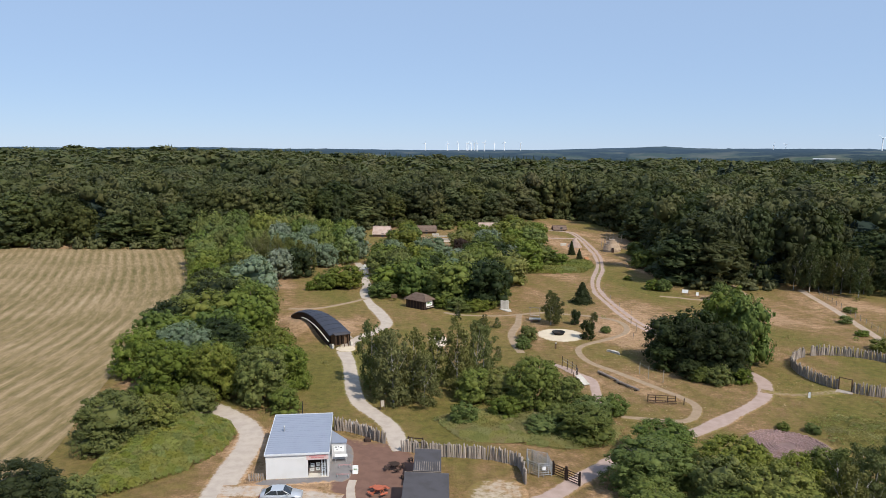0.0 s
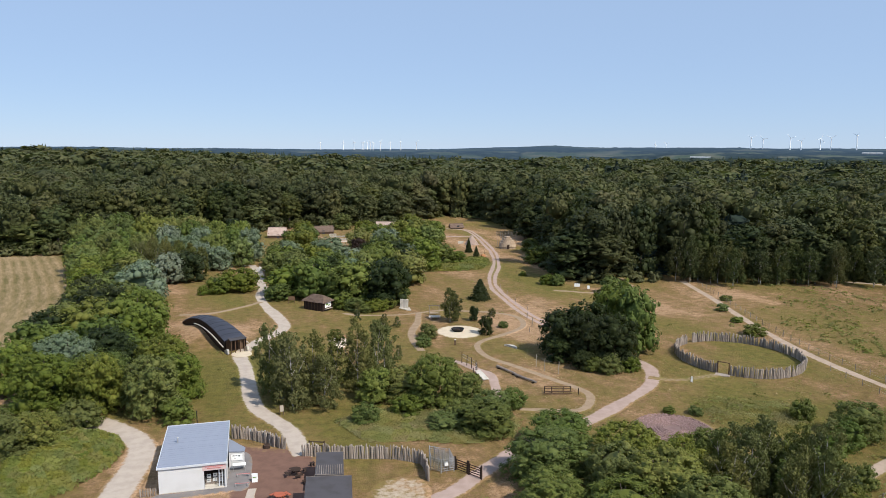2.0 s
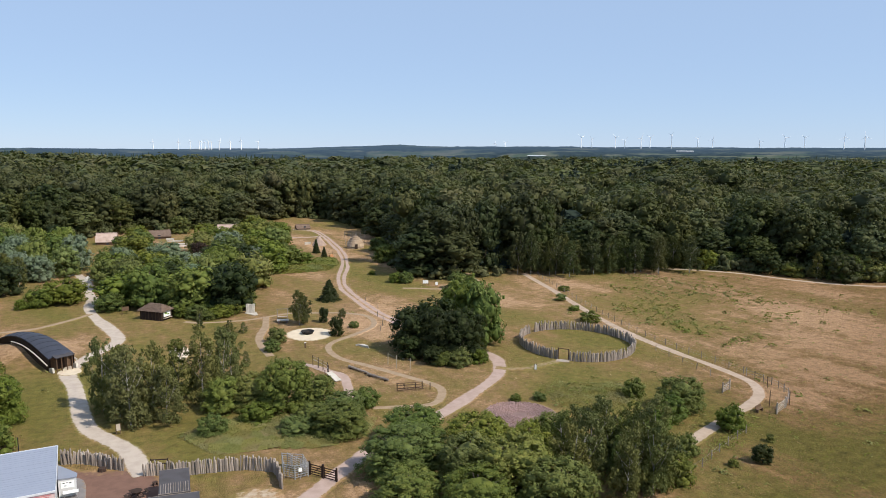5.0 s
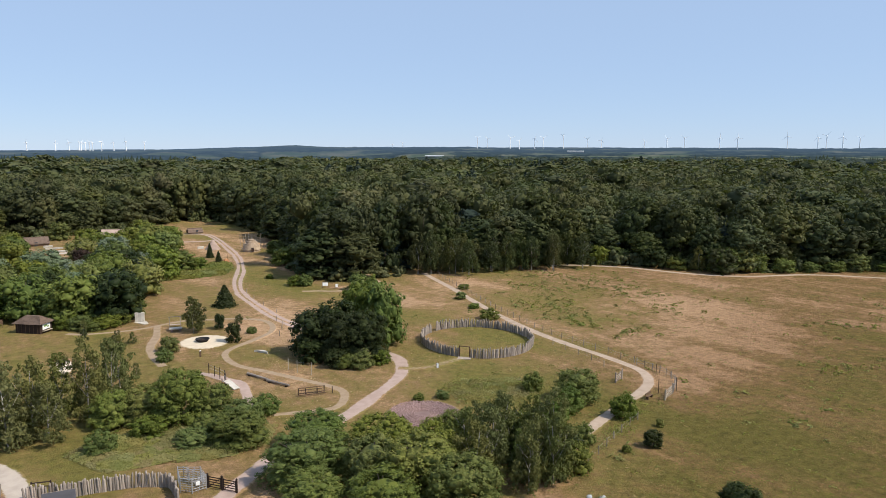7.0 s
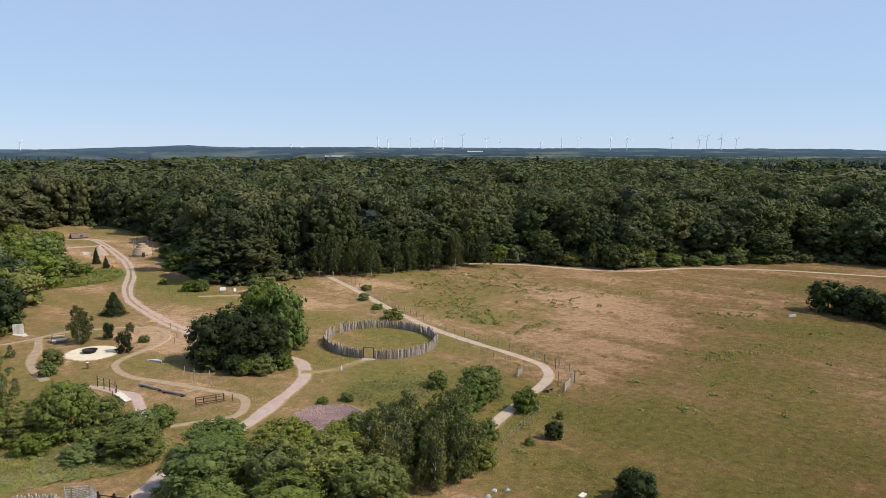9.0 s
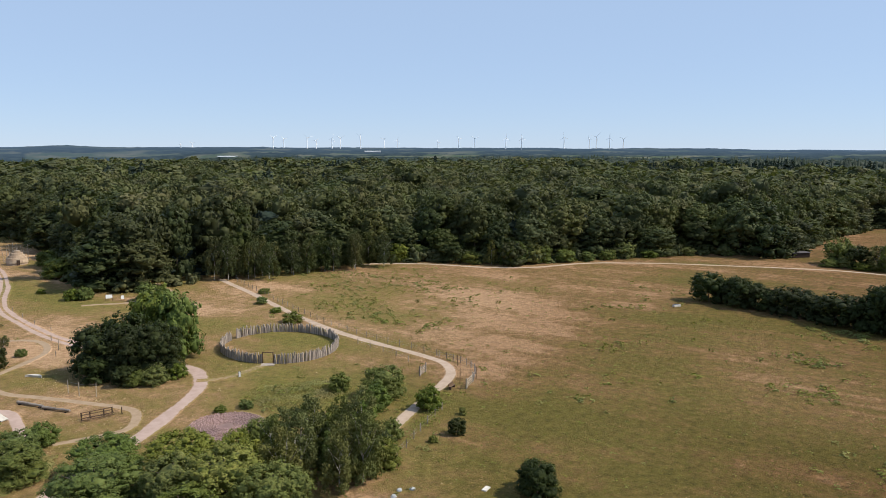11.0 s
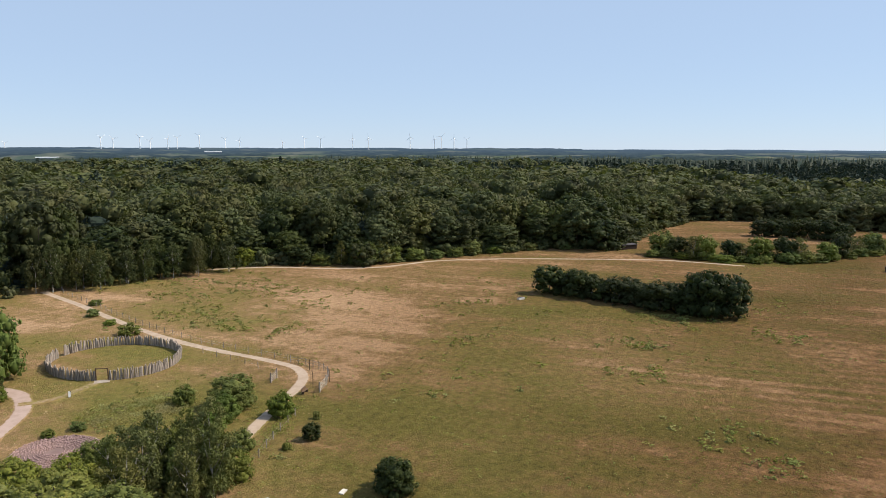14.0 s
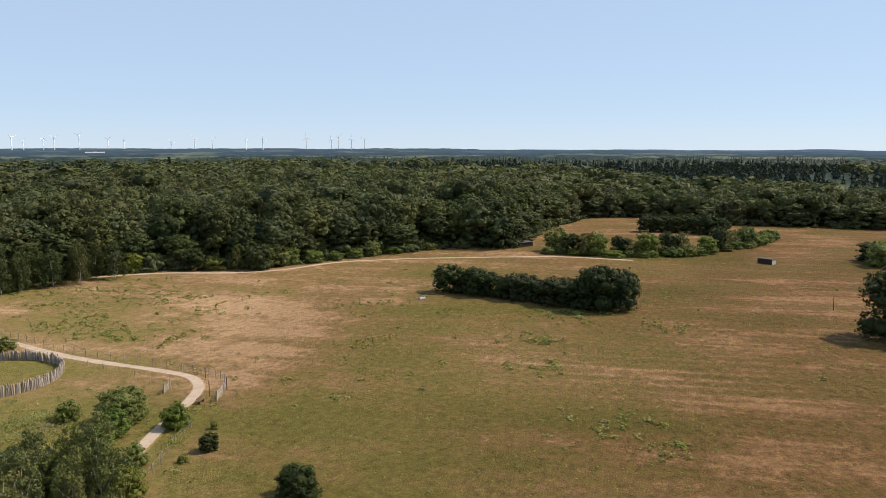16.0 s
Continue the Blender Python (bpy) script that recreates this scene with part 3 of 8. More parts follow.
def leaf_sprays(rng, pos, out, size, spread=0.55, droop=0.0):
    """Small pointed sprays at pos, facing roughly along out; three corners each."""
    n = len(pos)
    nrm = out + spread * rng.normal(size=(n, 3)) + np.array([0, 0, 0.3])
    nrm /= np.linalg.norm(nrm, axis=1)[:, None] + 1e-9
    u = np.cross(nrm, rng.normal(size=(n, 3)))
    u[:, 2] -= droop
    u /= np.linalg.norm(u, axis=1)[:, None] + 1e-9
    w = np.cross(nrm, u)
    w /= np.linalg.norm(w, axis=1)[:, None] + 1e-9
    a = (size * rng.uniform(0.55, 1.4, n))[:, None]
    b = a * rng.uniform(0.4, 0.75, n)[:, None]
    return np.stack([pos + u * a * 1.2, pos - u * a * 0.6 + w * b, pos - u * a * 0.6 - w * b], 1)


def crown(rng, lobes, count, size, core=ICO1, core_k=0.8, spread=0.55, low=-0.75, droop=0.0, cores=99, bunch=0.45, per=10):
    """lobes: rows of centre and half-axes (x, y, z, rx, ry, rz). Bunches of leaf sprays all over the lobes, with gaps between them and a solid heart in each lobe."""
    lobes = np.asarray(lobes, float)
    C, A = lobes[:, :3], lobes[:, 3:]
    area = (A[:, 0] * A[:, 2])
    want = max(1, count // per)
    pts, nrms, have = [], [], 0
    for _ in range(8):
        m = int((want - have) * 1.8) + 20
        k = rng.choice(len(lobes), m, p=area / area.sum())
        d = rng.normal(size=(m, 3))
        d[:, 2] += 0.25
        d /= np.linalg.norm(d, axis=1)[:, None]
        p = C[k] + A[k] * d * rng.uniform(0.82, 1.12, m)[:, None]
        buried = np.zeros(m, bool)
        for c, a in zip(C, A):
            buried |= (((p - c) / a) ** 2).sum(1) < 0.62
        ok = ~buried & (d[:, 2] > low)
        pts.append(p[ok])
        nrms.append((d / A[k] * A[k].mean(1)[:, None])[ok])
        have += ok.sum()
        if have >= want:
            break
    pts, nrms = np.vstack(pts)[:want], np.vstack(nrms)[:want]
    off = rng.normal(size=(len(pts), per, 3))
    off /= np.linalg.norm(off, axis=2)[:, :, None] + 1e-9
    reach = bunch * rng.uniform(0.7, 1.35, (len(pts), 1, 1)) * rng.uniform(0.5, 1.0, (len(pts), per, 1))
    spot = (pts[:, None] + off * reach * np.array([1, 1, 0.75])).reshape(-1, 3)
    face = (nrms[:, None] + 0.9 * off).reshape(-1, 3)
    Q = leaf_sprays(rng, spot, face, size, spread, droop).reshape(-1, 3)
    tris, V = np.arange(len(Q)).reshape(-1, 3), Q
    if core is not None:
        cv, cf = core
        vs, fs, off = [Q], [tris], len(Q)
        for c, a in zip(C[:cores], A[:cores]):
            vs.append(c + cv * a * core_k * rng.uniform(0.85, 1.1, (len(cv), 1)))
            fs.append(cf + off)
            off += len(cv)
        V, tris = np.vstack(vs), np.vstack(fs)
    return V, np.zeros((0, 4), int), tris


def round_lobes(rng, H, R, base, n, lobe=(0.34, 0.5), squash=0.85):
    mid, half = (base + H) / 2, (H - base) / 2
    rows = [(0, 0, mid, R * 0.74, R * 0.74, half * 0.78)]
    for i in range(n):
        a = i * 2.39996 + rng.uniform(-0.4, 0.4)
        z = rng.uniform(-0.72, 0.95)
        s = math.sqrt(max(0.0, 1 - z * z))
        q = R * rng.uniform(*lobe)
        k = rng.uniform(0.62, 0.80)
        rows.append((R * s * k * math.cos(a), R * s * k * math.sin(a), mid + half * z * 0.66, q, q, min(q * squash, half * 0.6)))
    return rows


def skirt(rng, R, H, n, low=0.16, k=0.62):
    """Lobes low on the crown, so that the foliage comes down to the ground."""
    rows = []
    for i in range(n):
        a = i * 2 * math.pi / n + rng.uniform(-0.3, 0.3)
        q = R * rng.uniform(0.3, 0.42)
        z = H * rng.uniform(low * 0.7, low * 1.5)
        rows.append((R * k * math.cos(a), R * k * math.sin(a), z, q, q, min(q, H * 0.2)))
    return rows


def tube_path(pts, r0, r1, n=6):
    pts = np.array(pts, float)
    rad = np.linspace(r0, r1, len(pts))
    ang = np.arange(n) * 2 * math.pi / n
    V = np.vstack([np.stack([p[0] + r * np.cos(ang), p[1] + r * np.sin(ang), np.full(n, p[2])], 1) for p, r in zip(pts, rad)])
    i, j = np.meshgrid(np.arange(len(pts) - 1), np.arange(n), indexing="ij")
    Q = np.stack([i * n + j, i * n + (j + 1) % n, (i + 1) * n + (j + 1) % n, (i + 1) * n + j], -1).reshape(-1, 4)
    return V, Q


def trunk_mesh(rng, H, R, base, thick, limbs=5):
    top = H * 0.82
    bend = rng.uniform(-0.05, 0.05, 2) * H
    pts = [(bend[0] * t * t, bend[1] * t * t, -0.3 + t * (top + 0.3)) for t in np.linspace(0, 1, 7)]
    V, Q = tube_path(pts, thick, thick * 0.22, 7)
    vs, qs, off = [V], [Q], len(V)
    for i in range(limbs):
        t = rng.uniform(0.3, 0.75)
        a = i * 2.4 + rng.uniform(-0.5, 0.5)
        z0 = max(base * 0.8, t * top)
        s = np.array([bend[0] * t * t, bend[1] * t * t, z0])
        e = s + np.array([math.cos(a) * R * 0.62, math.sin(a) * R * 0.62, (H - z0) * 0.5])
        m = (s + e) / 2 + np.array([0, 0, -0.08 * H * 0.3])
        V, Q = tube_path([s, m, e], thick * 0.42, thick * 0.1, 5)
        vs.append(V)
        qs.append(Q + off)
        off += len(V)
    return make_mesh("trunk", np.vstack(vs), np.vstack(qs), smooth=True)


def tree_source(kind, seed):
    """Builds one tree of the kind; returns its size and its two meshes."""
    rng = np.random.default_rng(seed)
    base, far = kind.replace("_far", ""), kind.endswith("_far")
    if base in ("broad", "willow", "dark", "copper"):
        H, R, b = (12.0, 5.5, 0.6) if base == "dark" else (10.0, 5.0, 0.6)
        if far:
            L = round_lobes(rng, H, R, b, 24, (0.20, 0.36), 1.0) + skirt(rng, R, H, 8)
            V, Q, T = crown(rng, L, 2600, 0.32, ICO1, 0.68, 0.35, bunch=0.6, per=9)
        else:
            L = round_lobes(rng, H, R, b, 44, (0.13, 0.25), 1.0) + skirt(rng, R, H, 10)
            V, Q, T = crown(rng, L, 10500, 0.165, ICO1, 0.66, 0.35, bunch=0.42, per=14)
        tr, bark, leaf = trunk_mesh(rng, H, R, 1.2, 0.25), BARK, LEAF[base]
    elif kind in ("beech", "oak"):
        H, R, b = 23.0, 6.6, 1.2
        L = round_lobes(rng, H, R, b, 30, (0.2, 0.38), 0.9) + skirt(rng, R, H, 7, 0.14, 0.66)
        V, Q, T = crown(rng, L, 2700, 0.49, ICO1, 0.7, 0.35, bunch=0.95, per=9)
        tr, bark, leaf = trunk_mesh(rng, H, R, 3.0, 0.42), BARK, LEAF[kind]
    elif kind in ("birch", "alder"):
        H, R, b = (12.0, 3.4, 0.7) if kind == "birch" else (12.0, 3.4, 2.0)
        rows = []
        for i in range(34):
            t = (i + rng.uniform(0, 1)) / 34
            rr = R * (0.30 + 0.70 * math.sin(math.pi * min(1, 0.30 + t * 0.66)))
            a = i * 2.4 + rng.uniform(-0.4, 0.4)
            z = b + t * (H - b - 0.5)
            q = rng.uniform(0.45, 1.0) * (1.0 - 0.3 * t)
            rows.append((rr * rng.uniform(0.2, 0.95) * math.cos(a), rr * rng.uniform(0.2, 0.95) * math.sin(a), z * rng.uniform(0.9, 1.05), q, q, q * 1.5))
        V, Q, T = crown(rng, rows, 4800, 0.18, ICO1, 0.5, 0.7, -1.0, 1.2, bunch=0.4, per=8)
        tr, bark, leaf = trunk_mesh(rng, H, R, 2.5, 0.14, 7), BIRCH_BARK, LEAF[kind if kind == "birch" else "beech"]
    elif kind == "shrub":
        H, R, b = 4.0, 2.6, -0.5
        L = round_lobes(rng, H, R, b, 18, (0.2, 0.36)) + skirt(rng, R, H, 7, 0.15)
        V, Q, T = crown(rng, L, 2300, 0.15, ICO1, 0.68, 0.35, bunch=0.3, per=10)
        tr, bark, leaf = trunk_mesh(rng, 3.0, R, 0.3, 0.08, 4), BARK, LEAF[kind]
    else:                       # conifer
        H, R, b = 8.0, 2.2, 0.2
        n = 2200
        t = rng.uniform(0, 1, n) ** 1.35
        saw = (t * 11) % 1.0
        rr = R * (1 - t) ** 0.85 * (0.62 + 0.42 * (1 - saw)) * rng.uniform(0.75, 1.08, n) + 0.05
        a = rng.uniform(0, 2 * math.pi, n)
        out = np.stack([np.cos(a), np.sin(a), np.full(n, 0.15)], 1)
        P = np.stack([rr * np.cos(a), rr * np.sin(a), b + t * (H - b)], 1)
        V = leaf_sprays(rng, P, out, 0.27, 0.5, 0.6).reshape(-1, 3)
        Q = None
        T0 = np.arange(len(V)).reshape(-1, 3)
        ang = np.arange(9) * 2 * math.pi / 9
        cone = np.vstack([np.stack([R * 0.7 * np.cos(ang), R * 0.7 * np.sin(ang), np.full(9, 0.5)], 1), [[0, 0, H * 0.93]]])
        T = np.stack([np.arange(9), (np.arange(9) + 1) % 9, np.full(9, 9)], 1) + len(V)
        T = np.vstack([T0, T])
        V = np.vstack([V, cone])
        tr, bark, leaf = trunk_mesh(rng, H * 0.9, 0.3, 0.5, 0.13, 2), BARK, LEAF["dark"]
    cm = make_mesh("crown", V, Q, T)
    cm.materials.append(leaf)
    tr.materials.append(bark)
    return H, R, cm, tr


SOURCES = {}
TREES = []
KINDS = {"broad": ("tree", "tree", 4), "willow": ("willow_tree", "willow", 2), "dark": ("oak_tree", "oak", 3), "beech": ("beech_tree", "beech", 5), "oak": ("oak_tree", "oak", 3), "birch": ("birch_tree", "birch", 3), "alder": ("birch_tree", "birch", 3), "copper": ("copper_beech", "beech", 1),
         "shrub": ("shrub", "shrub", 4), "pine": ("conifer_tree", "conifer", 3)}
trng = np.random.default_rng(5)


def plant(kind, x, y, h, r, label, group="", turn=None):
    name, cat, variants = KINDS[kind]
    v = int(trng.integers(variants))
    if kind in ("broad", "willow", "dark", "copper") and (math.hypot(x, y) > 128 or h < 4.5):
        kind += "_far"
    if (kind, v) not in SOURCES:
        SOURCES[kind, v] = tree_source(kind, 100 + 17 * v + len(kind) * 5 + ord(kind[0]))
    H, R, cm, tr = SOURCES[kind, v]
    ob = new(name)
    turn = float(trng.uniform(0, 360)) if turn is None else turn
    ob.matrix_basis = pose(x, y, float(gz(x, y)), 0, 0, turn) @ Matrix.Diagonal((r / R, r / R * float(trng.uniform(0.9, 1.1)), h / H, 1))
    for nm, me in (("trunk", tr), ("crown", cm)):
        p = new(nm, me)
        p.parent = ob
    TREES.append((x, y, r))
    return tagged(ob, label, cat, group)


def inside(poly, x, y):
    c = False
    for (x0, y0), (x1, y1) in zip(poly, poly[1:] + poly[:1]):
        if (y0 > y) != (y1 > y) and x < (x1 - x0) * (y - y0) / (y1 - y0) + x0:
            c = not c
    return c


def clear_of_ways(x, y, gap):
    return all(np.min(np.hypot(c[:, 0] - x, c[:, 1] - y)) > w / 2 + gap for c, w in WAYS)


def grove(poly, spacing, kinds, h_lo, h_hi, label, group, seed, gap=1.5, slim=0.5):
    rng = np.random.default_rng(seed)
    xs, ys_ = [p[0] for p in poly], [p[1] for p in poly]
    for x in np.arange(min(xs), max(xs), spacing):
        for y in np.arange(min(ys_), max(ys_), spacing):
            px, py = x + rng.uniform(-0.4, 0.4) * spacing, y + rng.uniform(-0.4, 0.4) * spacing
            h = rng.uniform(h_lo, h_hi)
            r = min(h * slim, spacing * 0.75) * rng.uniform(0.9, 1.15)
            kd = kinds[int(rng.integers(len(kinds)))]
            if not inside(poly, px, py) or not clear_of_ways(px, py, gap + r * 0.55):
                continue
            if any(math.hypot(px - a, py - b) < 0.55 * (c + r) for a, b, c in TREES):
                continue
            plant(kd, px, py, h, r, label, group)


# big thicket by the track bend
G = "thicket at the track bend"
for k_, x, y, h, r in [("dark", 40.2, 123.6, 9.0, 4.8), ("dark", 43.6, 118.6, 9.8, 5.0), ("dark", 47.4, 116.2, 10.2, 4.6), ("dark", 44.8, 123.0, 11.0, 5.0), ("broad", 54.2, 123.0, 13.0, 4.2), ("broad", 52.6, 129.4, 13.2, 4.4),
                       ("dark", 38.6, 119.4, 4.4, 2.6), ("dark", 41.2, 114.8, 3.4, 2.2), ("shrub", 45.0, 111.9, 3.4, 2.2), ("shrub", 49.0, 112.6, 2.6, 1.8), ("shrub", 42.8, 113.2, 2.6, 1.8)]:
    plant(k_, x, y, h, r, "dense dark green tree in the thicket beside the gravel track" if k_ != "shrub" else "leafy green shrub at the foot of the thicket", G)
# birches and scrub between yard and fire place
G = "birches by the main path"
for x, y, h, r in [(-11.2, 110.0, 11.3, 3.0), (-7.2, 102.4, 11.8, 3.6), (-4.4, 104.8, 11.2, 3.2), (-1.0, 111.7, 9.6, 3.2), (2.4, 109.0, 11.0, 3.4), (5.6, 112.5, 10.8, 2.8), (7.2, 118.6, 8.2, 2.6), (-8.8, 106.5, 10.8, 3.0), (-2.6, 101.8, 8.4, 3.0)]:
    plant("birch", x, y, h, r, "slender birch with a white trunk and drooping grey-green leaves", G)
G = "bushes below the fire place"
for k_, x, y, h, r in [("broad", 13.6, 101.0, 8.2, 4.6), ("broad", 9.4, 103.6, 5.6, 3.6), ("broad", 17.6, 100.0, 5.6, 3.6), ("shrub", 24.9, 98.7, 3.1, 2.1), ("broad", 19.1, 89.6, 4.6, 4.0),
                       ("broad", 20.5, 94.2, 4.6, 3.6), ("broad", 5.0, 104.2, 5.4, 3.2), ("shrub", 13.5, 92.0, 2.4, 2.8), ("shrub", 3.1, 95.0, 3.2, 2.2), ("shrub", 9.0, 97.6, 3.2, 2.6), ("shrub", 16.6, 94.6, 3.2, 2.8)]:
    plant(k_, x, y, h, r, "rounded green bush in the scrub slope", G)
# young trees round the fire place
G = "young trees round the fire place"
for k_, x, y, h, r, lb in [("alder", 23.5, 150.4, 7.6, 2.6, "young birch with a feathery upright crown"), ("alder", 24.4, 151.1, 6.2, 2.4, "young birch with a feathery upright crown"), ("pine", 34.5, 172.6, 5.2, 2.8, "broad dark young spruce on the dry meadow"),
                           ("dark", 29.3, 139.4, 4.4, 1.6, "small dark tree beside the fire place"), ("dark", 28.8, 150.8, 3.6, 1.1, "small dark tree in short grass"),
                           ("birch", 11.7, 147.6, 2.4, 0.9, "staked young tree on the lawn"), ("birch", 8.9, 143.6, 3.2, 1.3, "staked young tree on the lawn"), ("shrub", 17.1, 138.3, 3.2, 2.1, "light green shrub at the sand floor"),
                           ("shrub", 34.0, 144.4, 1.5, 1.2, "low green shrub in dry grass"), ("alder", 9.0, 148.6, 2.6, 1.1, "staked young tree on the lawn"), ("alder", 3.4, 153.6, 2.6, 1.0, "staked young tree on the lawn"), ("alder", 33.2, 153.1, 2.2, 1.0, "small dark tree in short grass"), ("birch", 34.3, 156.4, 1.6, 0.8, "tiny young tree in dry grass"), ("birch", 10.1, 124.3, 2.9, 0.9, "staked young tree on the lawn"),
                           ("shrub", 15.6, 132.6, 2.4, 1.8, "light green shrub at the trail"), ("birch", 3.6, 161.4, 2.6, 1.0, "staked young tree on the lawn")]:
    plant(k_, x, y, h, r, lb, G)
# trees between track and meadow path
G = "trees along the track"
for k_, x, y, h, r in [("broad", 27.4, 83.4, 5.2, 4.4), ("broad", 23.4, 75.6, 6.4, 5.0), ("broad", 33.0, 75.6, 6.6, 4.6), ("broad", 33.6, 66.6, 7.4, 4.8), ("broad", 29.6, 70.6, 6.6, 4.2), ("broad", 27.4, 62.6, 6.2, 4.6),
                       ("broad", 37.6, 71.6, 6.4, 3.8), ("broad", 35.6, 60.6, 6.8, 4.2), ("broad", 21.6, 68.0, 4.6, 4.2)]:
    plant(k_, x, y, h, r, "bushy bright green tree beside the gravel track", G)
for x, y, h, r in [(39.4, 64.6, 8.6, 2.9), (42.8, 66.6, 8.8, 2.8), (46.4, 63.6, 8.0, 2.5), (47.8, 61.4, 8.6, 2.4), (44.4, 61.4, 7.6, 2.4), (41.8, 70.8, 7.4, 2.4), (46.8, 68.6, 6.4, 2.2),
                   (50.8, 65.3, 9.6, 3.0), (46.7, 70.2, 8.6, 2.8), (49.4, 67.8, 8.0, 2.6), (44.2, 72.0, 7.2, 2.6), (51.6, 70.4, 5.6, 2.0), (49.0, 62.4, 8.0, 2.4)]:
    plant("birch", x, y, h, r, "slender grey-green birch among the track-side trees", G)
G = "bushes by the meadow path"
for k_, x, y, h, r in [("broad", 67.6, 81.4, 5.4, 3.5), ("shrub", 63.6, 78.8, 4.0, 2.6), ("shrub", 69.0, 72.9, 3.8, 2.2), ("shrub", 57.7, 68.3, 3.1, 1.7), ("dark", 65.3, 63.5, 2.5, 1.25),
                       ("shrub", 64.4, 88.4, 3.2, 1.9), ("shrub", 49.4, 72.2, 4.2, 2.0), ("broad", 47.9, 65.8, 5.4, 3.0), ("shrub", 52.4, 63.2, 3.4, 2.2), ("broad", 42.4, 75.2, 5.6, 2.8), ("shrub", 51.4, 73.4, 4.4, 2.4), ("dark", 53.6, 67.0, 3.6, 2.0), ("shrub", 48.4, 65.4, 2.8, 1.8), ("shrub", 70.9, 67.9, 1.2, 0.6), ("dark", 59.3, 45.4, 4.6, 2.3), ("shrub", 61.0, 46.4, 3.7, 2.1),
                       ("shrub", 61.2, 63.9, 1.0, 0.7), ("shrub", 54.8, 71.2, 3.6, 2.2), ("shrub", 59.2, 76.0, 3.4, 2.2), ("shrub", 83.8, 131.8, 2.6, 2.4), ("shrub", 88.6, 153.2, 2.0, 1.5),
                       ("shrub", 86.2, 142.5, 1.4, 1.4), ("shrub", 95.5, 163.5, 1.6, 1.6), ("shrub", 46.5, 92.8, 1.2, 1.0), ("shrub", 50.2, 92.0, 1.3, 1.2), ("shrub", 56.0, 84.6, 1.6, 1.4)]:
    plant(k_, x, y, h, r, "rounded green bush beside the sandy meadow path", G)
# tree belt along the hay field
G = "tree belt by the hay field"
for k_, x, y, h, r in [("broad", -41.5, 86.5, 7.6, 5.4), ("broad", -37.6, 89.8, 6.2, 3.6), ("broad", -42.2, 105.3, 9.4, 5.2), ("broad", -34.6, 104.4, 9.4, 4.6), ("broad", -26.8, 103.0, 9.2, 4.6), ("dark", -37.6, 119.5, 9.6, 5.6), ("broad", -46.6, 138.5, 9.8, 5.6),
                       ("broad", -37.4, 134.2, 8.6, 4.8), ("broad", -48.8, 165.2, 8.6, 5.6), ("broad", -43.6, 157.4, 8.6, 4.6), ("shrub", -22.4, 98.6, 3.8, 2.5), ("shrub", -35.2, 98.0, 4.2, 3.2),
                       ("dark", -42.2, 66.2, 7.6, 5.4), ("shrub", -39.0, 70.9, 3.6, 2.6), ("broad", -24.4, 109.4, 7.6, 3.8), ("broad", -28.6, 117.6, 8.2, 4.6), ("broad", -46.4, 122.0, 8.6, 4.6)]:
    plant(k_, x, y, h, r, "leafy green tree in the belt beside the hay field", G)
BELT = [(-84, 258), (-60, 199), (-54, 166), (-53.5, 147), (-49.5, 123), (-46.5, 106), (-38.5, 97.5), (-29, 99.5), (-21.5, 100.5), (-23.5, 110.2), (-31.5, 131.1), (-39, 157), (-47.5, 190), (-40, 206), (-29, 220), (-31, 235), (-31, 265), (-34, 292), (-60, 300)]
G = "young wood behind the bank"
for x, y, h, r in [(-57.4, 218, 10.4, 2.6), (-53.2, 216.4, 10.8, 2.6), (-49.6, 215.6, 10.2, 2.4), (-46.0, 215, 10.2, 2.6), (-42.6, 214.4, 9.0, 2.4), (-60.6, 220.6, 9.6, 2.6), (-51.4, 219.6, 10.6, 2.6), (-55.6, 221.6, 11, 2.8), (-47.8, 220.4, 10.4, 2.6),
                   (-44.2, 219.4, 9.6, 2.4), (-40.6, 217.8, 8.6, 2.2)]:
    plant("birch", x, y, h, r, "tall thin birch with a bare pale trunk below", G)
for x, y, h, r in [(-55, 240, 13.4, 4.4), (-47.6, 232, 10.4, 4.2), (-42.0, 226.4, 9.0, 4.0), (-36.8, 224.4, 8.0, 4.2), (-52.6, 229, 11.4, 4.0), (-29.4, 240.5, 11.6, 5.0), (-44.8, 242, 12.4, 4.4)]:
    plant("willow", x, y, h, r, "silver-leaved willow among the young wood", G)
for x, y, h, r in [(-75.0, 236, 14.0, 5.4), (-70.4, 229, 12.4, 5.0), (-65.0, 224.6, 10.6, 4.6), (-66, 235.6, 13.2, 5.2), (-60.6, 230.0, 12.0, 4.6), (-80, 245, 15.0, 5.6), (-72, 246.5, 15.0, 5.8), (-63.4, 246, 14.4, 5.4), (-58, 252, 14.4, 5.2),
                   (-84.4, 255.6, 16.4, 6.0), (-74, 258, 16, 6.0), (-65, 259, 15.4, 5.6), (-50, 252.6, 13.6, 5.0), (-40, 236, 11.4, 4.6), (-36.4, 246.5, 12.0, 4.8), (-43.4, 256, 13.0, 5.0), (-31.0, 230.6, 9.6, 4.4), (-36, 262, 12, 5.0), (-52, 266, 14, 5.6), (-59, 273, 15, 6)]:
    plant("broad", x, y, h, r, "leafy green tree of the young wood", G)
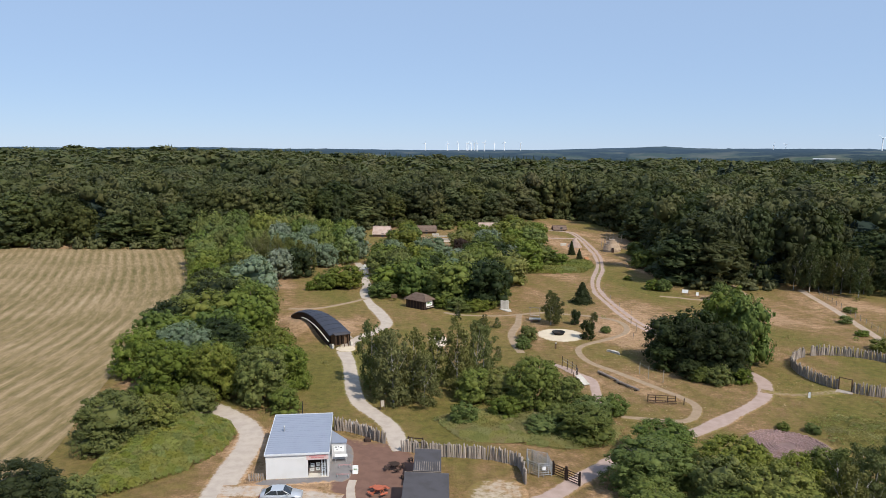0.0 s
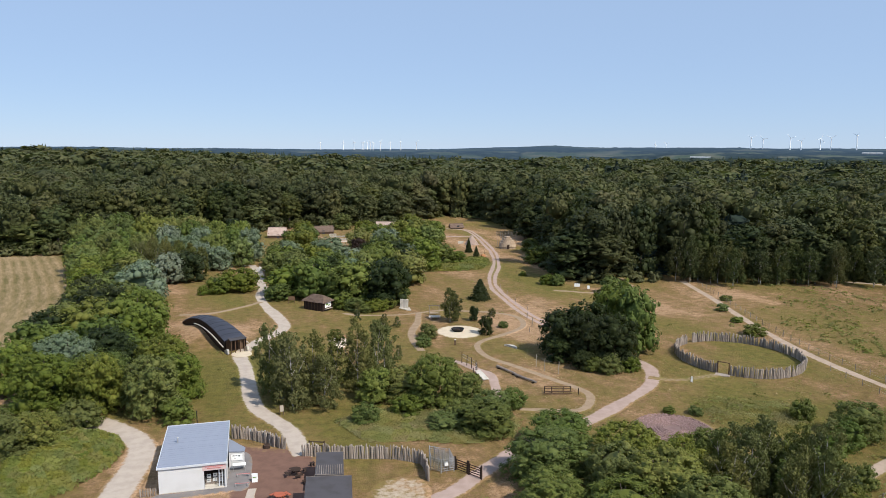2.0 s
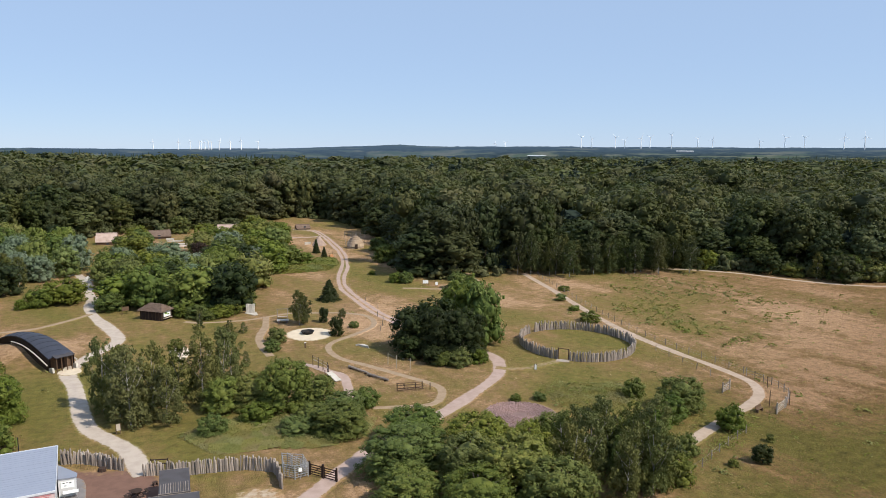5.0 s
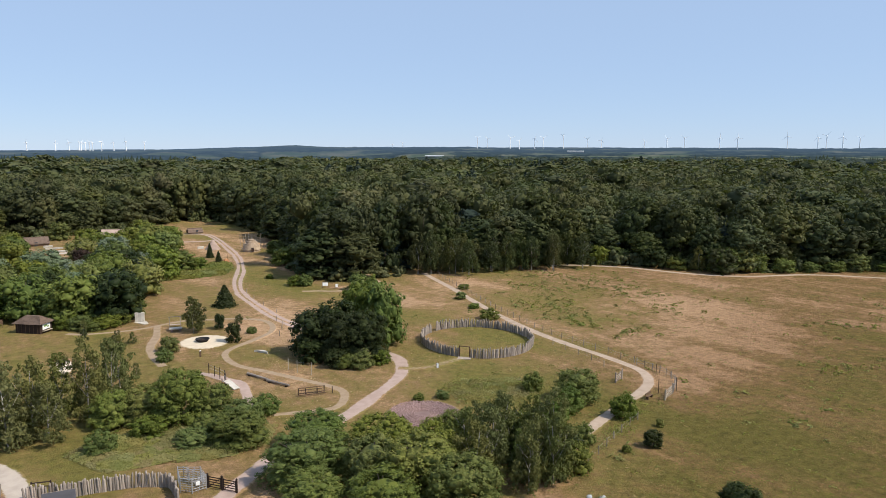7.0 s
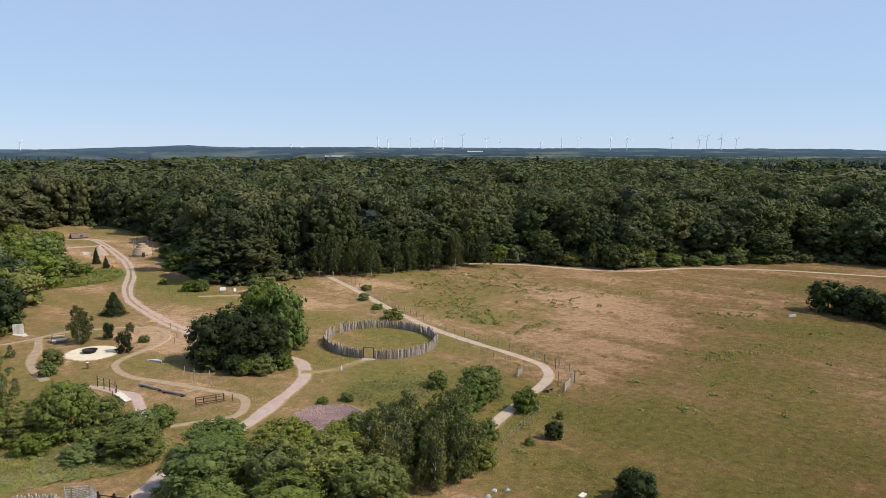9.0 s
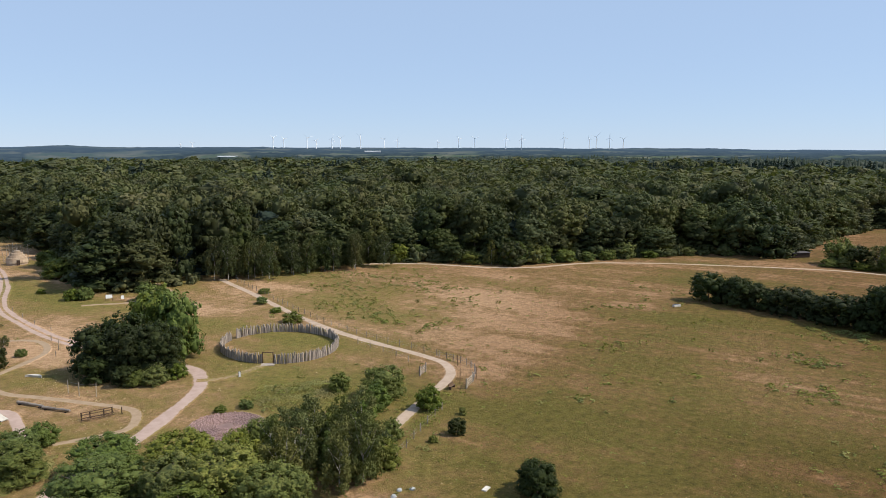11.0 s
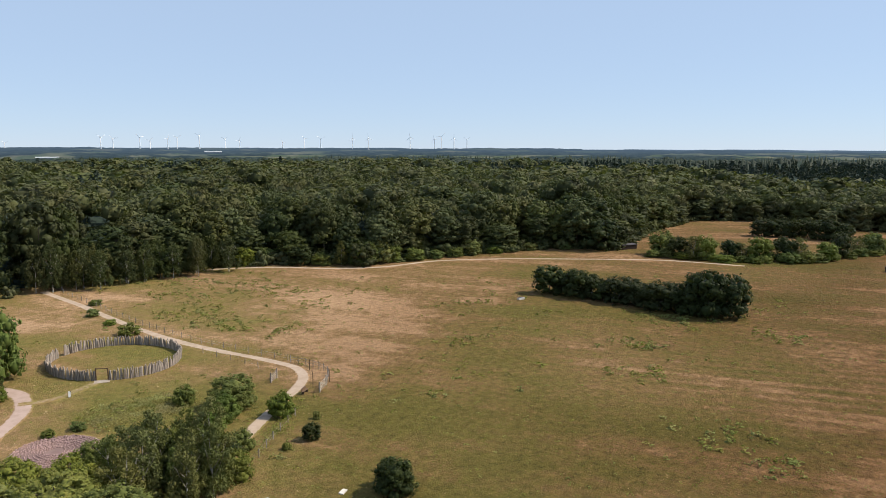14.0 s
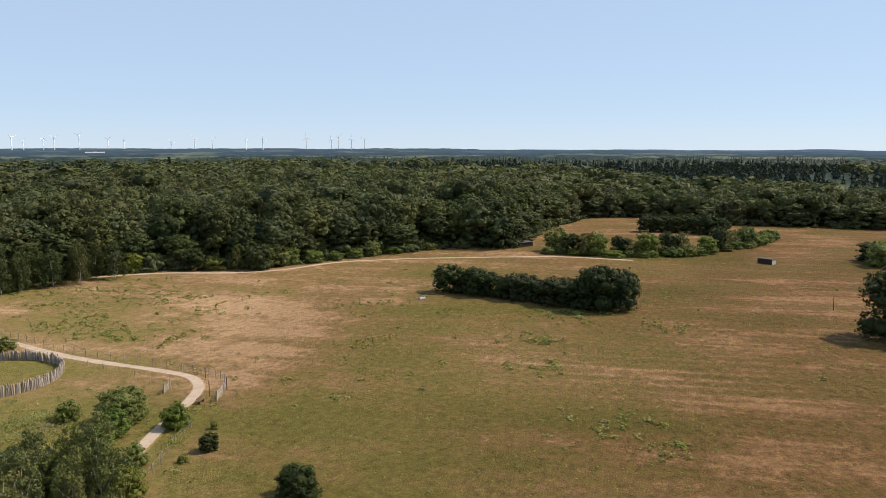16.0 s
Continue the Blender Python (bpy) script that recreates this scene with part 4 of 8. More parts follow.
BELT_RIM = [("broad", -64.0, 189, 9.0, 4.4), ("broad", -61.4, 181.5, 8.6, 4.6), ("dark", -58.4, 174, 8.4, 4.4), ("broad", -66.6, 198, 9.6, 4.8), ("broad", -70, 207, 10.4, 4.8), ("broad", -73.4, 216, 11.0, 5.0), ("broad", -76.6, 225, 12.4, 5.0),
            ("broad", -56.4, 164.6, 8.4, 4.4), ("dark", -55.4, 155.6, 7.4, 4.2), ("broad", -54.6, 146.4, 7.6, 4.2), ("dark", -53.4, 137.0, 8.6, 4.6), ("broad", -52.0, 128.0, 8.4, 4.6), ("broad", -50.4, 114.6, 8.6, 5.0), ("shrub", -46.4, 97.6, 3.6, 2.6)]
for k_, x, y, h, r in BELT_RIM:
    plant(k_, x, y, h, r, "leafy green tree at the rim of the hay field", "tree belt by the hay field")
grove(BELT, 7.2, ["broad", "broad", "dark", "broad", "willow", "broad", "broad"], 8.0, 11.5, "leafy green tree in the belt beside the hay field", "tree belt by the hay field", 3, 1.0, 0.55)
MID = [(-19.0, 181), (-13.5, 177), (-3.5, 172), (1, 166), (14.5, 163.6), (18.0, 184), (19.5, 199), (24, 214), (30, 226), (29, 240), (18, 252), (10, 232), (-10, 232), (-19, 240), (-20, 232), (-17.5, 205)]
G = "copse above the fire place"
for k_, x, y, h, r in [("broad", -26.2, 190.2, 6.4, 5.0), ("broad", -31.0, 188.0, 5.4, 3.4), ("shrub", -34.8, 186.0, 2.8, 1.6), ("broad", -13.6, 184.0, 7.8, 5.6), ("broad", -15.4, 178.4, 4.6, 3.4), ("broad", 2.6, 171.8, 11.0, 6.6), ("dark", 11.0, 170.0, 12.4, 6.4),
                       ("broad", 13.4, 171.0, 6.0, 3.6), ("shrub", 8.4, 163.6, 3.2, 2.8), ("shrub", 3.2, 164.8, 3.2, 2.8), ("shrub", 10.4, 165.8, 3.4, 2.6), ("shrub", 5.8, 162.4, 2.0, 2.0), ("shrub", 0.6, 166.8, 3.6, 2.8)]:
    plant(k_, x, y, h, r, "leafy green tree in the copse above the fire place", G)
grove(MID, 7.4, ["broad", "broad", "broad", "dark", "broad", "willow", "broad"], 8.0, 11.0, "leafy green tree in the copse above the fire place", G, 4, 0.5, 0.56)
for x, y, h, r in [(-14.5, 266, 9.0, 5.2), (-12.0, 276, 8.6, 4.6), (7.5, 268, 8.0, 5.4), (14.5, 272, 9.2, 5.6), (22.0, 274, 10.4, 6.0), (29.5, 270, 11.0, 6.0), (33.0, 262, 9.6, 5.2), (27.0, 262, 9.0, 5.0), (36.5, 276, 9.5, 5.0), (-19, 281, 5.5, 3.6),
                   (38, 288, 8, 4.6), (30, 292, 9, 5), (10, 305, 7, 4.5), (-15, 309, 7, 4), (1, 329, 8, 5), (31, 312, 9, 5.4)]:
    plant("broad", x, y, h, r, "leafy green tree before the far clearing", G)
plant("copper", 6.4, 246.0, 7.0, 3.2, "small dark purple copper beech before the clearing", G)
for x, y, h, r in [(33.0, 229.0, 6.6, 5.0), (28.6, 230.4, 5.6, 4.0), (37.6, 229.6, 4.2, 3.2)]:
    plant("broad", x, y, h, r, "broad leafy bush between the copse and the lane", G)
for x, y, h, r in [(46.0, 252.0, 5.0, 1.5), (45.4, 234.4, 4.6, 1.5)]:
    plant("pine", x, y, h, r, "small narrow spruce beside the lane", G)
# wood margin: shrubs and small trees in front of the tall wood
G = "shrubs along the wood edge"
for k_, x, y, h, r in [("broad", 64.2, 224.6, 6.4, 4.6), ("shrub", 56.6, 189.2, 3.2, 2.2), ("shrub", 59.2, 187.6, 3.6, 2.2), ("broad", 69.9, 175.6, 4.8, 2.9), ("shrub", 53.5, 203, 1.4, 1.2), ("shrub", 75.5, 180.2, 2.4, 1.8), ("shrub", 66.4, 229.5, 4.0, 3.0), ("broad", 69.0, 252.0, 5.0, 4.0)]:
    plant(k_, x, y, h, r, "green bush in front of the tall wood", G)
for i in range(24):
    plant("alder", 96.5 + i * 2.1 + trng.uniform(-1.6, 1.6), 188.6 - i * 0.45 + trng.uniform(-5.0, 2.5), trng.uniform(8.5, 13.5), trng.uniform(2.4, 3.8), "dark slender birch with a pale trunk at the wood edge", "birches at the wood edge")
for k_, x, y, h, r in [("dark", 256.4, 98.0, 14.5, 8.6), ("dark", 263, 94.0, 11, 6.0), ("dark", 177, 147.4, 8.6, 4.8), ("broad", 163, 177, 5.5, 3.6), ("dark", 167, 165.5, 7.2, 4.4), ("shrub", 170.5, 159.5, 4.4, 3.4), ("birch", 174, 154, 8.6, 2.6), ("broad", 179, 149.5, 8.4, 4.9), ("broad", 184.5, 146.5, 8.2, 4.6), ("broad", 189, 145, 6.2, 3.6),
                       ("shrub", 196, 140.5, 4.6, 3.6), ("shrub", 204, 137, 3.4, 3.2), ("shrub", 211, 133.5, 3.8, 3.4), ("broad", 218, 131, 6.0, 3.6), ("shrub", 226, 126.5, 3.4, 3.6), ("shrub", 240, 119, 3.2, 3.2), ("shrub", 249, 109, 3.0, 3.0),
                       ("broad", 156, 179, 6.4, 3.8), ("dark", 150, 184.5, 7.0, 4.0)]:
    plant(k_, x, y, h, r, "light green bush before the dark foot of the wood", G)
# clumps on the great meadow
G = "hedge clump on the meadow"
for i in range(11):
    t_ = i / 10
    x, y = np.interp(t_, [0, 0.5, 1], [171.2, 168.4, 166.2]), np.interp(t_, [0, 0.5, 1], [78.2, 59.0, 40.5])
    plant("dark", x + trng.uniform(-1.2, 1.2), y, (8.2, 6.6, 7.4, 7.0, 5.8, 7.6, 6.4, 6.2, 8.0, 6.8, 8.6)[i] + trng.uniform(-0.4, 0.4), (4.4, 3.4, 4.6, 3.8, 3.2, 4.6, 3.6, 3.4, 4.8, 3.8, 4.4)[i], "dense dark green hedge tree on the dry meadow", G)
for x, y, h, r in [(165.6, 37.0, 11.6, 5.0), (168.2, 32.4, 10.6, 4.4), (169.5, 38.6, 10.4, 4.4)]:
    plant("dark", x, y, h, r, "broad dark oak at the end of the hedge clump", G)
G = "clumps at the meadow's far side"
for k_, x, y, h, r in [("dark", 165, -22.6, 15.4, 7.4), ("dark", 169, -30, 12, 6), ("dark", 106.5, -20.6, 5.6, 4.6), ("broad", 268, -31.5, 8.6, 6), ("broad", 272, -40, 9.6, 7), ("dark", 278, -30, 7.6, 6)]:
    plant(k_, x, y, h, r, "broad dark green tree standing on the dry meadow", G)
G = "hedgerow across the meadow"
for i in range(13):
    t_ = i / 12
    x, y = np.interp(t_, [0, 0.3, 0.65, 1], [252, 254, 264, 300]), np.interp(t_, [0, 0.3, 0.65, 1], [73, 55, 30, 10])
    plant(("broad", "dark", "birch")[i % 3], x + trng.uniform(-2, 3), y + trng.uniform(-1.5, 1.5), trng.uniform(6, 10), trng.uniform(3.4, 5), "green hedgerow tree across the dry meadow", G)
for i in range(16):
    t_ = i / 15
    x, y = np.interp(t_, [0, 0.3, 0.65, 1], [250, 252, 262, 298]), np.interp(t_, [0, 0.3, 0.65, 1], [75, 55, 30, 10])
    plant("shrub", x + trng.uniform(-3, 1), y + trng.uniform(-1.5, 1.5), trng.uniform(2.4, 4.4), trng.uniform(2.4, 4.0), "green bush at the meadow hedge", G)
for i in range(8):
    plant("dark", 337 + trng.uniform(-2, 3), 54 - i * 4.4, trng.uniform(7.5, 10), trng.uniform(4, 5), "dark green tree of the distant meadow hedge", G)
for x, y in [(303, 9), (310, 7), (318, 5), (327, 3), (334, 12)]:
    plant("shrub", x, y, 4.6, 4.2, "green bush at the meadow hedge", G)

# ---------------------------------------------------------------- the tall wood
EDGE = [(-330, 235), (-240, 246), (-160, 259), (-97, 263), (-62, 306), (-40, 322), (-12, 338), (20, 342), (36, 372), (58, 386), (76, 372), (82, 320), (80, 285), (79, 262), (73, 240), (65, 220), (64.5, 204), (68.5, 192.5),
        (84, 192), (104, 193), (122, 191), (140, 190), (156, 182), (172, 163), (186, 148), (205, 140), (226, 129.5), (248, 116), (262, 92), (332, 100), (392, 96), (408, 66), (384, 22), (392, -45), (400, -150)]
e_az = np.degrees([math.atan2(x, y) for x, y in EDGE])
e_r = np.hypot(*np.array(EDGE, float).T)
order = np.argsort(e_az)


def wood_edge(a):
    return np.interp(a, e_az[order], e_r[order])


frng = np.random.default_rng(21)
G = "trees of the tall wood's edge"
cand = []
for x in np.arange(-330, 420, 8.6):
    for y in np.arange(-60, 420, 8.6):
        px, py = x + frng.uniform(-3, 3), y + frng.uniform(-3, 3)
        a, r = math.degrees(math.atan2(px, py)), math.hypot(px, py)
        if not -34.5 < a < 98:
            continue
        d = r - wood_edge(a)
        # distance to the edge line itself
        if d > -1 and d < 120:
            seg = min(_d for _d in (abs((px - x0) * (y1 - y0) - (py - y0) * (x1 - x0)) / math.hypot(x1 - x0, y1 - y0)
                      if 0 <= ((px - x0) * (x1 - x0) + (py - y0) * (y1 - y0)) / ((x1 - x0) ** 2 + (y1 - y0) ** 2) <= 1 else min(math.hypot(px - x0, py - y0), math.hypot(px - x1, py - y1))
                      for (x0, y0), (x1, y1) in zip(EDGE, EDGE[1:])))
            cand.append((seg, px, py, a, r))
near_set = [c for c in cand if c[0] < 17]
near_set.sort(key=lambda c: c[4])
near_set = near_set[:160]
taken = {(c[1], c[2]) for c in near_set}
for seg, px, py, a, r in near_set:
    h = frng.uniform(18, 25) if seg > 5 else frng.uniform(11, 20)
    if 14 < a < 30:
        h += 2.0
    if 13 < a < 37 or frng.uniform() < 0.2:
        plant("oak", px, py, h, frng.uniform(5.0, 8.8), "tall dark oak at the edge of the wood", G)
    else:
        plant("beech", px, py, h, frng.uniform(4.6, 8.4), "tall leafy beech at the edge of the wood", G)

# deeper wood: crowns joined into one mass
def crown_template(seed, count, size, core):
    rng = np.random.default_rng(seed)
    rows = [(0, 0, 0, 4.6, 4.6, 4.2)]
    for i in range(12):
        a = i * 2.4
        z = rng.uniform(-0.2, 0.95)
        s = math.sqrt(1 - z * z)
        q = rng.uniform(1.3, 2.3)
        rows.append((4.0 * s * math.cos(a), 4.0 * s * math.sin(a), 3.4 * z, q, q, q * 0.9))
    if core is ICO1:
        rows = rows[:10]
    return crown(rng, rows, count, size, core, 0.85, 0.5, -0.3, cores=1, bunch=size * 1.5, per=6)


def pine_template(seed, n):
    rng = np.random.default_rng(seed)
    t = rng.uniform(0, 1, n)
    rr = 2.4 * (1 - t) + 0.1
    a = rng.uniform(0, 2 * math.pi, n)
    P = np.stack([rr * np.cos(a), rr * np.sin(a), -6 + 12 * t], 1)
    V = leaf_sprays(rng, P, np.stack([np.cos(a), np.sin(a), np.full(n, 0.3)], 1), 1.1, 0.4, 0.5).reshape(-1, 3)
    return V, np.zeros((0, 4), int), np.arange(len(V)).reshape(-1, 3)


def scatter(name, templates, spots, mat, label):
    """spots: x, y, z of the crown's middle, width factor, height factor, turn, template."""
    vs, qs, ts_, off = [], [], [], 0
    spots = np.asarray(spots)
    for k_, (V, Q, T) in enumerate(templates):
        s = spots[spots[:, 6] == k_]
        if not len(s):
            continue
        c, sn = np.cos(s[:, 5]), np.sin(s[:, 5])
        X = s[:, 3, None] * (V[None, :, 0] * c[:, None] - V[None, :, 1] * sn[:, None]) + s[:, 0, None]
        Y = s[:, 3, None] * (V[None, :, 0] * sn[:, None] + V[None, :, 1] * c[:, None]) + s[:, 1, None]
        Z = s[:, 4, None] * V[None, :, 2] + s[:, 2, None]
        vs.append(np.stack([X, Y, Z], -1).reshape(-1, 3))
        base = (np.arange(len(s)) * len(V))[:, None, None] + off
        qs.append((Q[None] + base).reshape(-1, 4))
        ts_.append((T[None] + base).reshape(-1, 3))
        off += len(s) * len(V)
    me = make_mesh(name, np.vstack(vs), np.vstack(qs), np.vstack(ts_))
    return tagged(mesh_ob(name, me, mat), label, "woodland", kind="stuff")


def wood_height(x, y):
    return 21.0 + 5.0 * (vnoise(x, y, 60, 31) - 0.5) - 2.0 * sstep(np.hypot(x, y), 400, 900) - 6.5 * sstep(np.degrees(np.arctan2(x, y)), 67, 76) * (1 - sstep(np.hypot(x, y), 500, 800))


spots1, spots2, spots3 = [], [], []
for ring0, ring1, sp, dest in ((180, 430, 9.0, spots1), (430, 880, 13.2, spots2)):
    for x in np.arange(-560 if ring1 > 500 else -330, ring1, sp):
        for y in np.arange(-140, ring1, sp):
            px, py = x + frng.uniform(-0.42, 0.42) * sp, y + frng.uniform(-0.42, 0.42) * sp
            a, r = math.degrees(math.atan2(px, py)), math.hypot(px, py)
            if not -34.5 < a < 99 or not ring0 <= r < ring1 or r < wood_edge(a) + 2 or (93.2 < a < 94.4 and r > 480 and r < 700):
                continue
            if dest is spots1 and any(math.hypot(px - c[1], py - c[2]) < 6.0 for c in near_set if abs(c[4] - r) < 8):
                continue
            h = float(wood_height(px, py)) + frng.uniform(-3.4, 3.0) + 5.0 * (float(vnoise(px, py, 26, 33)) - 0.5)
            w = frng.uniform(0.75, 1.15) * sp / 8.8
            if frng.uniform() < 0.16:
                w, h = w * 1.45, h + 2.5
            pine = vnoise(px, py, 90, 41) > (0.72 if a < 60 else 0.55 if r < 560 else 0.42) and r > 430
            dest.append((px, py, float(gz(px, py)) + h - (5.4 if pine else 3.8), w if not pine else w * 0.9, frng.uniform(0.85, 1.2), frng.uniform(0, 6.28), 3 if pine else int(frng.integers(3))))
scatter("woodland_near", [crown_template(s, 330, 0.62, ICO1) for s in (1, 2, 3)] + [pine_template(9, 120)], spots1, LEAF["wood"], "deep green closed canopy of mixed woodland")
scatter("woodland_far", [crown_template(s, 96, 1.3, ICO1) for s in (4, 5, 6)], [s_ for s_ in spots2 if s_[6] < 3], LEAF["wood"], "deep green closed canopy of distant woodland")
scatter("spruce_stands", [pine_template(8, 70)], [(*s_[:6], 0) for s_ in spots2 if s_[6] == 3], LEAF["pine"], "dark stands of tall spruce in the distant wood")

mrng = np.random.default_rng(77)
edge_rest = [c for c in cand if c[0] < 17 and (c[1], c[2]) not in taken]


def tall_template(seed):
    rng = np.random.default_rng(seed)
    L = round_lobes(rng, 22.0, 6.4, 1.0, 16, (0.32, 0.48), 0.9) + skirt(rng, 6.4, 22.0, 6, 0.14, 0.66)
    return crown(rng, L, 1500, 0.66, ICO1, 0.78, bunch=1.0, per=6)


scatter("woodland_edge", [tall_template(s) for s in (61, 62, 63)],
        [(px, py, float(gz(px, py)), mrng.uniform(0.7, 1.2), mrng.uniform(0.7, 1.1) * (0.62 if a > 72 else 1.0), mrng.uniform(0, 6.28), int(mrng.integers(3))) for _, px, py, a, r in edge_rest], LEAF["wood"],
        "tall leafy trees of the distant wood edge")


def bush_template(seed, count=90, size=0.45):
    rng = np.random.default_rng(seed)
    L = round_lobes(rng, 3.4, 2.4, -0.6, 6, (0.36, 0.5)) + skirt(rng, 2.4, 3.4, 5, 0.15)
    return crown(rng, L, count, size, ICO1, 0.74, per=5)


margin = []
for (x0, y0), (x1, y1) in zip(EDGE[1:], EDGE[2:]):
    n = int(math.hypot(x1 - x0, y1 - y0) / 3.4)
    for i in range(n):
        t_ = (i + mrng.uniform(-0.4, 0.4)) / n
        px, py = x0 + (x1 - x0) * t_, y0 + (y1 - y0) * t_
        r = math.hypot(px, py)
        px, py = px * (r - mrng.uniform(-1, 3.5)) / r, py * (r - mrng.uniform(-1, 3.5)) / r
        if clear_of_ways(px, py, 1.6) and mrng.uniform() < 0.8:
            margin.append((px, py, float(gz(px, py)), mrng.uniform(0.6, 1.3), mrng.uniform(0.5, 1.6), mrng.uniform(0, 6.28), int(mrng.integers(3))))
scatter("wood_margin_scrub", [bush_template(s) for s in (71, 72, 73)], margin, LEAF["wood"], "low leafy scrub along the foot of the wood")


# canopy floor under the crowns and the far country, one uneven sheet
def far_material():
    m, nt, b = material("hazed_country", 0.95, 0.05)
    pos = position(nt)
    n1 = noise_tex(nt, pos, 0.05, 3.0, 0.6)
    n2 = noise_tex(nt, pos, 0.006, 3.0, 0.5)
    # blue in these wood colours is painted distance haze
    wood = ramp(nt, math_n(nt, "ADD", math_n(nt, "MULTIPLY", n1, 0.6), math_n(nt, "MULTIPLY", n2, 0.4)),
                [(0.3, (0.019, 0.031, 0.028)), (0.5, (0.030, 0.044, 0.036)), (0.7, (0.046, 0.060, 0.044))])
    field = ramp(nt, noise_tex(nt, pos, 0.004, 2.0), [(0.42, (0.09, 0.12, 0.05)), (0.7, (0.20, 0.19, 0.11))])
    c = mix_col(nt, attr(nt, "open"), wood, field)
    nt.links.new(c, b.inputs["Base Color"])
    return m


def far_fields(x, y):
    """Share of open fields between the distant woods."""
    r, a = np.hypot(x, y), np.degrees(np.arctan2(x, y))
    v = vnoise(x * 0.6, y * 1.7, 330, 54) + 0.10 * sstep(a, -4, 3) * (1 - sstep(a, 17, 26))
    return sstep(v, 0.68, 0.74) * sstep(r, 1300, 1600) * (1 - sstep(r, 3100, 3400)) * sstep(a, -12, -2)


fa = np.radians(np.arange(-40, 106, 0.28))
fr_ = np.concatenate([np.linspace(190, 900, 28), np.geomspace(915, 4940, 110)])
FA, FR = np.meshgrid(fa, fr_)
X, Y = FR * np.sin(FA), FR * np.cos(FA)
deg = np.degrees(FA)
rel = FR - wood_edge(deg)
tree_n = vnoise(X, Y, 14, 51) * 0.6 + vnoise(X, Y, 31, 52) * 0.4
big_n = vnoise(X, Y, 420, 53)
opening = np.maximum(far_fields(X, Y), ((deg > 93.2) & (deg < 94.4) & (FR > 480) & (FR < 700)) * 1.0)
top = wood_height(X, Y) - 7.5 + 5.5 * sstep(FR, 820, 960) + (tree_n - 0.5) * np.interp(FR, [700, 950, 4900], [3, 9, 9]) + (big_n - 0.5) * np.interp(FR, [700, 2000, 4900], [0, 6, 14])
top = top * (1 - opening) + 3.0 * opening
ridge = sstep(FR, 3300, 4700)
top = top + ridge * (4 + 11 * np.exp(-((deg - 17.0) / 2.0) ** 2) + 10 * sstep(deg, 10, 20) * (1 - sstep(deg, 62, 72)) - 8 * sstep(deg, 70, 90) - 12 * (1 - sstep(deg, 4, 13))
                     + 7 * (vnoise(deg * 10, deg * 0, 22, 57) - 0.5))
Zf = gz(X, Y) + np.where(rel > 6, top * (0.15 + 0.85 * sstep(rel, 14, 50)), -2.0)
nr, na = FA.shape
i, j = np.meshgrid(np.arange(nr - 1), np.arange(na - 1), indexing="ij")
fq = np.stack([i * na + j, i * na + j + 1, (i + 1) * na + j + 1, (i + 1) * na + j], -1).reshape(-1, 4)[:, ::-1]
near_q, far_q = (FR < 1750).ravel()[fq].all(1) & (rel > 0).ravel()[fq].all(1), (FR > 1700).ravel()[fq].all(1)
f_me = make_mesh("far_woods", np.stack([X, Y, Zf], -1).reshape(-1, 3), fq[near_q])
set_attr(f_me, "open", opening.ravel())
tagged(mesh_ob("far_woods", f_me, far_material()), "distant woods tinted blue-green for haze and pale clearings reaching the horizon", "woodland", kind="stuff")


# single crowns that stand out of the distant woods: broad domes, and stands of dark spruce
def far_top(x, y):
    r = np.hypot(x, y)
    n = vnoise(x, y, 14, 51) * 0.6 + vnoise(x, y, 31, 52) * 0.4
    return gz(x, y) + wood_height(x, y) - 2.0 + (n - 0.5) * 9 + (vnoise(x, y, 420, 53) - 0.5) * np.interp(r, [700, 2000, 4900], [0, 6, 14])


def dome_template(seed):
    rng = np.random.default_rng(seed)
    v, f = ICO1
    v = v[:, :] * rng.uniform(0.8, 1.2, (len(v), 1)) * np.array([7.5, 7.5, 5.5])
    return v, np.zeros((0, 4), int), f


def spruce_template(seed):
    ang = np.arange(6) * math.pi / 3
    v = np.vstack([np.stack([3.4 * np.cos(ang), 3.4 * np.sin(ang), np.full(6, -6.0)], 1), [[0, 0, 8.0]]])
    return v, np.zeros((0, 4), int), np.stack([np.arange(6), (np.arange(6) + 1) % 6, np.full(6, 6)], 1)


drng = np.random.default_rng(303)
n_far = 9000
d_a, d_r = drng.uniform(-34, 99, n_far), 850 * (1800 / 850) ** (drng.uniform(0, 1, n_far) ** 0.85)
d_x, d_y = d_r * np.sin(np.radians(d_a)), d_r * np.cos(np.radians(d_a))
d_open = far_fields(d_x, d_y) > 0.15
d_spruce = vnoise(d_x, d_y, 260, 58) + 0.12 * sstep(d_a, 45, 70) > 0.62
d_z, d_w = far_top(d_x, d_y), drng.uniform(0.75, 1.3, n_far) * np.interp(d_r, [850, 3300], [0.9, 1.5])
domes, spruces = [], []
for k in np.where(~d_open)[0]:
    row = (d_x[k], d_y[k], d_z[k] + (1.5 if d_spruce[k] else 0.0), d_w[k], drng.uniform(0.8, 1.25), drng.uniform(0, 6.28), int(drng.integers(2)))
    (spruces if d_spruce[k] else domes).append(row)
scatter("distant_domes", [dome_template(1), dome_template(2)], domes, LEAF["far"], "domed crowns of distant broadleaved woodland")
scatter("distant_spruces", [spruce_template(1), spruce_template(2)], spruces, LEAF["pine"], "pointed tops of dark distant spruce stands")

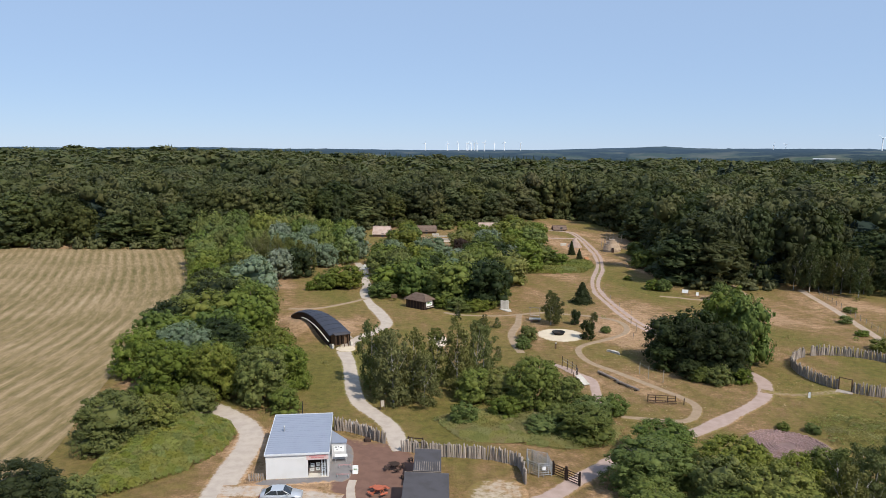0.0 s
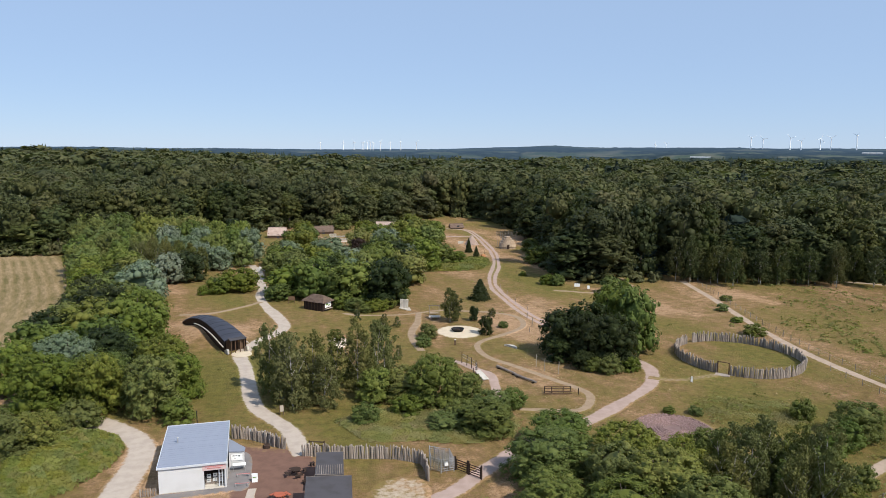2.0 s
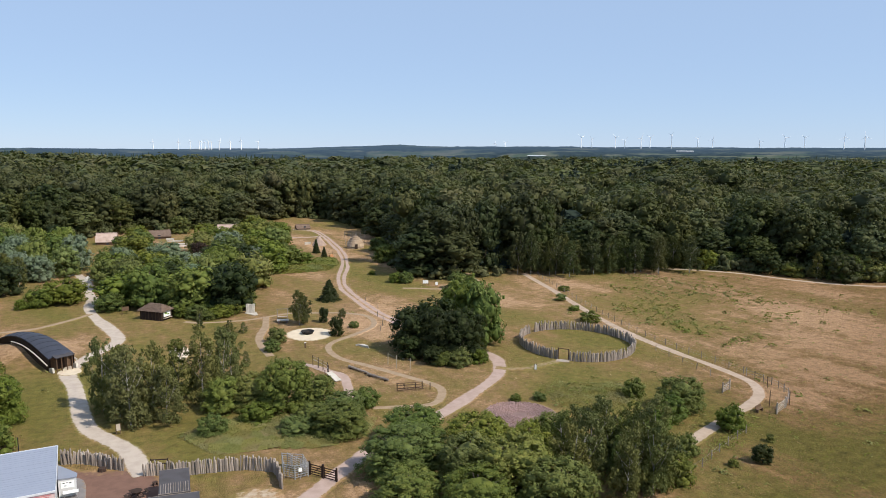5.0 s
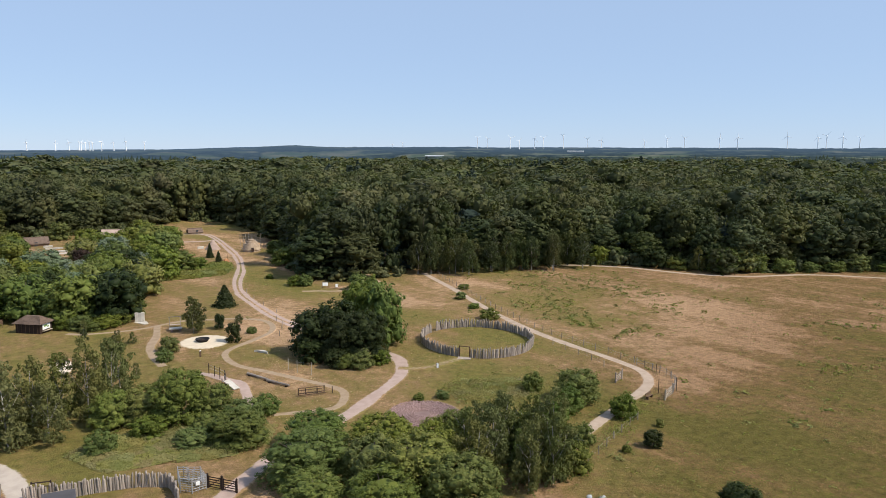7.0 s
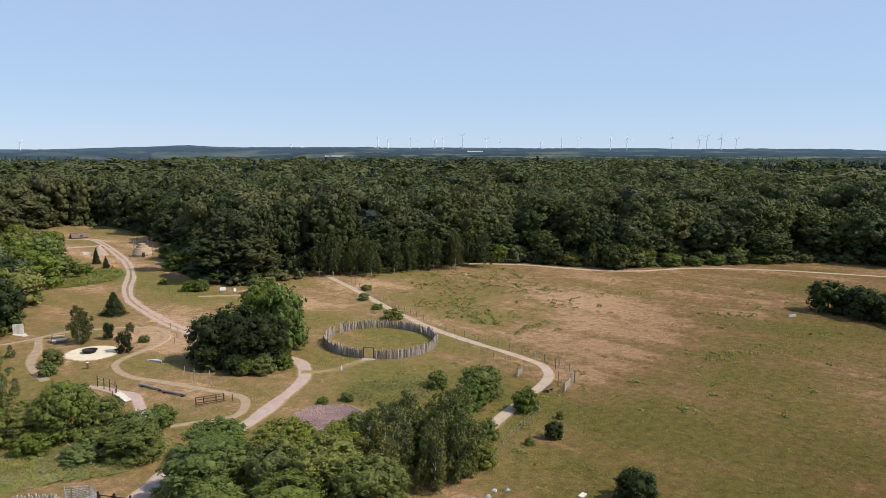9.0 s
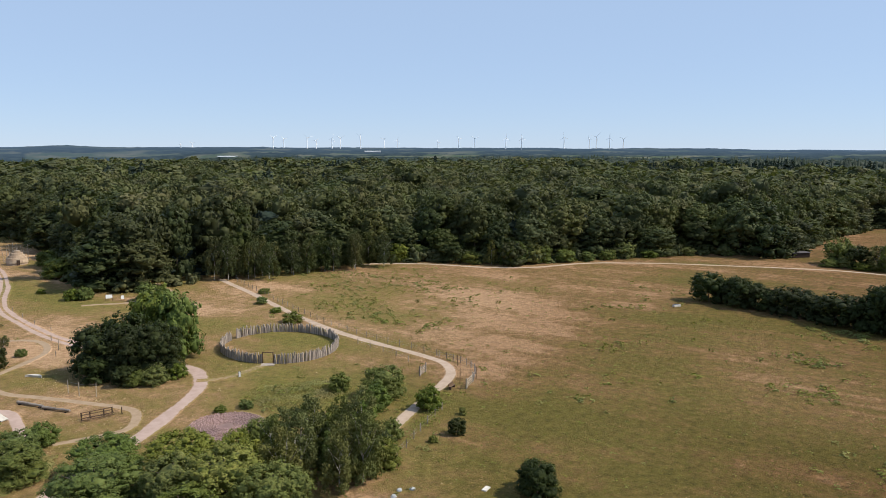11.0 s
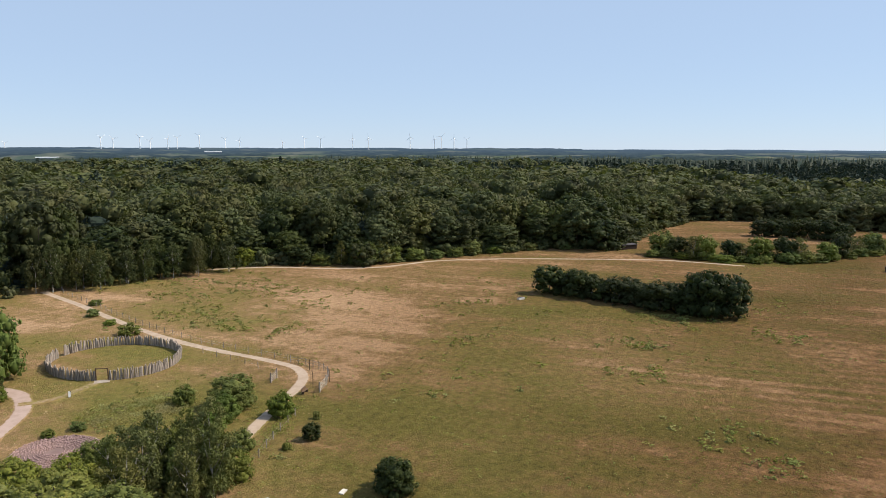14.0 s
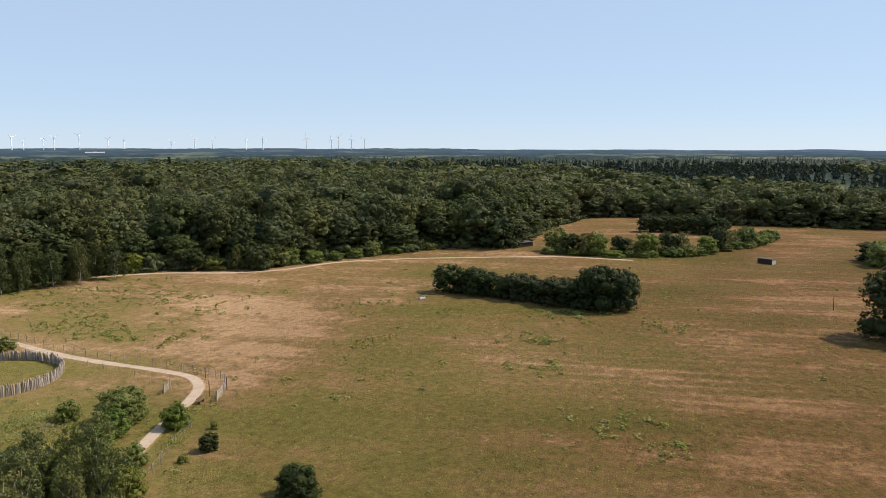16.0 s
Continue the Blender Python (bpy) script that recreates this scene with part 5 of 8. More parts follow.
# backdrop: the hazy plain beyond the woods, and the last blue ridge at the edge of sight; both glow with painted haze
def hazy_material():
    m = bpy.data.materials.new("hazy_far_plain")
    m.use_nodes = True
    nt = m.node_tree
    nt.nodes.clear()
    out, em = nt.nodes.new("ShaderNodeOutputMaterial"), nt.nodes.new("ShaderNodeEmission")
    lay = nt.nodes.new("ShaderNodeCombineXYZ")
    nt.links.new(attr(nt, "bearing"), lay.inputs[0])
    nt.links.new(attr(nt, "reach"), lay.inputs[1])
    n1 = noise_tex(nt, lay.outputs[0], 1.1, 5.0, 0.65)
    # daylight and haze sit in the emission colours, bluer further out
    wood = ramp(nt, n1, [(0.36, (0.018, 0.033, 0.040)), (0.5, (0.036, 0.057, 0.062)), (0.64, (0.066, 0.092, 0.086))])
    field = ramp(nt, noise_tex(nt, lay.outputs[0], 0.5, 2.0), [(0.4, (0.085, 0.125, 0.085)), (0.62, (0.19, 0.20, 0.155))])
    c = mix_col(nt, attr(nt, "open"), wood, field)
    c = mix_col(nt, attr(nt, "haze_mix"), c, (0.082, 0.132, 0.205))
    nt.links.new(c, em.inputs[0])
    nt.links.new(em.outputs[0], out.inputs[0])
    return m


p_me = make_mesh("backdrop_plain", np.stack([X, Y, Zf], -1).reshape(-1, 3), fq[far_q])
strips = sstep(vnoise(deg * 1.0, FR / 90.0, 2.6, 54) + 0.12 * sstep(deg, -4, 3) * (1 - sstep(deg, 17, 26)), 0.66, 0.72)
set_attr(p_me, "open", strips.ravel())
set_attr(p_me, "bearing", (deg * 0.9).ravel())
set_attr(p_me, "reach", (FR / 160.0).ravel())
set_attr(p_me, "haze_mix", 0.78 * sstep(FR, 2000, 4800).ravel())
tagged(mesh_ob("backdrop_plain", p_me, hazy_material()), "glowing backdrop plain of woods and pale fields with painted blue haze", "backdrop", kind="structure")
m_ridge = bpy.data.materials.new("glowing_haze_ridge")
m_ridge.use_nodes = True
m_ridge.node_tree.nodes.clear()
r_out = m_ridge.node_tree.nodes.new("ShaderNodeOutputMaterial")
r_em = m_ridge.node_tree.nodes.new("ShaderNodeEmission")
# self-lit: the ridge's haze blue is painted as even emission
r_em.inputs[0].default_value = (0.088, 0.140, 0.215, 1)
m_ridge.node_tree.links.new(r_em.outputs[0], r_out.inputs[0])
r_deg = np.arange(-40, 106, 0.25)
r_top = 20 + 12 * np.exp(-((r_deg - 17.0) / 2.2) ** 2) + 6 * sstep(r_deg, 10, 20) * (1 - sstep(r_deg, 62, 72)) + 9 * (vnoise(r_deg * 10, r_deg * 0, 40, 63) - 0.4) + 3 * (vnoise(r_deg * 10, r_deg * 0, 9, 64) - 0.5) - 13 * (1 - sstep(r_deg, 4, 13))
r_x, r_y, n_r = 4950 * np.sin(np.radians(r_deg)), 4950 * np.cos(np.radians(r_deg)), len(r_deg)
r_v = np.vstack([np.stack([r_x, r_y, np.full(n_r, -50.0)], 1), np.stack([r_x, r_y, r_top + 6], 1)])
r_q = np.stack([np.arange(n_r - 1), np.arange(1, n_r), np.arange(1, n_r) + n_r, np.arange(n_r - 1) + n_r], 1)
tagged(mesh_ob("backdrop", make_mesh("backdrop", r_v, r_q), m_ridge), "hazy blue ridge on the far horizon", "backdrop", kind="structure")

# ---------------------------------------------------------------- brambles, weeds and tufts
def thicket(name, poly, height, count, size, mat, label, seed, lumps=2.2, rim=2.5, solid=True):
    """Low tangled growth over a plan polygon: a lumpy hidden mound and leaf sprays all over it."""
    rng = np.random.default_rng(seed)
    P = np.array(poly, float)
    lo, hi = P.min(0), P.max(0)

    def depth(x, y):
        d = np.full(np.shape(x), 1e9)
        for (x0, y0), (x1, y1) in zip(poly, poly[1:] + poly[:1]):
            ll = (x1 - x0) ** 2 + (y1 - y0) ** 2
            t = np.clip(((x - x0) * (x1 - x0) + (y - y0) * (y1 - y0)) / ll, 0, 1)
            d = np.minimum(d, np.hypot(x - x0 - t * (x1 - x0), y - y0 - t * (y1 - y0)))
        ins = np.array([inside(poly, a, b) for a, b in zip(np.ravel(x), np.ravel(y))]).reshape(np.shape(x))
        return np.where(ins, d, -d)

    def top(x, y):
        d = depth(x, y)
        f = np.clip(d / rim, 0, 1) ** 0.6
        return d, gz(x, y) + height * f * (0.45 + 0.6 * vnoise(x, y, lumps, seed) + 0.35 * (vnoise(x, y, lumps * 3, seed + 1) - 0.5))
    xs, ys_ = np.arange(lo[0], hi[0], 0.6), np.arange(lo[1], hi[1], 0.6)
    X, Y = np.meshgrid(xs, ys_)
    d, Z = top(X, Y)
    n, k = X.shape
    i, j = np.meshgrid(np.arange(n - 1), np.arange(k - 1), indexing="ij")
    q = np.stack([i * k + j, i * k + j + 1, (i + 1) * k + j + 1, (i + 1) * k + j], -1).reshape(-1, 4)
    q = q[(d.ravel()[q] > -0.1).all(1)]
    V0 = np.stack([X, Y, Z - 0.12], -1).reshape(-1, 3)
    px, py = rng.uniform(lo[0], hi[0], count * 3), rng.uniform(lo[1], hi[1], count * 3)
    d, pz = top(px, py)
    ok = np.where((d > 0.05) & (solid | (vnoise(px, py, 3.5, seed + 5) + 0.5 * np.clip(d / rim, 0, 1) + rng.uniform(-0.25, 0.25, len(px)) > 0.72)))[0][:count]
    pos = np.stack([px, py, pz + rng.uniform(-0.1, 0.15, len(px))], 1)[ok]
    out = rng.normal(size=(len(ok), 3)) * 0.4 + np.array([0, 0, 0.8])
    L = leaf_sprays(rng, pos, out, size, 0.5).reshape(-1, 3)
    if not solid:
        me = make_mesh(name, L, None, np.arange(len(L)).reshape(-1, 3))
        return tagged(mesh_ob(name, me, mat), label, "undergrowth", kind="stuff")
    used = np.unique(q)
    remap = np.full(len(V0), -1)
    remap[used] = np.arange(len(used))
    me = make_mesh(name, np.vstack([L, V0[used]]), remap[q] + len(L), np.arange(len(L)).reshape(-1, 3))
    return tagged(mesh_ob(name, me, mat), label, "undergrowth", kind="stuff")


MOUND = [(-40.6, 73.0), (-41.8, 84.0), (-40.6, 95.2), (-34, 97.0), (-29.0, 94.4), (-27.0, 90.5), (-27.2, 85.5), (-29.9, 79.5), (-35.8, 73.2)]
thicket("bramble_bank", MOUND, 2.2, 24000, 0.125, LEAF["bramble"], "dense low bank of bright green brambles", 5, 1.5, 3.5)
SCRUB = [(-1.6, 96.5), (3.0, 99.5), (7.4, 101.0), (14.3, 99.0), (20.0, 97.6), (25.2, 93.4), (22.4, 87.2), (15.5, 85.6), (10.2, 87.6), (3.0, 88.2)]
thicket("scrub_slope", SCRUB, 0.8, 22000, 0.10, LEAF["rank"], "waist-high tangle of weeds and young scrub", 6, 1.6, 2.5)
thicket("rough_growth", [(52.5, 97.6), (57, 99.5), (64, 97), (70, 93), (66, 86), (58, 82.5), (52, 84.5), (51.5, 90)], 0.5, 11000, 0.10, LEAF["rank"], "knee-high green weeds beyond the stone spiral", 7, 1.5, 4.0, False)
thicket("rough_growth_lane", [(26.0, 213.0), (34.0, 212.4), (43.5, 214.6), (48.5, 226.0), (50.0, 236.0), (43.0, 239.5), (38.0, 226.0), (27.5, 224.0)], 1.1, 9000, 0.22, LEAF["weed"], "head-high green scrub beside the lane", 17, 2.4, 2.5)
thicket("rough_growth_path", [(56, 66), (59, 68.8), (66, 72), (72, 74.8), (74, 72.4), (66, 67.5), (58, 63.5)], 0.45, 2500, 0.11, LEAF["weed"], "knee-high weeds along the meadow fence", 8, 1.2, 2.0, False)


def tuft_material():
    m, nt, b = material("grass_tufts", 0.9, 0.1)
    dry = attr(nt, "dry")
    f = math_n(nt, "ADD", dry, math_n(nt, "MULTIPLY_ADD", rand_island(nt), 0.9, -0.45), clamp=True)
    col = ramp(nt, f, [(0.0, (0.13, 0.142, 0.03)), (0.3, (0.175, 0.165, 0.045)), (0.55, (0.22, 0.17, 0.065)), (0.8, (0.27, 0.19, 0.09)), (1.0, (0.38, 0.28, 0.15))])
    # same reddish tint on the tufts, darkened as if seen against the light
    coarse = nt.nodes.new("ShaderNodeMix")
    coarse.data_type, coarse.blend_type = "RGBA", "MULTIPLY"
    nt.links.new(attr(nt, "heath_shade"), coarse.inputs[0])
    nt.links.new(col, coarse.inputs[6])
    coarse.inputs[7].default_value = (0.575, 0.48, 0.37, 1)
    nt.links.new(coarse.outputs[2], b.inputs["Base Color"])
    return m


def tufts(name, count, a_lo, a_hi, r_lo, r_hi, size, seed, label):
    """Single folded blades-sprays standing in the meadow, thicker in patches."""
    rng = np.random.default_rng(seed)
    a = np.radians(rng.uniform(a_lo, a_hi, count * 3))
    r = r_lo + (r_hi - r_lo) * rng.beta(1.3, 1.9, count * 3)
    x, y = r * np.sin(a), r * np.cos(a)
    dens = vnoise(x, y, 11, seed) * 0.35 + rng.uniform(0, 0.7, len(x))
    ok = (dens > 0.45) & (r < wood_edge(np.degrees(a)) - 2) & ~((x < field_edge(y) + 1) & (y < 262)) & (np.hypot(x - 24.2, y - 142) > 5.5) & (np.hypot(x - 44.3, y - 87.5) > 5.6)
    ok &= ~((x > -23) & (x < 11) & (y > 60) & (y < 92))
    for c, w in WAYS:
        near = np.where(ok)[0]
        box_ = (x[near] > c[:, 0].min() - 3) & (x[near] < c[:, 0].max() + 3) & (y[near] > c[:, 1].min() - 3) & (y[near] < c[:, 1].max() + 3)
        near = near[box_]
        if len(near):
            d = np.full(len(near), 1e9)
            for q in c[::2]:
                d = np.minimum(d, np.hypot(x[near] - q[0], y[near] - q[1]))
            ok[near[d < w / 2 + 0.25]] = False
    k = np.where(ok)[0][:count]
    x, y = x[k], y[k]
    n = len(k)
    s = size * rng.uniform(0.5, 1.4, n)
    t = rng.uniform(0, 2 * math.pi, n)
    u = np.stack([np.cos(t), np.sin(t), np.zeros(n)], 1) * s[:, None]
    lean = np.stack([-np.sin(t), np.cos(t), np.full(n, 0.32)], 1) * (s * rng.uniform(0.8, 1.6, n))[:, None]
    base = np.stack([x, y, gz(x, y) - 0.03], 1)
    V = np.stack([base - u * 0.55, base + u * 0.55, base + u * rng.uniform(-0.6, 0.6, n)[:, None] + lean], 1).reshape(-1, 3)
    me = make_mesh(name, V, None, np.arange(len(V)).reshape(-1, 3))
    set_attr(me, "heath_shade", np.repeat(heath_shade(x, y), 3))
    set_attr(me, "dry", np.repeat(np.clip(dryness(x, y) + rng.normal(0, 0.12, n) + 0.04, 0, 1), 3))
    return tagged(mesh_ob(name, me, M_TUFT), label, "grass", kind="stuff")


M_TUFT = tuft_material()
tufts("meadow_grass", 100000, 14, 98, 45, 230, 0.2, 31, "dry standing meadow grass in uneven tufts")
tufts("meadow_grass_far", 25000, 14, 98, 80, 330, 0.28, 32, "dry standing meadow grass in uneven tufts")
tufts("lawn_grass", 30000, -22, 24, 88, 240, 0.18, 33, "short grass and weeds on the trodden lawns")

# weed clumps on the meadow: loose drifts of them, and singles in between
def weed_template(seed):
    rng = np.random.default_rng(seed)
    L = round_lobes(rng, 3.4, 2.4, -0.9, 6, (0.36, 0.5)) + skirt(rng, 2.4, 3.4, 5, 0.15)
    return crown(rng, L, 48, 0.62, None, bunch=0.5, per=4)


DRIFTS = [(123, 186, 12, 26), (129, 166, 10, 30), (128, 145, 9, 30), (125, 121, 7, 14), (102, 123, 7, 26), (108, 108, 5, 14), (133, 135, 7, 12), (104, 138, 8, 22), (156, 43, 6, 22), (154, 22, 5, 14), (134, 42, 4, 16), (118, 72, 4, 9), (146, 91, 7, 12),
          (115, 36, 4, 14), (100, 18, 2, 4), (94, 22, 5, 8), (90, 11, 3, 5), (117, 155, 9, 22), (141, 158, 8, 12), (150, 120, 10, 9), (172, 95, 10, 8), (180, 25, 10, 10), (98, 62, 12, 6), (60, 92, 8, 10), (256, 40, 9, 12)]
wrng = np.random.default_rng(91)
weeds = []


def weed(x, y, s):
    a, r = math.degrees(math.atan2(x, y)), math.hypot(x, y)
    if r > wood_edge(a) - 3 or x < field_edge(y) + 3 or (-24 < x < 12 and y < 93) or not clear_of_ways(x, y, 0.6):
        return
    if math.hypot(x - 24.2, y - 142) < 6 or math.hypot(x - 72.3, y - 117.5) < 13.5 or math.hypot(x - 44.3, y - 87.5) < 6:
        return
    weeds.append((x, y, float(gz(x, y)) - 0.05, s * wrng.uniform(0.9, 1.7), s * wrng.uniform(0.5, 1.0), wrng.uniform(0, 6.28), int(wrng.integers(2))))


for cx, cy, rad, n in DRIFTS:
    for _ in range(int(n * 2.2)):
        weed(cx + wrng.normal(0, rad * 0.7), cy + wrng.normal(0, rad * 0.7), wrng.uniform(0.10, 0.34))
for _ in range(1100):
    a, r = math.radians(wrng.uniform(-16, 97)), 62 + 190 * wrng.uniform() ** 0.9
    x, y = r * math.sin(a), r * math.cos(a)
    if float(vnoise(x, y, 22, 93)) + 0.35 * float(vnoise(x, y, 7, 94)) > 0.80:
        weed(x, y, wrng.uniform(0.08, 0.24))
for _ in range(1600):
    a, r = math.radians(wrng.uniform(34, 97)), 62 + 150 * wrng.uniform() ** 0.8
    weed(r * math.sin(a), r * math.cos(a), wrng.uniform(0.05, 0.13))
scatter("meadow_weeds", [weed_template(81), weed_template(82)], weeds, LEAF["weed"], "green nettle and thistle clumps scattered in the dry meadow")

# ---------------------------------------------------------------- building materials
M_WHITE = plain("white_render", (0.66, 0.655, 0.65), 0.8, 0.2, vary=0.14, scale=0.8, grain=9, dirt=(0.8, 0.78, 0.74))
M_ROOFBLUE = plain("blue_grey_sheet_metal", (0.235, 0.258, 0.315), 0.6, 0.25, 0.0, vary=0.12, scale=0.7, grain=7, dirt=(0.8, 0.82, 0.85))
M_TRIM = plain("pale_metal_trim", (0.62, 0.64, 0.67), 0.5, 0.4, vary=0.1)
M_DARKWOOD = plain("dark_stained_timber", (0.055, 0.036, 0.028), 0.85, 0.15, vary=0.3, scale=2.0, grain=25)
M_BROWNWOOD = plain("brown_timber", (0.135, 0.085, 0.055), 0.85, 0.15, vary=0.35, scale=2.0, grain=25)
M_GREYWOOD = plain("weathered_grey_timber", (0.33, 0.28, 0.24), 0.9, 0.12, vary=0.4, scale=1.5, grain=18, per_object=0.32)
M_PALEWOOD = plain("bleached_timber", (0.36, 0.31, 0.25), 0.9, 0.12, vary=0.3, scale=1.5, grain=18, per_object=0.25)
M_FELT = plain("dark_grey_roof_felt", (0.085, 0.080, 0.086), 0.9, 0.15, vary=0.25, scale=0.7, grain=12)
M_SLATE = plain("blue_black_roofing", (0.040, 0.043, 0.058), 0.6, 0.3, vary=0.25, scale=0.5, grain=10)
M_SHINGLE = plain("brown_shingle", (0.19, 0.135, 0.105), 0.9, 0.15, vary=0.4, scale=1.5, grain=12)
M_THATCH = plain("straw_thatch", (0.46, 0.355, 0.26), 0.95, 0.1, vary=0.35, scale=0.9, grain=14)
M_PINKTHATCH = plain("pinkish_reed_roof", (0.42, 0.32, 0.27), 0.95, 0.1, vary=0.25, scale=0.7, grain=10)
M_STEEL = plain("galvanised_steel", (0.42, 0.42, 0.43), 0.5, 0.5, 0.4, vary=0.15, grain=20)
M_STONE = plain("pale_stone", (0.56, 0.52, 0.46), 0.9, 0.15, vary=0.25, scale=1.4, grain=12)
M_PURPLE = plain("reddish_purple_stone", (0.37, 0.25, 0.232), 0.9, 0.15, vary=0.4, scale=1.2, grain=9, per_object=0.3)
M_RED = plain("red_painted_wood", (0.42, 0.115, 0.060), 0.6, 0.3, vary=0.2)
M_REDPAINT = plain("red_paint", (0.42, 0.03, 0.05), 0.5, 0.3, vary=0.1)
M_SIGN = plain("white_board", (0.74, 0.74, 0.72), 0.5, 0.3, vary=0.06)
M_PINKSIGN = plain("pale_pink_board", (0.70, 0.52, 0.50), 0.5, 0.3, vary=0.06)
M_FADED = plain("faded_red_print", (0.55, 0.22, 0.22), 0.6, 0.2, vary=0.1)
M_GREENSIGN = plain("green_print", (0.16, 0.26, 0.07), 0.5, 0.3, vary=0.1)
M_INK = plain("dark_print", (0.05, 0.05, 0.055), 0.6, 0.2, vary=0.05)
M_ORANGE = plain("orange_canvas", (0.44, 0.21, 0.10), 0.8, 0.15, vary=0.2)
M_RUBBER = plain("black_rubber", (0.02, 0.02, 0.021), 0.8, 0.2, vary=0.1)
M_SILVER = plain("silver_car_paint", (0.46, 0.48, 0.51), 0.28, 0.5, 0.35, vary=0.05, bumpy=0.0)
M_GLASS = plain("dark_car_glass", (0.025, 0.03, 0.035), 0.08, 0.6, vary=0.05, bumpy=0.0)
M_RIM = plain("alloy_rim", (0.38, 0.39, 0.40), 0.35, 0.5, 0.7, vary=0.05)
M_LAMPGLASS = plain("lamp_glass", (0.62, 0.64, 0.66), 0.12, 0.6, vary=0.05, bumpy=0.0)
M_TAIL = plain("red_lamp_glass", (0.30, 0.02, 0.02), 0.15, 0.6, vary=0.05, bumpy=0.0)
M_IRON = plain("dark_iron", (0.030, 0.028, 0.028), 0.7, 0.3, 0.3, vary=0.3)
M_WHITEPAINT = plain("white_tower_paint", (0.90, 0.90, 0.90), 0.5, 0.3, vary=0.04)
M_FARROOF = plain("pale_hall_roof", (0.36, 0.38, 0.40), 0.6, 0.3, vary=0.1, scale=0.05, grain=0.5)
M_FARWALL = plain("grey_hall_wall", (0.33, 0.34, 0.35), 0.7, 0.2, vary=0.1, scale=0.05, grain=0.5)


def gzf(x, y):
    return float(gz(x, y))


# ---------------------------------------------------------------- kiosk
def kiosk():
    hx, hy, tn = -20.05, 77.35, 6.6
    W, D, H = 7.1, 11.2, 2.95
    k = thing("kiosk", hx, hy, gzf(hx + 3, hy + 5), tn, "white rendered kiosk with a shallow blue-grey metal roof", "building")
    al0, al1, ad = 4.75, 6.95, 1.6             # service alcove in the front wall
    bm = box(al0, 0.25, H, (al0 / 2, 0.125, H / 2))
    box(W - al1, 0.25, H, ((al1 + W) / 2, 0.125, H / 2), bm=bm)
    box(al1 - al0, 0.25, 0.75, ((al0 + al1) / 2, 0.125, H - 0.375), bm=bm)
    part("front_wall", bm, M_WHITE, k)
    part("back_wall", box(W, 0.25, H, (W / 2, D - 0.125, H / 2)), M_WHITE, k)
    part("side_wall", box(0.25, D - 0.5, H, (0.125, D / 2, H / 2)), M_WHITE, k)
    part("side_wall", box(0.25, D - 0.5, H, (W - 0.125, D / 2, H / 2)), M_WHITE, k)
    part("alcove_back", box(al1 - al0 + 0.2, 0.1, H - 0.75, ((al0 + al1) / 2, ad, (H - 0.75) / 2)), M_DARKWOOD, k, "dark timber back of the service alcove")
    for x in (al0 - 0.05, al1 + 0.05):
        part("alcove_side", box(0.1, ad - 0.3, H - 0.75, (x, ad / 2 + 0.12, (H - 0.75) / 2)), M_DARKWOOD, k)
    part("alcove_ceiling", box(al1 - al0, ad - 0.3, 0.08, ((al0 + al1) / 2, ad / 2 + 0.12, H - 0.72)), M_DARKWOOD, k)
    part("counter", box(al1 - al0 - 0.1, 0.5, 0.9, ((al0 + al1) / 2, 1.25, 0.45), bevel=0.02), M_GREYWOOD, k)
    for i in range(3):
        for j in range(2):
            part("notice", box(0.46, 0.03, 0.42, (al0 + 0.42 + i * 0.66 + 0.05 * j, 0.92 - 0.16 * j, 0.62 + j * 0.62 + 0.07 * (i % 2)), (0, 0, 4 * i - 4)), M_SIGN, k, "white menu notice with dark print")
            part("notice_print", box(0.30, 0.012, 0.05, (al0 + 0.42 + i * 0.66 + 0.05 * j, 0.895 - 0.16 * j, 0.66 + j * 0.62 + 0.07 * (i % 2)), (0, 0, 4 * i - 4)), M_INK, k)
    for x in (al1 - 0.28, al1 - 0.62):
        part("alcove_post", box(0.1, 0.1, H - 0.75, (x, 0.3, (H - 0.75) / 2)), M_TRIM, k)
    # sign over the alcove
    part("sign", box(2.5, 0.05, 0.62, (5.85, -0.03, H - 0.40), bevel=0.01), M_PINKSIGN, k, "pale pink sign with red lettering bars")
    for i, (w, z) in enumerate(((1.9, 0.13), (1.5, -0.05))):
        part("lettering", box(w, 0.02, 0.09, (5.85, -0.065, H - 0.40 + z)), M_FADED, k)
    # roof: a slightly falling slab with standing seams and a pale verge
    slope = math.degrees(math.atan2(0.30, D))
    part("roof", box(W + 0.2, D + 0.25, 0.14, (W / 2, D / 2, H + 0.22), (slope, 0, 0)), M_ROOFBLUE, k)
    for i in range(21):
        y = 0.15 + i * (D - 0.3) / 20
        part("roof_seam", box(W + 0.16, 0.03, 0.016, (W / 2, y, H + 0.297 + (y - D / 2) * 0.30 / D), (slope, 0, 0)), M_ROOFBLUE, k)
    for x in (-0.12, W + 0.12):
        part("verge_trim", box(0.07, D + 0.3, 0.24, (x, D / 2, H + 0.24), (slope, 0, 0)), M_TRIM, k)
    part("eaves_trim", box(W + 0.3, 0.07, 0.22, (W / 2, -0.15, H + 0.07)), M_TRIM, k)
    part("ridge_trim", box(W + 0.3, 0.10, 0.26, (W / 2, D + 0.15, H + 0.38)), M_TRIM, k)
    vp = part("vent_pipe", rod((1.5, 6.2, H + 0.2), (1.5, 6.2, H + 0.95), 0.07), M_STEEL, k, "grey metal vent pipe")
    part("vent_cap", rod((1.5, 6.2, H + 0.93), (1.5, 6.2, H + 1.03), 0.14, 0.05), M_STEEL, vp)
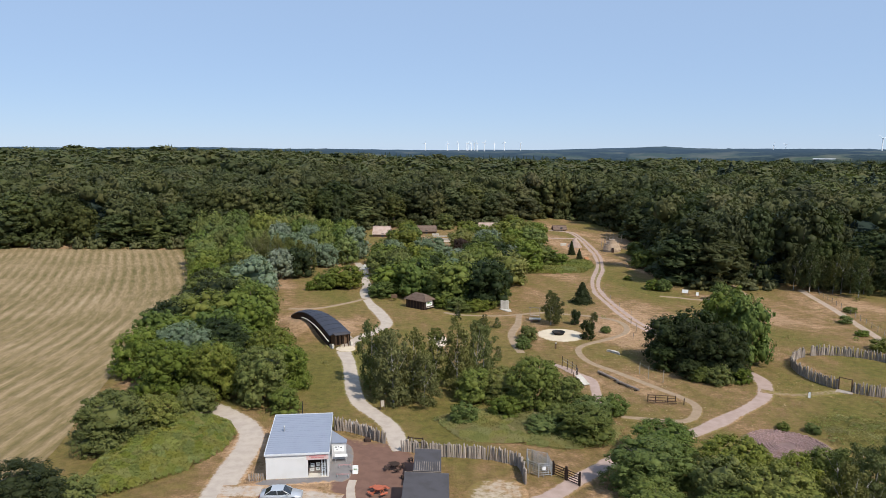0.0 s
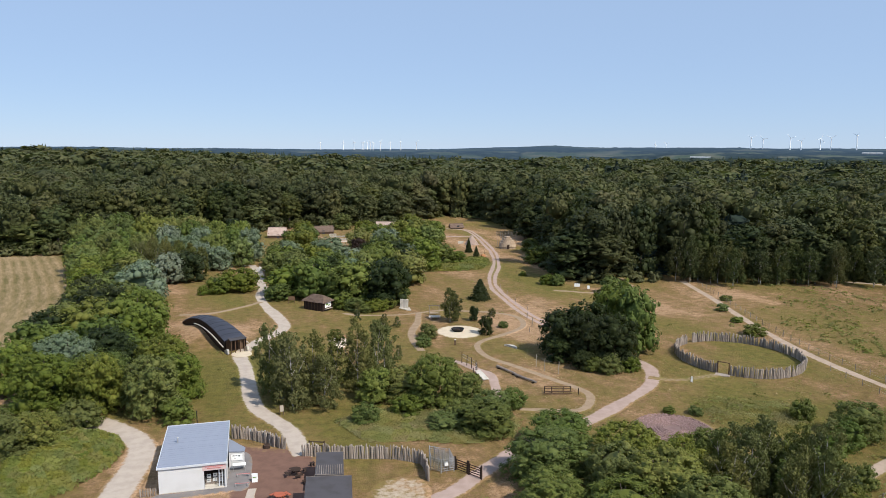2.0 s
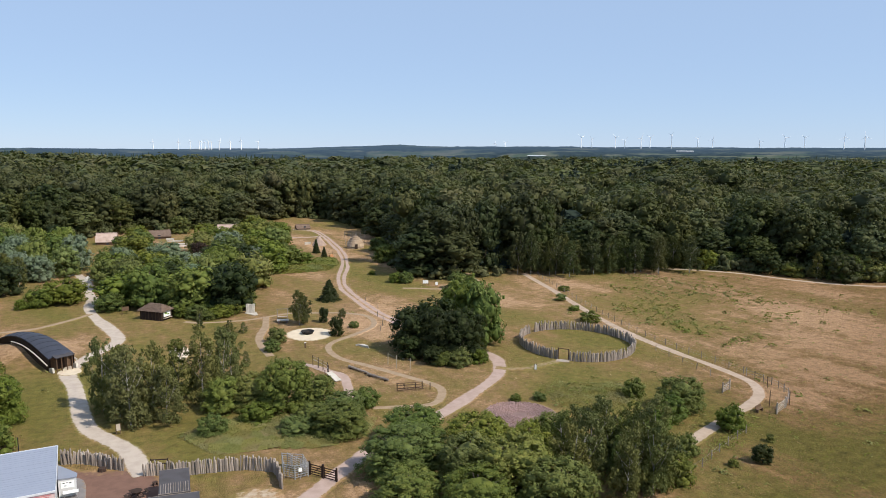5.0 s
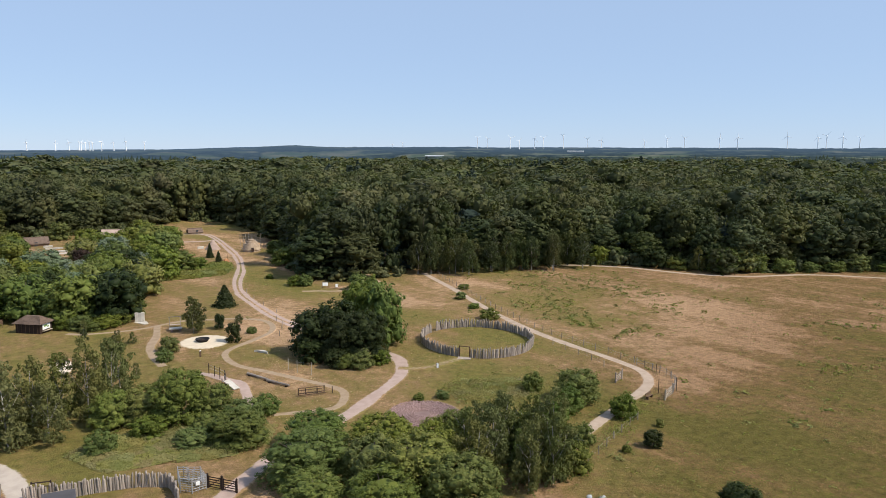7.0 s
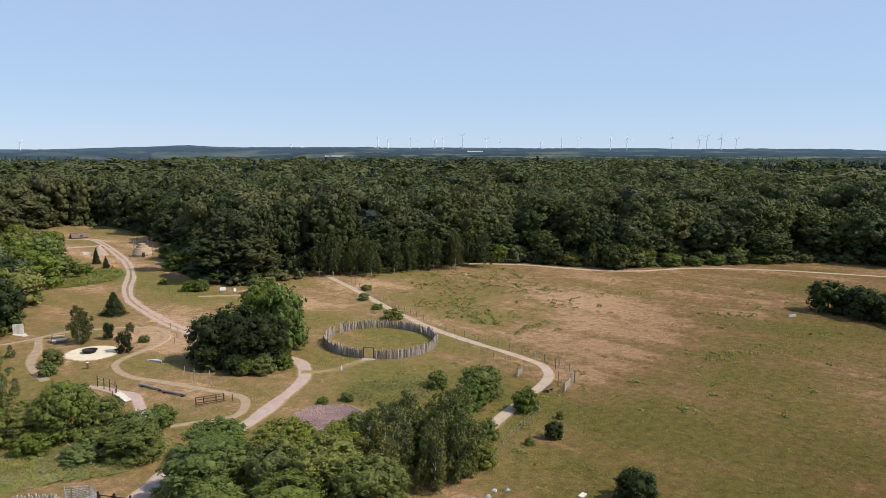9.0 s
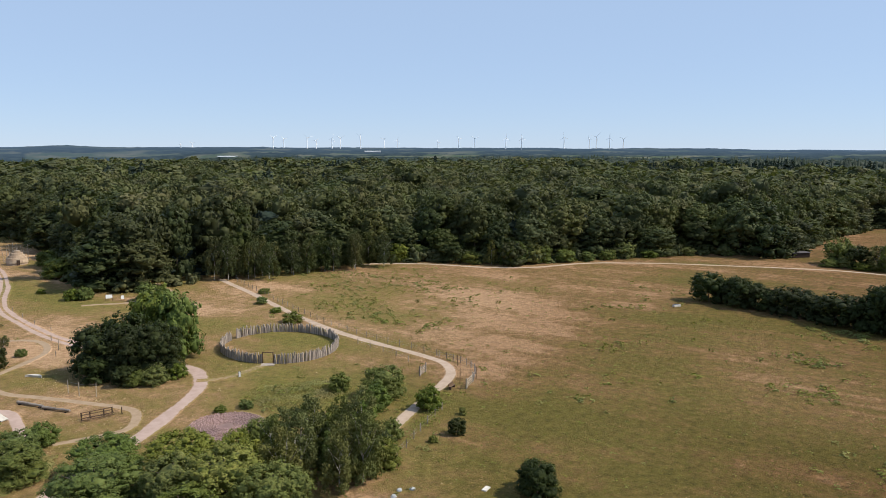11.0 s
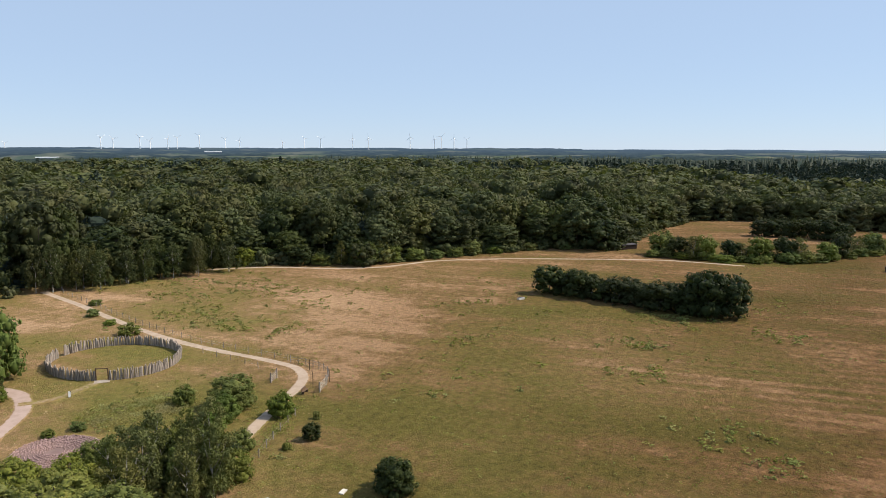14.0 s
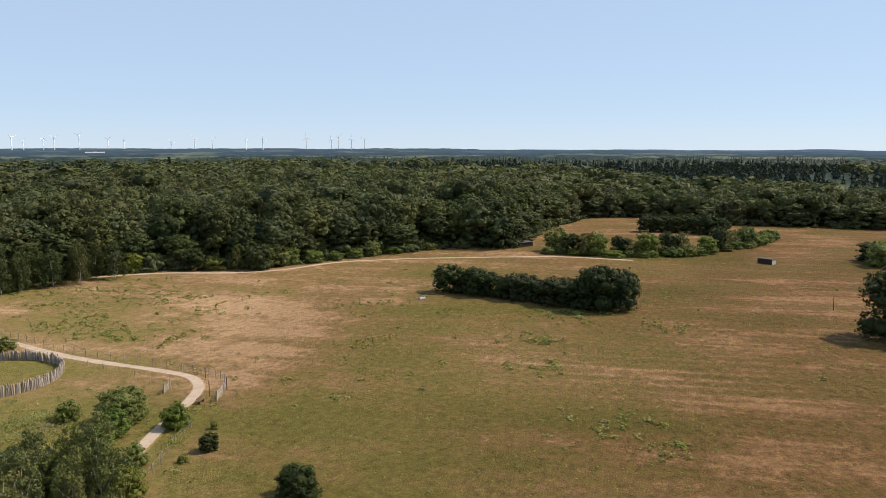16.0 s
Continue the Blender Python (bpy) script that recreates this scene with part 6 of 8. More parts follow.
    part("plinth", prism([(-0.02, -0.02), (W + 0.02, -0.02), (W + 0.02, D + 0.02), (-0.02, D + 0.02)], -0.3, 0.12), M_STONE, k)
    return k


kiosk()


def annex():
    a = thing("annex", -12.95, 83.0, gzf(-12.5, 84), 0, "small white wedge-shaped booth with a pale blue roof against the kiosk", "booth")
    plan = [(-0.44, -0.1), (1.28, 0.0), (1.24, 0.75), (-0.80, 3.0)]
    part("wall", prism(plan, -0.2, 2.06), M_WHITE, a)
    b = bmesh.new()
    rim = [(-0.46, -0.22), (1.40, -0.10), (1.36, 0.80), (-0.82, 3.1)]
    vs = [b.verts.new((x, y, z)) for dz in (0.0, 0.1) for (x, y), z in zip(rim, (2.12, 2.08, 2.09, 2.34))]
    for f in ((3, 2, 1, 0), (4, 5, 6, 7), (0, 1, 5, 4), (1, 2, 6, 5), (2, 3, 7, 6), (3, 0, 4, 7)):
        b.faces.new([vs[q] for q in f])
    for v in vs[4:]:
        v.co.z += 0.1
    part("roof", b, M_ROOFBLUE, a, "pale blue-grey lean-to roof")
    part("serving_hatch", box(1.3, 0.06, 0.7, (0.45, -0.09, 1.4), (0, 0, 3.3)), M_SIGN, a, "white hatch with small notices")
    for i, (x, z) in enumerate(((0.1, 1.62), (0.42, 1.66), (0.75, 1.6), (0.25, 1.3))):
        part("notice", box(0.2, 0.03, 0.12, (x, -0.135, z), (0, 0, 3.3)), (M_INK, M_STEEL)[i % 2], a)
    return a


annex()
tb = thing("side_table", -12.15, 82.35, gzf(-12.15, 82.35), 6.6, "white topped folding table at the booth", "table")
part("tabletop", box(1.5, 0.7, 0.06, (0, 0, 0.78), bevel=0.01), M_SIGN, tb)
for sx in (-0.65, 0.65):
    for sy in (-0.28, 0.28):
        part("leg", rod((sx, sy, 0), (sx, sy, 0.76), 0.025), M_STEEL, tb)
bd = thing("sandwich_board", -10.05, 79.3, gzf(-10, 79.3), 4, "white folding advertising board on the yard", "sign")
for s_ in (-1, 1):
    pn = part("panel", box(0.66, 0.04, 1.0, (0, s_ * 0.19, 0.48), (s_ * 21, 0, 0), bevel=0.01), M_SIGN, bd)
part("print_bar", box(0.4, 0.012, 0.1, (0, -0.225, 0.58), (-21, 0, 0)), M_GREENSIGN, bd)
for n_, (x, y) in enumerate(((-11.5, 80.55), (-11.35, 78.15))):
    rb = thing("barrier_rail", x, y, gzf(x, y), 2, "low red rail on short feet across the paving", "rail", "red rails at the kiosk")
    part("bar", box(1.5, 0.05, 0.05, (0, 0, 0.4)), M_FADED, rb)
    for sx in (-0.65, 0.65):
        part("foot", box(0.05, 0.2, 0.4, (sx, 0, 0.2)), M_STEEL, rb)


# ---------------------------------------------------------------- sheds
def shed(x0, y0, x1, y1, h, label, ribbed):
    s = thing("shed", x0, y0, gzf((x0 + x1) / 2, (y0 + y1) / 2), 0, label, "shed", "dark sheds at the yard")
    W, D = x1 - x0, y1 - y0
    part("back_wall", box(W - 0.3, 0.12, h - 0.15, (W / 2, D - 0.25, (h - 0.15) / 2)), M_DARKWOOD, s)
    part("front_wall", box(W - 0.3, 0.12, h - 0.15, (W / 2, 0.25, (h - 0.15) / 2)), M_DARKWOOD, s)
    part("side_wall", box(0.12, D - 0.7, h - 0.2, (W - 0.25, D / 2, (h - 0.2) / 2)), M_DARKWOOD, s)
    n = int((D - 0.6) / 1.5)
    for i in range(n + 1):
        part("post", box(0.14, 0.14, h - 0.15, (0.3, 0.32 + i * (D - 0.64) / n, (h - 0.15) / 2)), M_BROWNWOOD, s)
    part("inner_wall", box(0.08, D - 0.7, h - 0.3, (W * 0.45, D / 2, (h - 0.3) / 2)), M_DARKWOOD, s)
    part("roof", box(W, D, 0.12, (W / 2, D / 2, h), (0, 2.0, 0), bevel=0.02), M_FELT, s)
    for yy in (0.03, D - 0.03):
        part("fascia", box(W + 0.06, 0.05, 0.2, (W / 2, yy, h - 0.02), (0, 2.0, 0)), M_GREYWOOD, s)
    if ribbed:
        for i in range(12):
            part("roof_rib", box(0.05, 2.2, 0.05, (0.2 + i * (W - 0.4) / 11, 1.25, h + 0.085), (0, 2.0, 0)), M_GREYWOOD, s)
    return s


shed(-3.1, 74.6, 0.0, 80.5, 2.45, "dark timber shed with a grey felt and batten roof", True)
shed(-4.0, 66.8, 0.85, 73.95, 2.6, "dark timber shed with a flat grey felt roof", False)


# ---------------------------------------------------------------- tables, car
def picnic(x, y, turn, mat, label):
    t = thing("picnic_table", x, y, gzf(x, y) + 0.02, turn, label, "picnic table", "picnic tables in the yard")
    poly = [(0.62 * math.cos(i * math.pi / 4 + 0.39), 0.62 * math.sin(i * math.pi / 4 + 0.39)) for i in range(8)]
    part("tabletop", prism(poly, 0.72, 0.77), mat, t)
    for i in range(4):
        a = i * math.pi / 2
        c, s = math.cos(a), math.sin(a)
        part("seat", box(0.32, 0.95, 0.05, (1.08 * c, 1.08 * s, 0.45), (0, 0, math.degrees(a))), mat, t)
        part("leg", rod((0.25 * c, 0.25 * s, 0.74), (0.75 * c, 0.75 * s, 0.0), 0.05, 0.05, 5), mat, t)
        part("bearer", box(1.0, 0.08, 0.09, (0.66 * c, 0.66 * s, 0.38), (0, 0, math.degrees(a))), mat, t)
    return t


picnic(-5.5, 80.2, 20, M_DARKWOOD, "round dark timber picnic table with four fixed seats")
picnic(-6.9, 74.2, 40, M_RED, "round orange-red picnic table with four fixed seats")
for x, y in ((-4.35, 77.8), (-3.7, 82.4)):
    ch = thing("stool", x, y, gzf(x, y), 25, "dark timber stool leaning at the shed", "stool", "stools by the sheds")
    part("seat", box(0.55, 0.4, 0.06, (0, 0, 0.45), bevel=0.01), M_DARKWOOD, ch)
    for sx in (-0.2, 0.2):
        part("leg", box(0.06, 0.36, 0.45, (sx, 0, 0.22)), M_DARKWOOD, ch)


def loft(sections, bm=None):
    """Skins a row of closed outlines with the same number of points."""
    b = bmesh.new()
    rows = [[b.verts.new(p) for p in s] for s in sections]
    n = len(rows[0])
    for r0, r1 in zip(rows, rows[1:]):
        for i in range(n):
            b.faces.new((r0[i], r0[(i + 1) % n], r1[(i + 1) % n], r1[i]))
    b.faces.new(rows[0][::-1])
    b.faces.new(rows[-1])
    return merge(b, bm)


def car(x, y, turn):
    c = thing("car", x, y, gzf(x, y) + 0.05, turn, "silver four-door saloon parked on the gravel strip", "car")

    def sec(px, w, z0, z1, tuck=0.08):
        return [(px, -w + tuck, z0), (px, -w, z0 + 0.18), (px, -w, z1 - 0.16), (px, -w + 0.10, z1), (px, w - 0.10, z1), (px, w, z1 - 0.16), (px, w, z0 + 0.18), (px, w - tuck, z0)]
    part("body", loft([sec(-2.22, 0.70, 0.36, 0.78), sec(-2.12, 0.82, 0.28, 0.92), sec(-1.5, 0.87, 0.22, 0.97), sec(-0.5, 0.88, 0.20, 0.95), sec(0.7, 0.88, 0.20, 0.93),
                       sec(1.5, 0.86, 0.22, 0.86), sec(2.05, 0.80, 0.28, 0.74), sec(2.22, 0.66, 0.36, 0.64)]), M_SILVER, c, smooth=True)

    def cab(px, w, z1):
        return [(px, -w, 0.90), (px, -w * 0.86, z1), (px, w * 0.86, z1), (px, w, 0.90)]
    part("glasshouse", loft([cab(-1.72, 0.80, 0.95), cab(-0.95, 0.81, 1.36), cab(0.25, 0.81, 1.38), cab(1.10, 0.80, 0.93)]), M_GLASS, c, "dark tinted windows")

    def rf(px, w, z):
        return [(px, -w, z - 0.06), (px, -w * 0.9, z), (px, w * 0.9, z), (px, w, z - 0.06)]
    part("roof", loft([rf(-1.02, 0.70, 1.39), rf(-0.4, 0.73, 1.43), rf(0.3, 0.70, 1.40)]), M_SILVER, c)
    for sy in (-1, 1):
        for px, tx in ((-1.70, -0.98), (1.08, 0.28)):
            part("pillar", rod((px, sy * 0.78, 0.92), (tx, sy * 0.69, 1.38), 0.035, 0.035, 5), M_SILVER, c)
        part("door_pillar", rod((-0.30, sy * 0.80, 0.92), (-0.35, sy * 0.71, 1.39), 0.03, 0.03, 5), M_SILVER, c)
        for px in (-0.85, 0.15):
            part("door_handle", box(0.18, 0.03, 0.03, (px, sy * 0.89, 0.80)), M_TRIM, c)
        part("mirror", box(0.16, 0.18, 0.13, (0.78, sy * 0.95, 0.97), bevel=0.03), M_SILVER, c)
        part("headlight", box(0.16, 0.34, 0.14, (2.10, sy * 0.56, 0.62), (0, 12, sy * -18), bevel=0.03), M_LAMPGLASS, c, "clear glass headlight")
        part("tail_light", box(0.10, 0.34, 0.16, (-2.17, sy * 0.58, 0.76), (0, 0, sy * 14), bevel=0.02), M_TAIL, c, "red glass tail light")
        for px in (-1.36, 1.36):
            w = part("wheel", rod((px, sy * 0.70, 0.31), (px, sy * 0.885, 0.31), 0.31, 0.31, 20), M_RUBBER, c, "black tyre")
            part("rim", rod((px, sy * 0.87, 0.31), (px, sy * 0.90, 0.31), 0.21, 0.19, 14), M_RIM, w, "grey alloy rim")
            part("wheel_arch", rod((px, sy * 0.80, 0.33), (px, sy * 0.8825, 0.33), 0.37, 0.37, 20), M_RUBBER, c)
    part("front_bumper", box(0.16, 1.5, 0.2, (2.15, 0, 0.42), bevel=0.05), M_SILVER, c)
    part("rear_bumper", box(0.16, 1.5, 0.2, (-2.15, 0, 0.45), bevel=0.05), M_SILVER, c)
    return c


car(-17.25, 72.7, 3)


# ---------------------------------------------------------------- stake fences
def stake_mesh(seed, h, w):
    rng = np.random.default_rng(seed)
    n = 6
    ang = np.arange(n) * 2 * math.pi / n + rng.uniform(0, 1)
    lean = rng.uniform(-0.05, 0.05, 2)
    rows = []
    for z, k in ((-0.3, 1.0), (h * 0.5, 0.97), (h * 0.9, 0.88)):
        rows.append(np.stack([w / 2 * k * np.cos(ang) + lean[0] * z, w / 2 * 0.8 * k * np.sin(ang) + lean[1] * z, np.full(n, z)], 1))
    tip = rng.uniform(-0.25, 0.25)
    top_ = np.stack([w / 2 * 0.5 * np.cos(ang) + lean[0] * h + tip * w, w / 2 * 0.4 * np.sin(ang) + lean[1] * h, h + rng.uniform(-0.06, 0.06, n)], 1)
    V = np.vstack(rows + [top_])
    i, j = np.meshgrid(np.arange(3), np.arange(n), indexing="ij")
    Q = np.stack([i * n + j, i * n + (j + 1) % n, (i + 1) * n + (j + 1) % n, (i + 1) * n + j], -1).reshape(-1, 4)
    T = np.array([[3 * n, 3 * n + k, 3 * n + k + 1] for k in range(1, n - 1)])
    me = make_mesh("stake", V, Q, T)
    me.materials.append(M_GREYWOOD)
    return me


STAKES = [stake_mesh(200 + i, h, w) for i, (h, w) in enumerate(((1.75, 0.24), (1.62, 0.30), (1.85, 0.22), (1.55, 0.27), (1.70, 0.33), (1.90, 0.26)))]
srng = np.random.default_rng(44)


def stakes_along(parent, pts, step, skip=(), tall=1.0, rough=0.3):
    """Upright stakes close together along a line; skip: stretches left open, in metres from its start."""
    c = spline(pts, 0.1)
    arc = np.concatenate([[0], np.cumsum(np.hypot(*np.diff(c, axis=0).T))])
    s = 0.0
    inv = parent.matrix_basis.inverted()
    while s < arc[-1]:
        if not any(a <= s <= b for a, b in skip):
            x, y = np.interp(s, arc, c[:, 0]), np.interp(s, arc, c[:, 1])
            st = new("stake", STAKES[int(srng.integers(len(STAKES)))])
            st.parent = parent
            st.matrix_basis = inv @ (pose(x + srng.normal(0, 0.04), y + srng.normal(0, 0.04), gzf(x, y), srng.normal(0, 12 * rough), srng.normal(0, 12 * rough), srng.uniform(0, 360)) @ Matrix.Diagonal((1.15, 1.15, tall * srng.uniform(1.1 - rough, 1.1), 1)))
        s += step * srng.uniform(0.85, 1.2)


RING_C, RING_R = (71.4, 117.1), (10.6, 11.6)
ring_pts = [(RING_C[0] + RING_R[0] * math.sin(a), RING_C[1] + RING_R[1] * math.cos(a)) for a in np.linspace(0, 2 * math.pi, 41)]
pr = thing("palisade", RING_C[0], RING_C[1], 0, 0, "round enclosure of weathered grey split stakes with a gateway", "palisade")
rc = spline(ring_pts, 0.1)
rarc = np.concatenate([[0], np.cumsum(np.hypot(*np.diff(rc, axis=0).T))])
GATE_S, BACK_S = rarc[-1] * 0.622, rarc[-1] * 0.944
stakes_along(pr, ring_pts, 0.238, ((GATE_S - 0.9, GATE_S + 0.9), (BACK_S - 0.7, BACK_S + 0.7)), 1.04)


def ring_at(s):
    return float(np.interp(s, rarc, rc[:, 0])) - RING_C[0], float(np.interp(s, rarc, rc[:, 1])) - RING_C[1]


ga, gb = ring_at(GATE_S - 0.95), ring_at(GATE_S + 0.95)
for p in (ga, gb):
    part("gate_post", rod((*p, -0.2), (*p, 2.15), 0.11, 0.10), M_BROWNWOOD, pr)
part("lintel", rod((*ga, 2.05), (*gb, 2.05), 0.07, 0.07), M_BROWNWOOD, pr)
gm = ((ga[0] + gb[0]) / 2, (ga[1] + gb[1]) / 2)
part("threshold", prism([(gm[0] * k + dx, gm[1] * k + dy) for k, dx, dy in ((1.0, -0.9, 0.7), (1.0, 0.9, -0.7), (1.10, 1.0, -0.9), (1.12, -1.0, 0.4))], 0.0, 0.1), M_GREYWOOD, pr, "trodden grey sill at the gateway")

pf = thing("stake_fence", -14.2, 92.0, 0, 0, "curved fence of weathered grey stakes behind the kiosk", "fence", "stake fences at the yard")
stakes_along(pf, [(-14.2, 92.0), (-12.6, 91.7), (-10.6, 90.5), (-8.9, 88.9), (-7.2, 87.6)], 0.21, tall=0.92, rough=0.14)
pf = thing("stake_fence", -4.9, 85.4, 0, 0, "long curved fence of weathered grey stakes along the yard", "fence", "stake fences at the yard")
stakes_along(pf, [(-4.9, 85.4), (-3.2, 85.0), (-0.1, 84.0), (3.4, 83.6), (6.2, 83.0), (8.1, 82.0), (9.3, 81.2), (9.55, 79.2), (9.6, 76.6)], 0.21, tall=0.92, rough=0.14)
gp = thing("gate_frame", -4.2, 86.2, gzf(-4.2, 86.2), -12, "dark timber gate standing open at the yard entrance", "gate")
for sx in (0, 1.9):
    part("post", box(0.14, 0.14, 1.7, (sx, 0, 0.8)), M_DARKWOOD, gp)
for z in (1.0, 1.5):
    part("rail", box(1.9, 0.07, 0.12, (0.95, 0, z)), M_DARKWOOD, gp)


# ---------------------------------------------------------------- cattle pen and field gate
def hurdle(ax, ay, bx, by, h=1.75):
    ll, tn = math.hypot(bx - ax, by - ay), math.degrees(math.atan2(by - ay, bx - ax))
    t = thing("hurdle", ax, ay, gzf(ax, ay), tn, "galvanised tubular steel livestock hurdle", "hurdle", "hurdles of the cattle pen")
    for x in (0.03, ll - 0.03):
        part("post", rod((x, 0, 0), (x, 0, h), 0.045), M_STEEL, t)
    for i in range(6):
        z = 0.25 + i * (h - 0.35) / 5
        part("rail", rod((0, 0, z), (ll, 0, z), 0.035), M_STEEL, t)
    for i in range(1, 4):
        part("upright", rod((ll * i / 4, 0, 0.2), (ll * i / 4, 0, h - 0.1), 0.028), M_STEEL, t)


for a, b in (((10.2, 79.4), (11.3, 78.4)), ((11.3, 78.4), (12.9, 78.7)), ((12.9, 78.7), (12.7, 81.2)), ((12.7, 81.2), (10.4, 82.4)), ((10.4, 82.4), (10.2, 79.4)), ((11.0, 82.2), (12.6, 79.2))):
    hurdle(*a, *b)
sg = thing("pen_sign", 11.9, 78.35, gzf(11.9, 78.3), 8, "small white notice on the cattle pen", "sign")
part("board", box(0.42, 0.03, 0.42, (0, -0.06, 1.15)), M_SIGN, sg)
part("stem", rod((0, 0, 0), (0, 0, 1.4), 0.025), M_STEEL, sg)


def field_gate(ax, ay, bx, by, mat, label, h=1.35, group="field gates"):
    ll, tn = math.hypot(bx - ax, by - ay), math.degrees(math.atan2(by - ay, bx - ax))
    t = thing("field_gate", ax, ay, gzf(ax, ay), tn, label, "gate", group)
    for x in (-0.08, ll + 0.08):
        part("gate_post", box(0.16, 0.16, h + 0.45, (x, 0, (h + 0.3) / 2)), mat, t)
    for x in (0.08, ll - 0.08):
        part("stile", box(0.09, 0.07, h, (x, 0, h / 2 + 0.1)), mat, t)
    for i in range(5):
        part("bar", box(ll - 0.1, 0.05, 0.09, (ll / 2, 0, 0.2 + i * (h - 0.2) / 4)), mat, t)
    part("brace", rod((0.1, 0.04, 0.2), (ll - 0.1, 0.04, h), 0.04, 0.04, 5), mat, t)
    return t


field_gate(13.15, 79.0, 14.3, 77.7, M_DARKWOOD, "dark timber field gate across the gravel track")
field_gate(14.45, 77.5, 15.6, 76.2, M_DARKWOOD, "dark timber field gate across the gravel track")
field_gate(78.4, 85.0, 80.6, 86.0, M_GREYWOOD, "weathered timber gate beside the meadow path")
field_gate(79.4, 75.2, 82.4, 76.7, M_PALEWOOD, "bleached timber gate at the meadow corner")


def rail_fence(pts, label, mat, step=2.6, h=1.15, rails=(0.55, 1.0), group="meadow fences", thin=0.035, cat="fence"):
    c = spline(pts, 0.4)
    arc = np.concatenate([[0], np.cumsum(np.hypot(*np.diff(c, axis=0).T))])
    n = max(1, int(arc[-1] / step))
    x0, y0 = pts[0]
    t = thing("fence", x0, y0, gzf(x0, y0), 0, label, cat, group)
    prev = None
    for i in range(n + 1):
        s = arc[-1] * i / n
        x, y = float(np.interp(s, arc, c[:, 0])), float(np.interp(s, arc, c[:, 1]))
        p = (x - x0, y - y0, gzf(x, y) - gzf(x0, y0))
        part("post", rod((p[0], p[1], p[2] - 0.2), (p[0] + srng.normal(0, 0.03), p[1] + srng.normal(0, 0.03), p[2] + h * srng.uniform(0.92, 1.1)), 0.07, 0.06, 6), mat, t)
        if prev:
            for z in rails:
                part("rail", rod((prev[0], prev[1], prev[2] + z), (p[0], p[1], p[2] + z), thin, thin, 4), mat if thin > 0.02 else M_STEEL, t)
        prev = p


rail_fence([(99.0, 184), (95.4, 165.4), (92.0, 149), (89.8, 136), (88.1, 123.3), (87.5, 113.8), (87.7, 105), (88.2, 98), (88.6, 91.5)], "thin post and wire fence along the sandy meadow path", M_GREYWOOD, 3.2, 1.2, (0.5, 0.95), thin=0.006)
rail_fence([(88.2, 90.5), (88.6, 85.5), (87.0, 80.5), (83.2, 77.2)], "short timber rail fence round the meadow corner", M_GREYWOOD, 1.7, 1.3)
rail_fence([(45.0, 63.6), (47.2, 63.9), (49.6, 63.2)], "bleached low timber rail fence under the birches", M_PALEWOOD, 2.0, 0.9, (0.5, 0.82), thin=0.06)
rail_fence([(52.5, 63.0), (57.5, 65.0), (63.5, 68.2), (70.0, 71.2)], "thin post and wire fence below the meadow path", M_GREYWOOD, 2.6, 1.15, (0.5, 0.95), thin=0.006)
rail_fence([(82.5, 92.5), (83.0, 98), (83.2, 108)], "thin post and wire fence beside the sandy path", M_GREYWOOD, 3.2, 1.1, (0.5, 0.9), thin=0.006)
rail_fence([(33.5, 116.9), (34.3, 114.3), (36.1, 112.4)], "slim posts with a wire before the thicket", M_PALEWOOD, 2.6, 2.1, (1.9,), thin=0.006)
rail_fence([(21.0, 120.6), (22.0, 117.6), (22.6, 114.6), (21.5, 112.2)], "row of dark climbing posts with ropes", M_DARKWOOD, 1.5, 1.9, (1.2, 1.7), group="play posts", thin=0.02)
rail_fence([(43.5, 160.0), (42.6, 171), (42.8, 186)], "sparse slim posts along the farm lane", M_GREYWOOD, 7.0, 1.0, (), group="lane posts")
rail_fence([(38.5, 140.0), (41.2, 147), (41.2, 152)], "sparse slim posts along the farm lane", M_GREYWOOD, 4.0, 1.1, (), group="lane posts")

bench = thing("bench", 77.8, 76.9, gzf(77.8, 76.9), 20, "brown timber bench beside the meadow path", "bench")
part("seat", box(1.7, 0.4, 0.08, (0, 0, 0.46), bevel=0.01), M_BROWNWOOD, bench)
part("backrest", box(1.7, 0.07, 0.35, (0, 0.22, 0.75), (-10, 0, 0)), M_BROWNWOOD, bench)
for sx in (-0.65, 0.65):
    part("leg", box(0.12, 0.4, 0.45, (sx, 0, 0.22)), M_BROWNWOOD, bench)
for x, y, hgt in ((80.8, 78.0, 2.4), (84.0, 77.4, 2.0), (86.9, 84.6, 1.9)):
    po = thing("marker_post", x, y, gzf(x, y), 10, "slim brown waymark post at the meadow corner", "post", "posts at the meadow corner")
    part("shaft", rod((0, 0, -0.2), (0, 0, hgt), 0.06, 0.05), M_BROWNWOOD, po)
    part("cap", rod((0, 0, hgt), (0, 0, hgt + 0.08), 0.07, 0.02), M_BROWNWOOD, po)


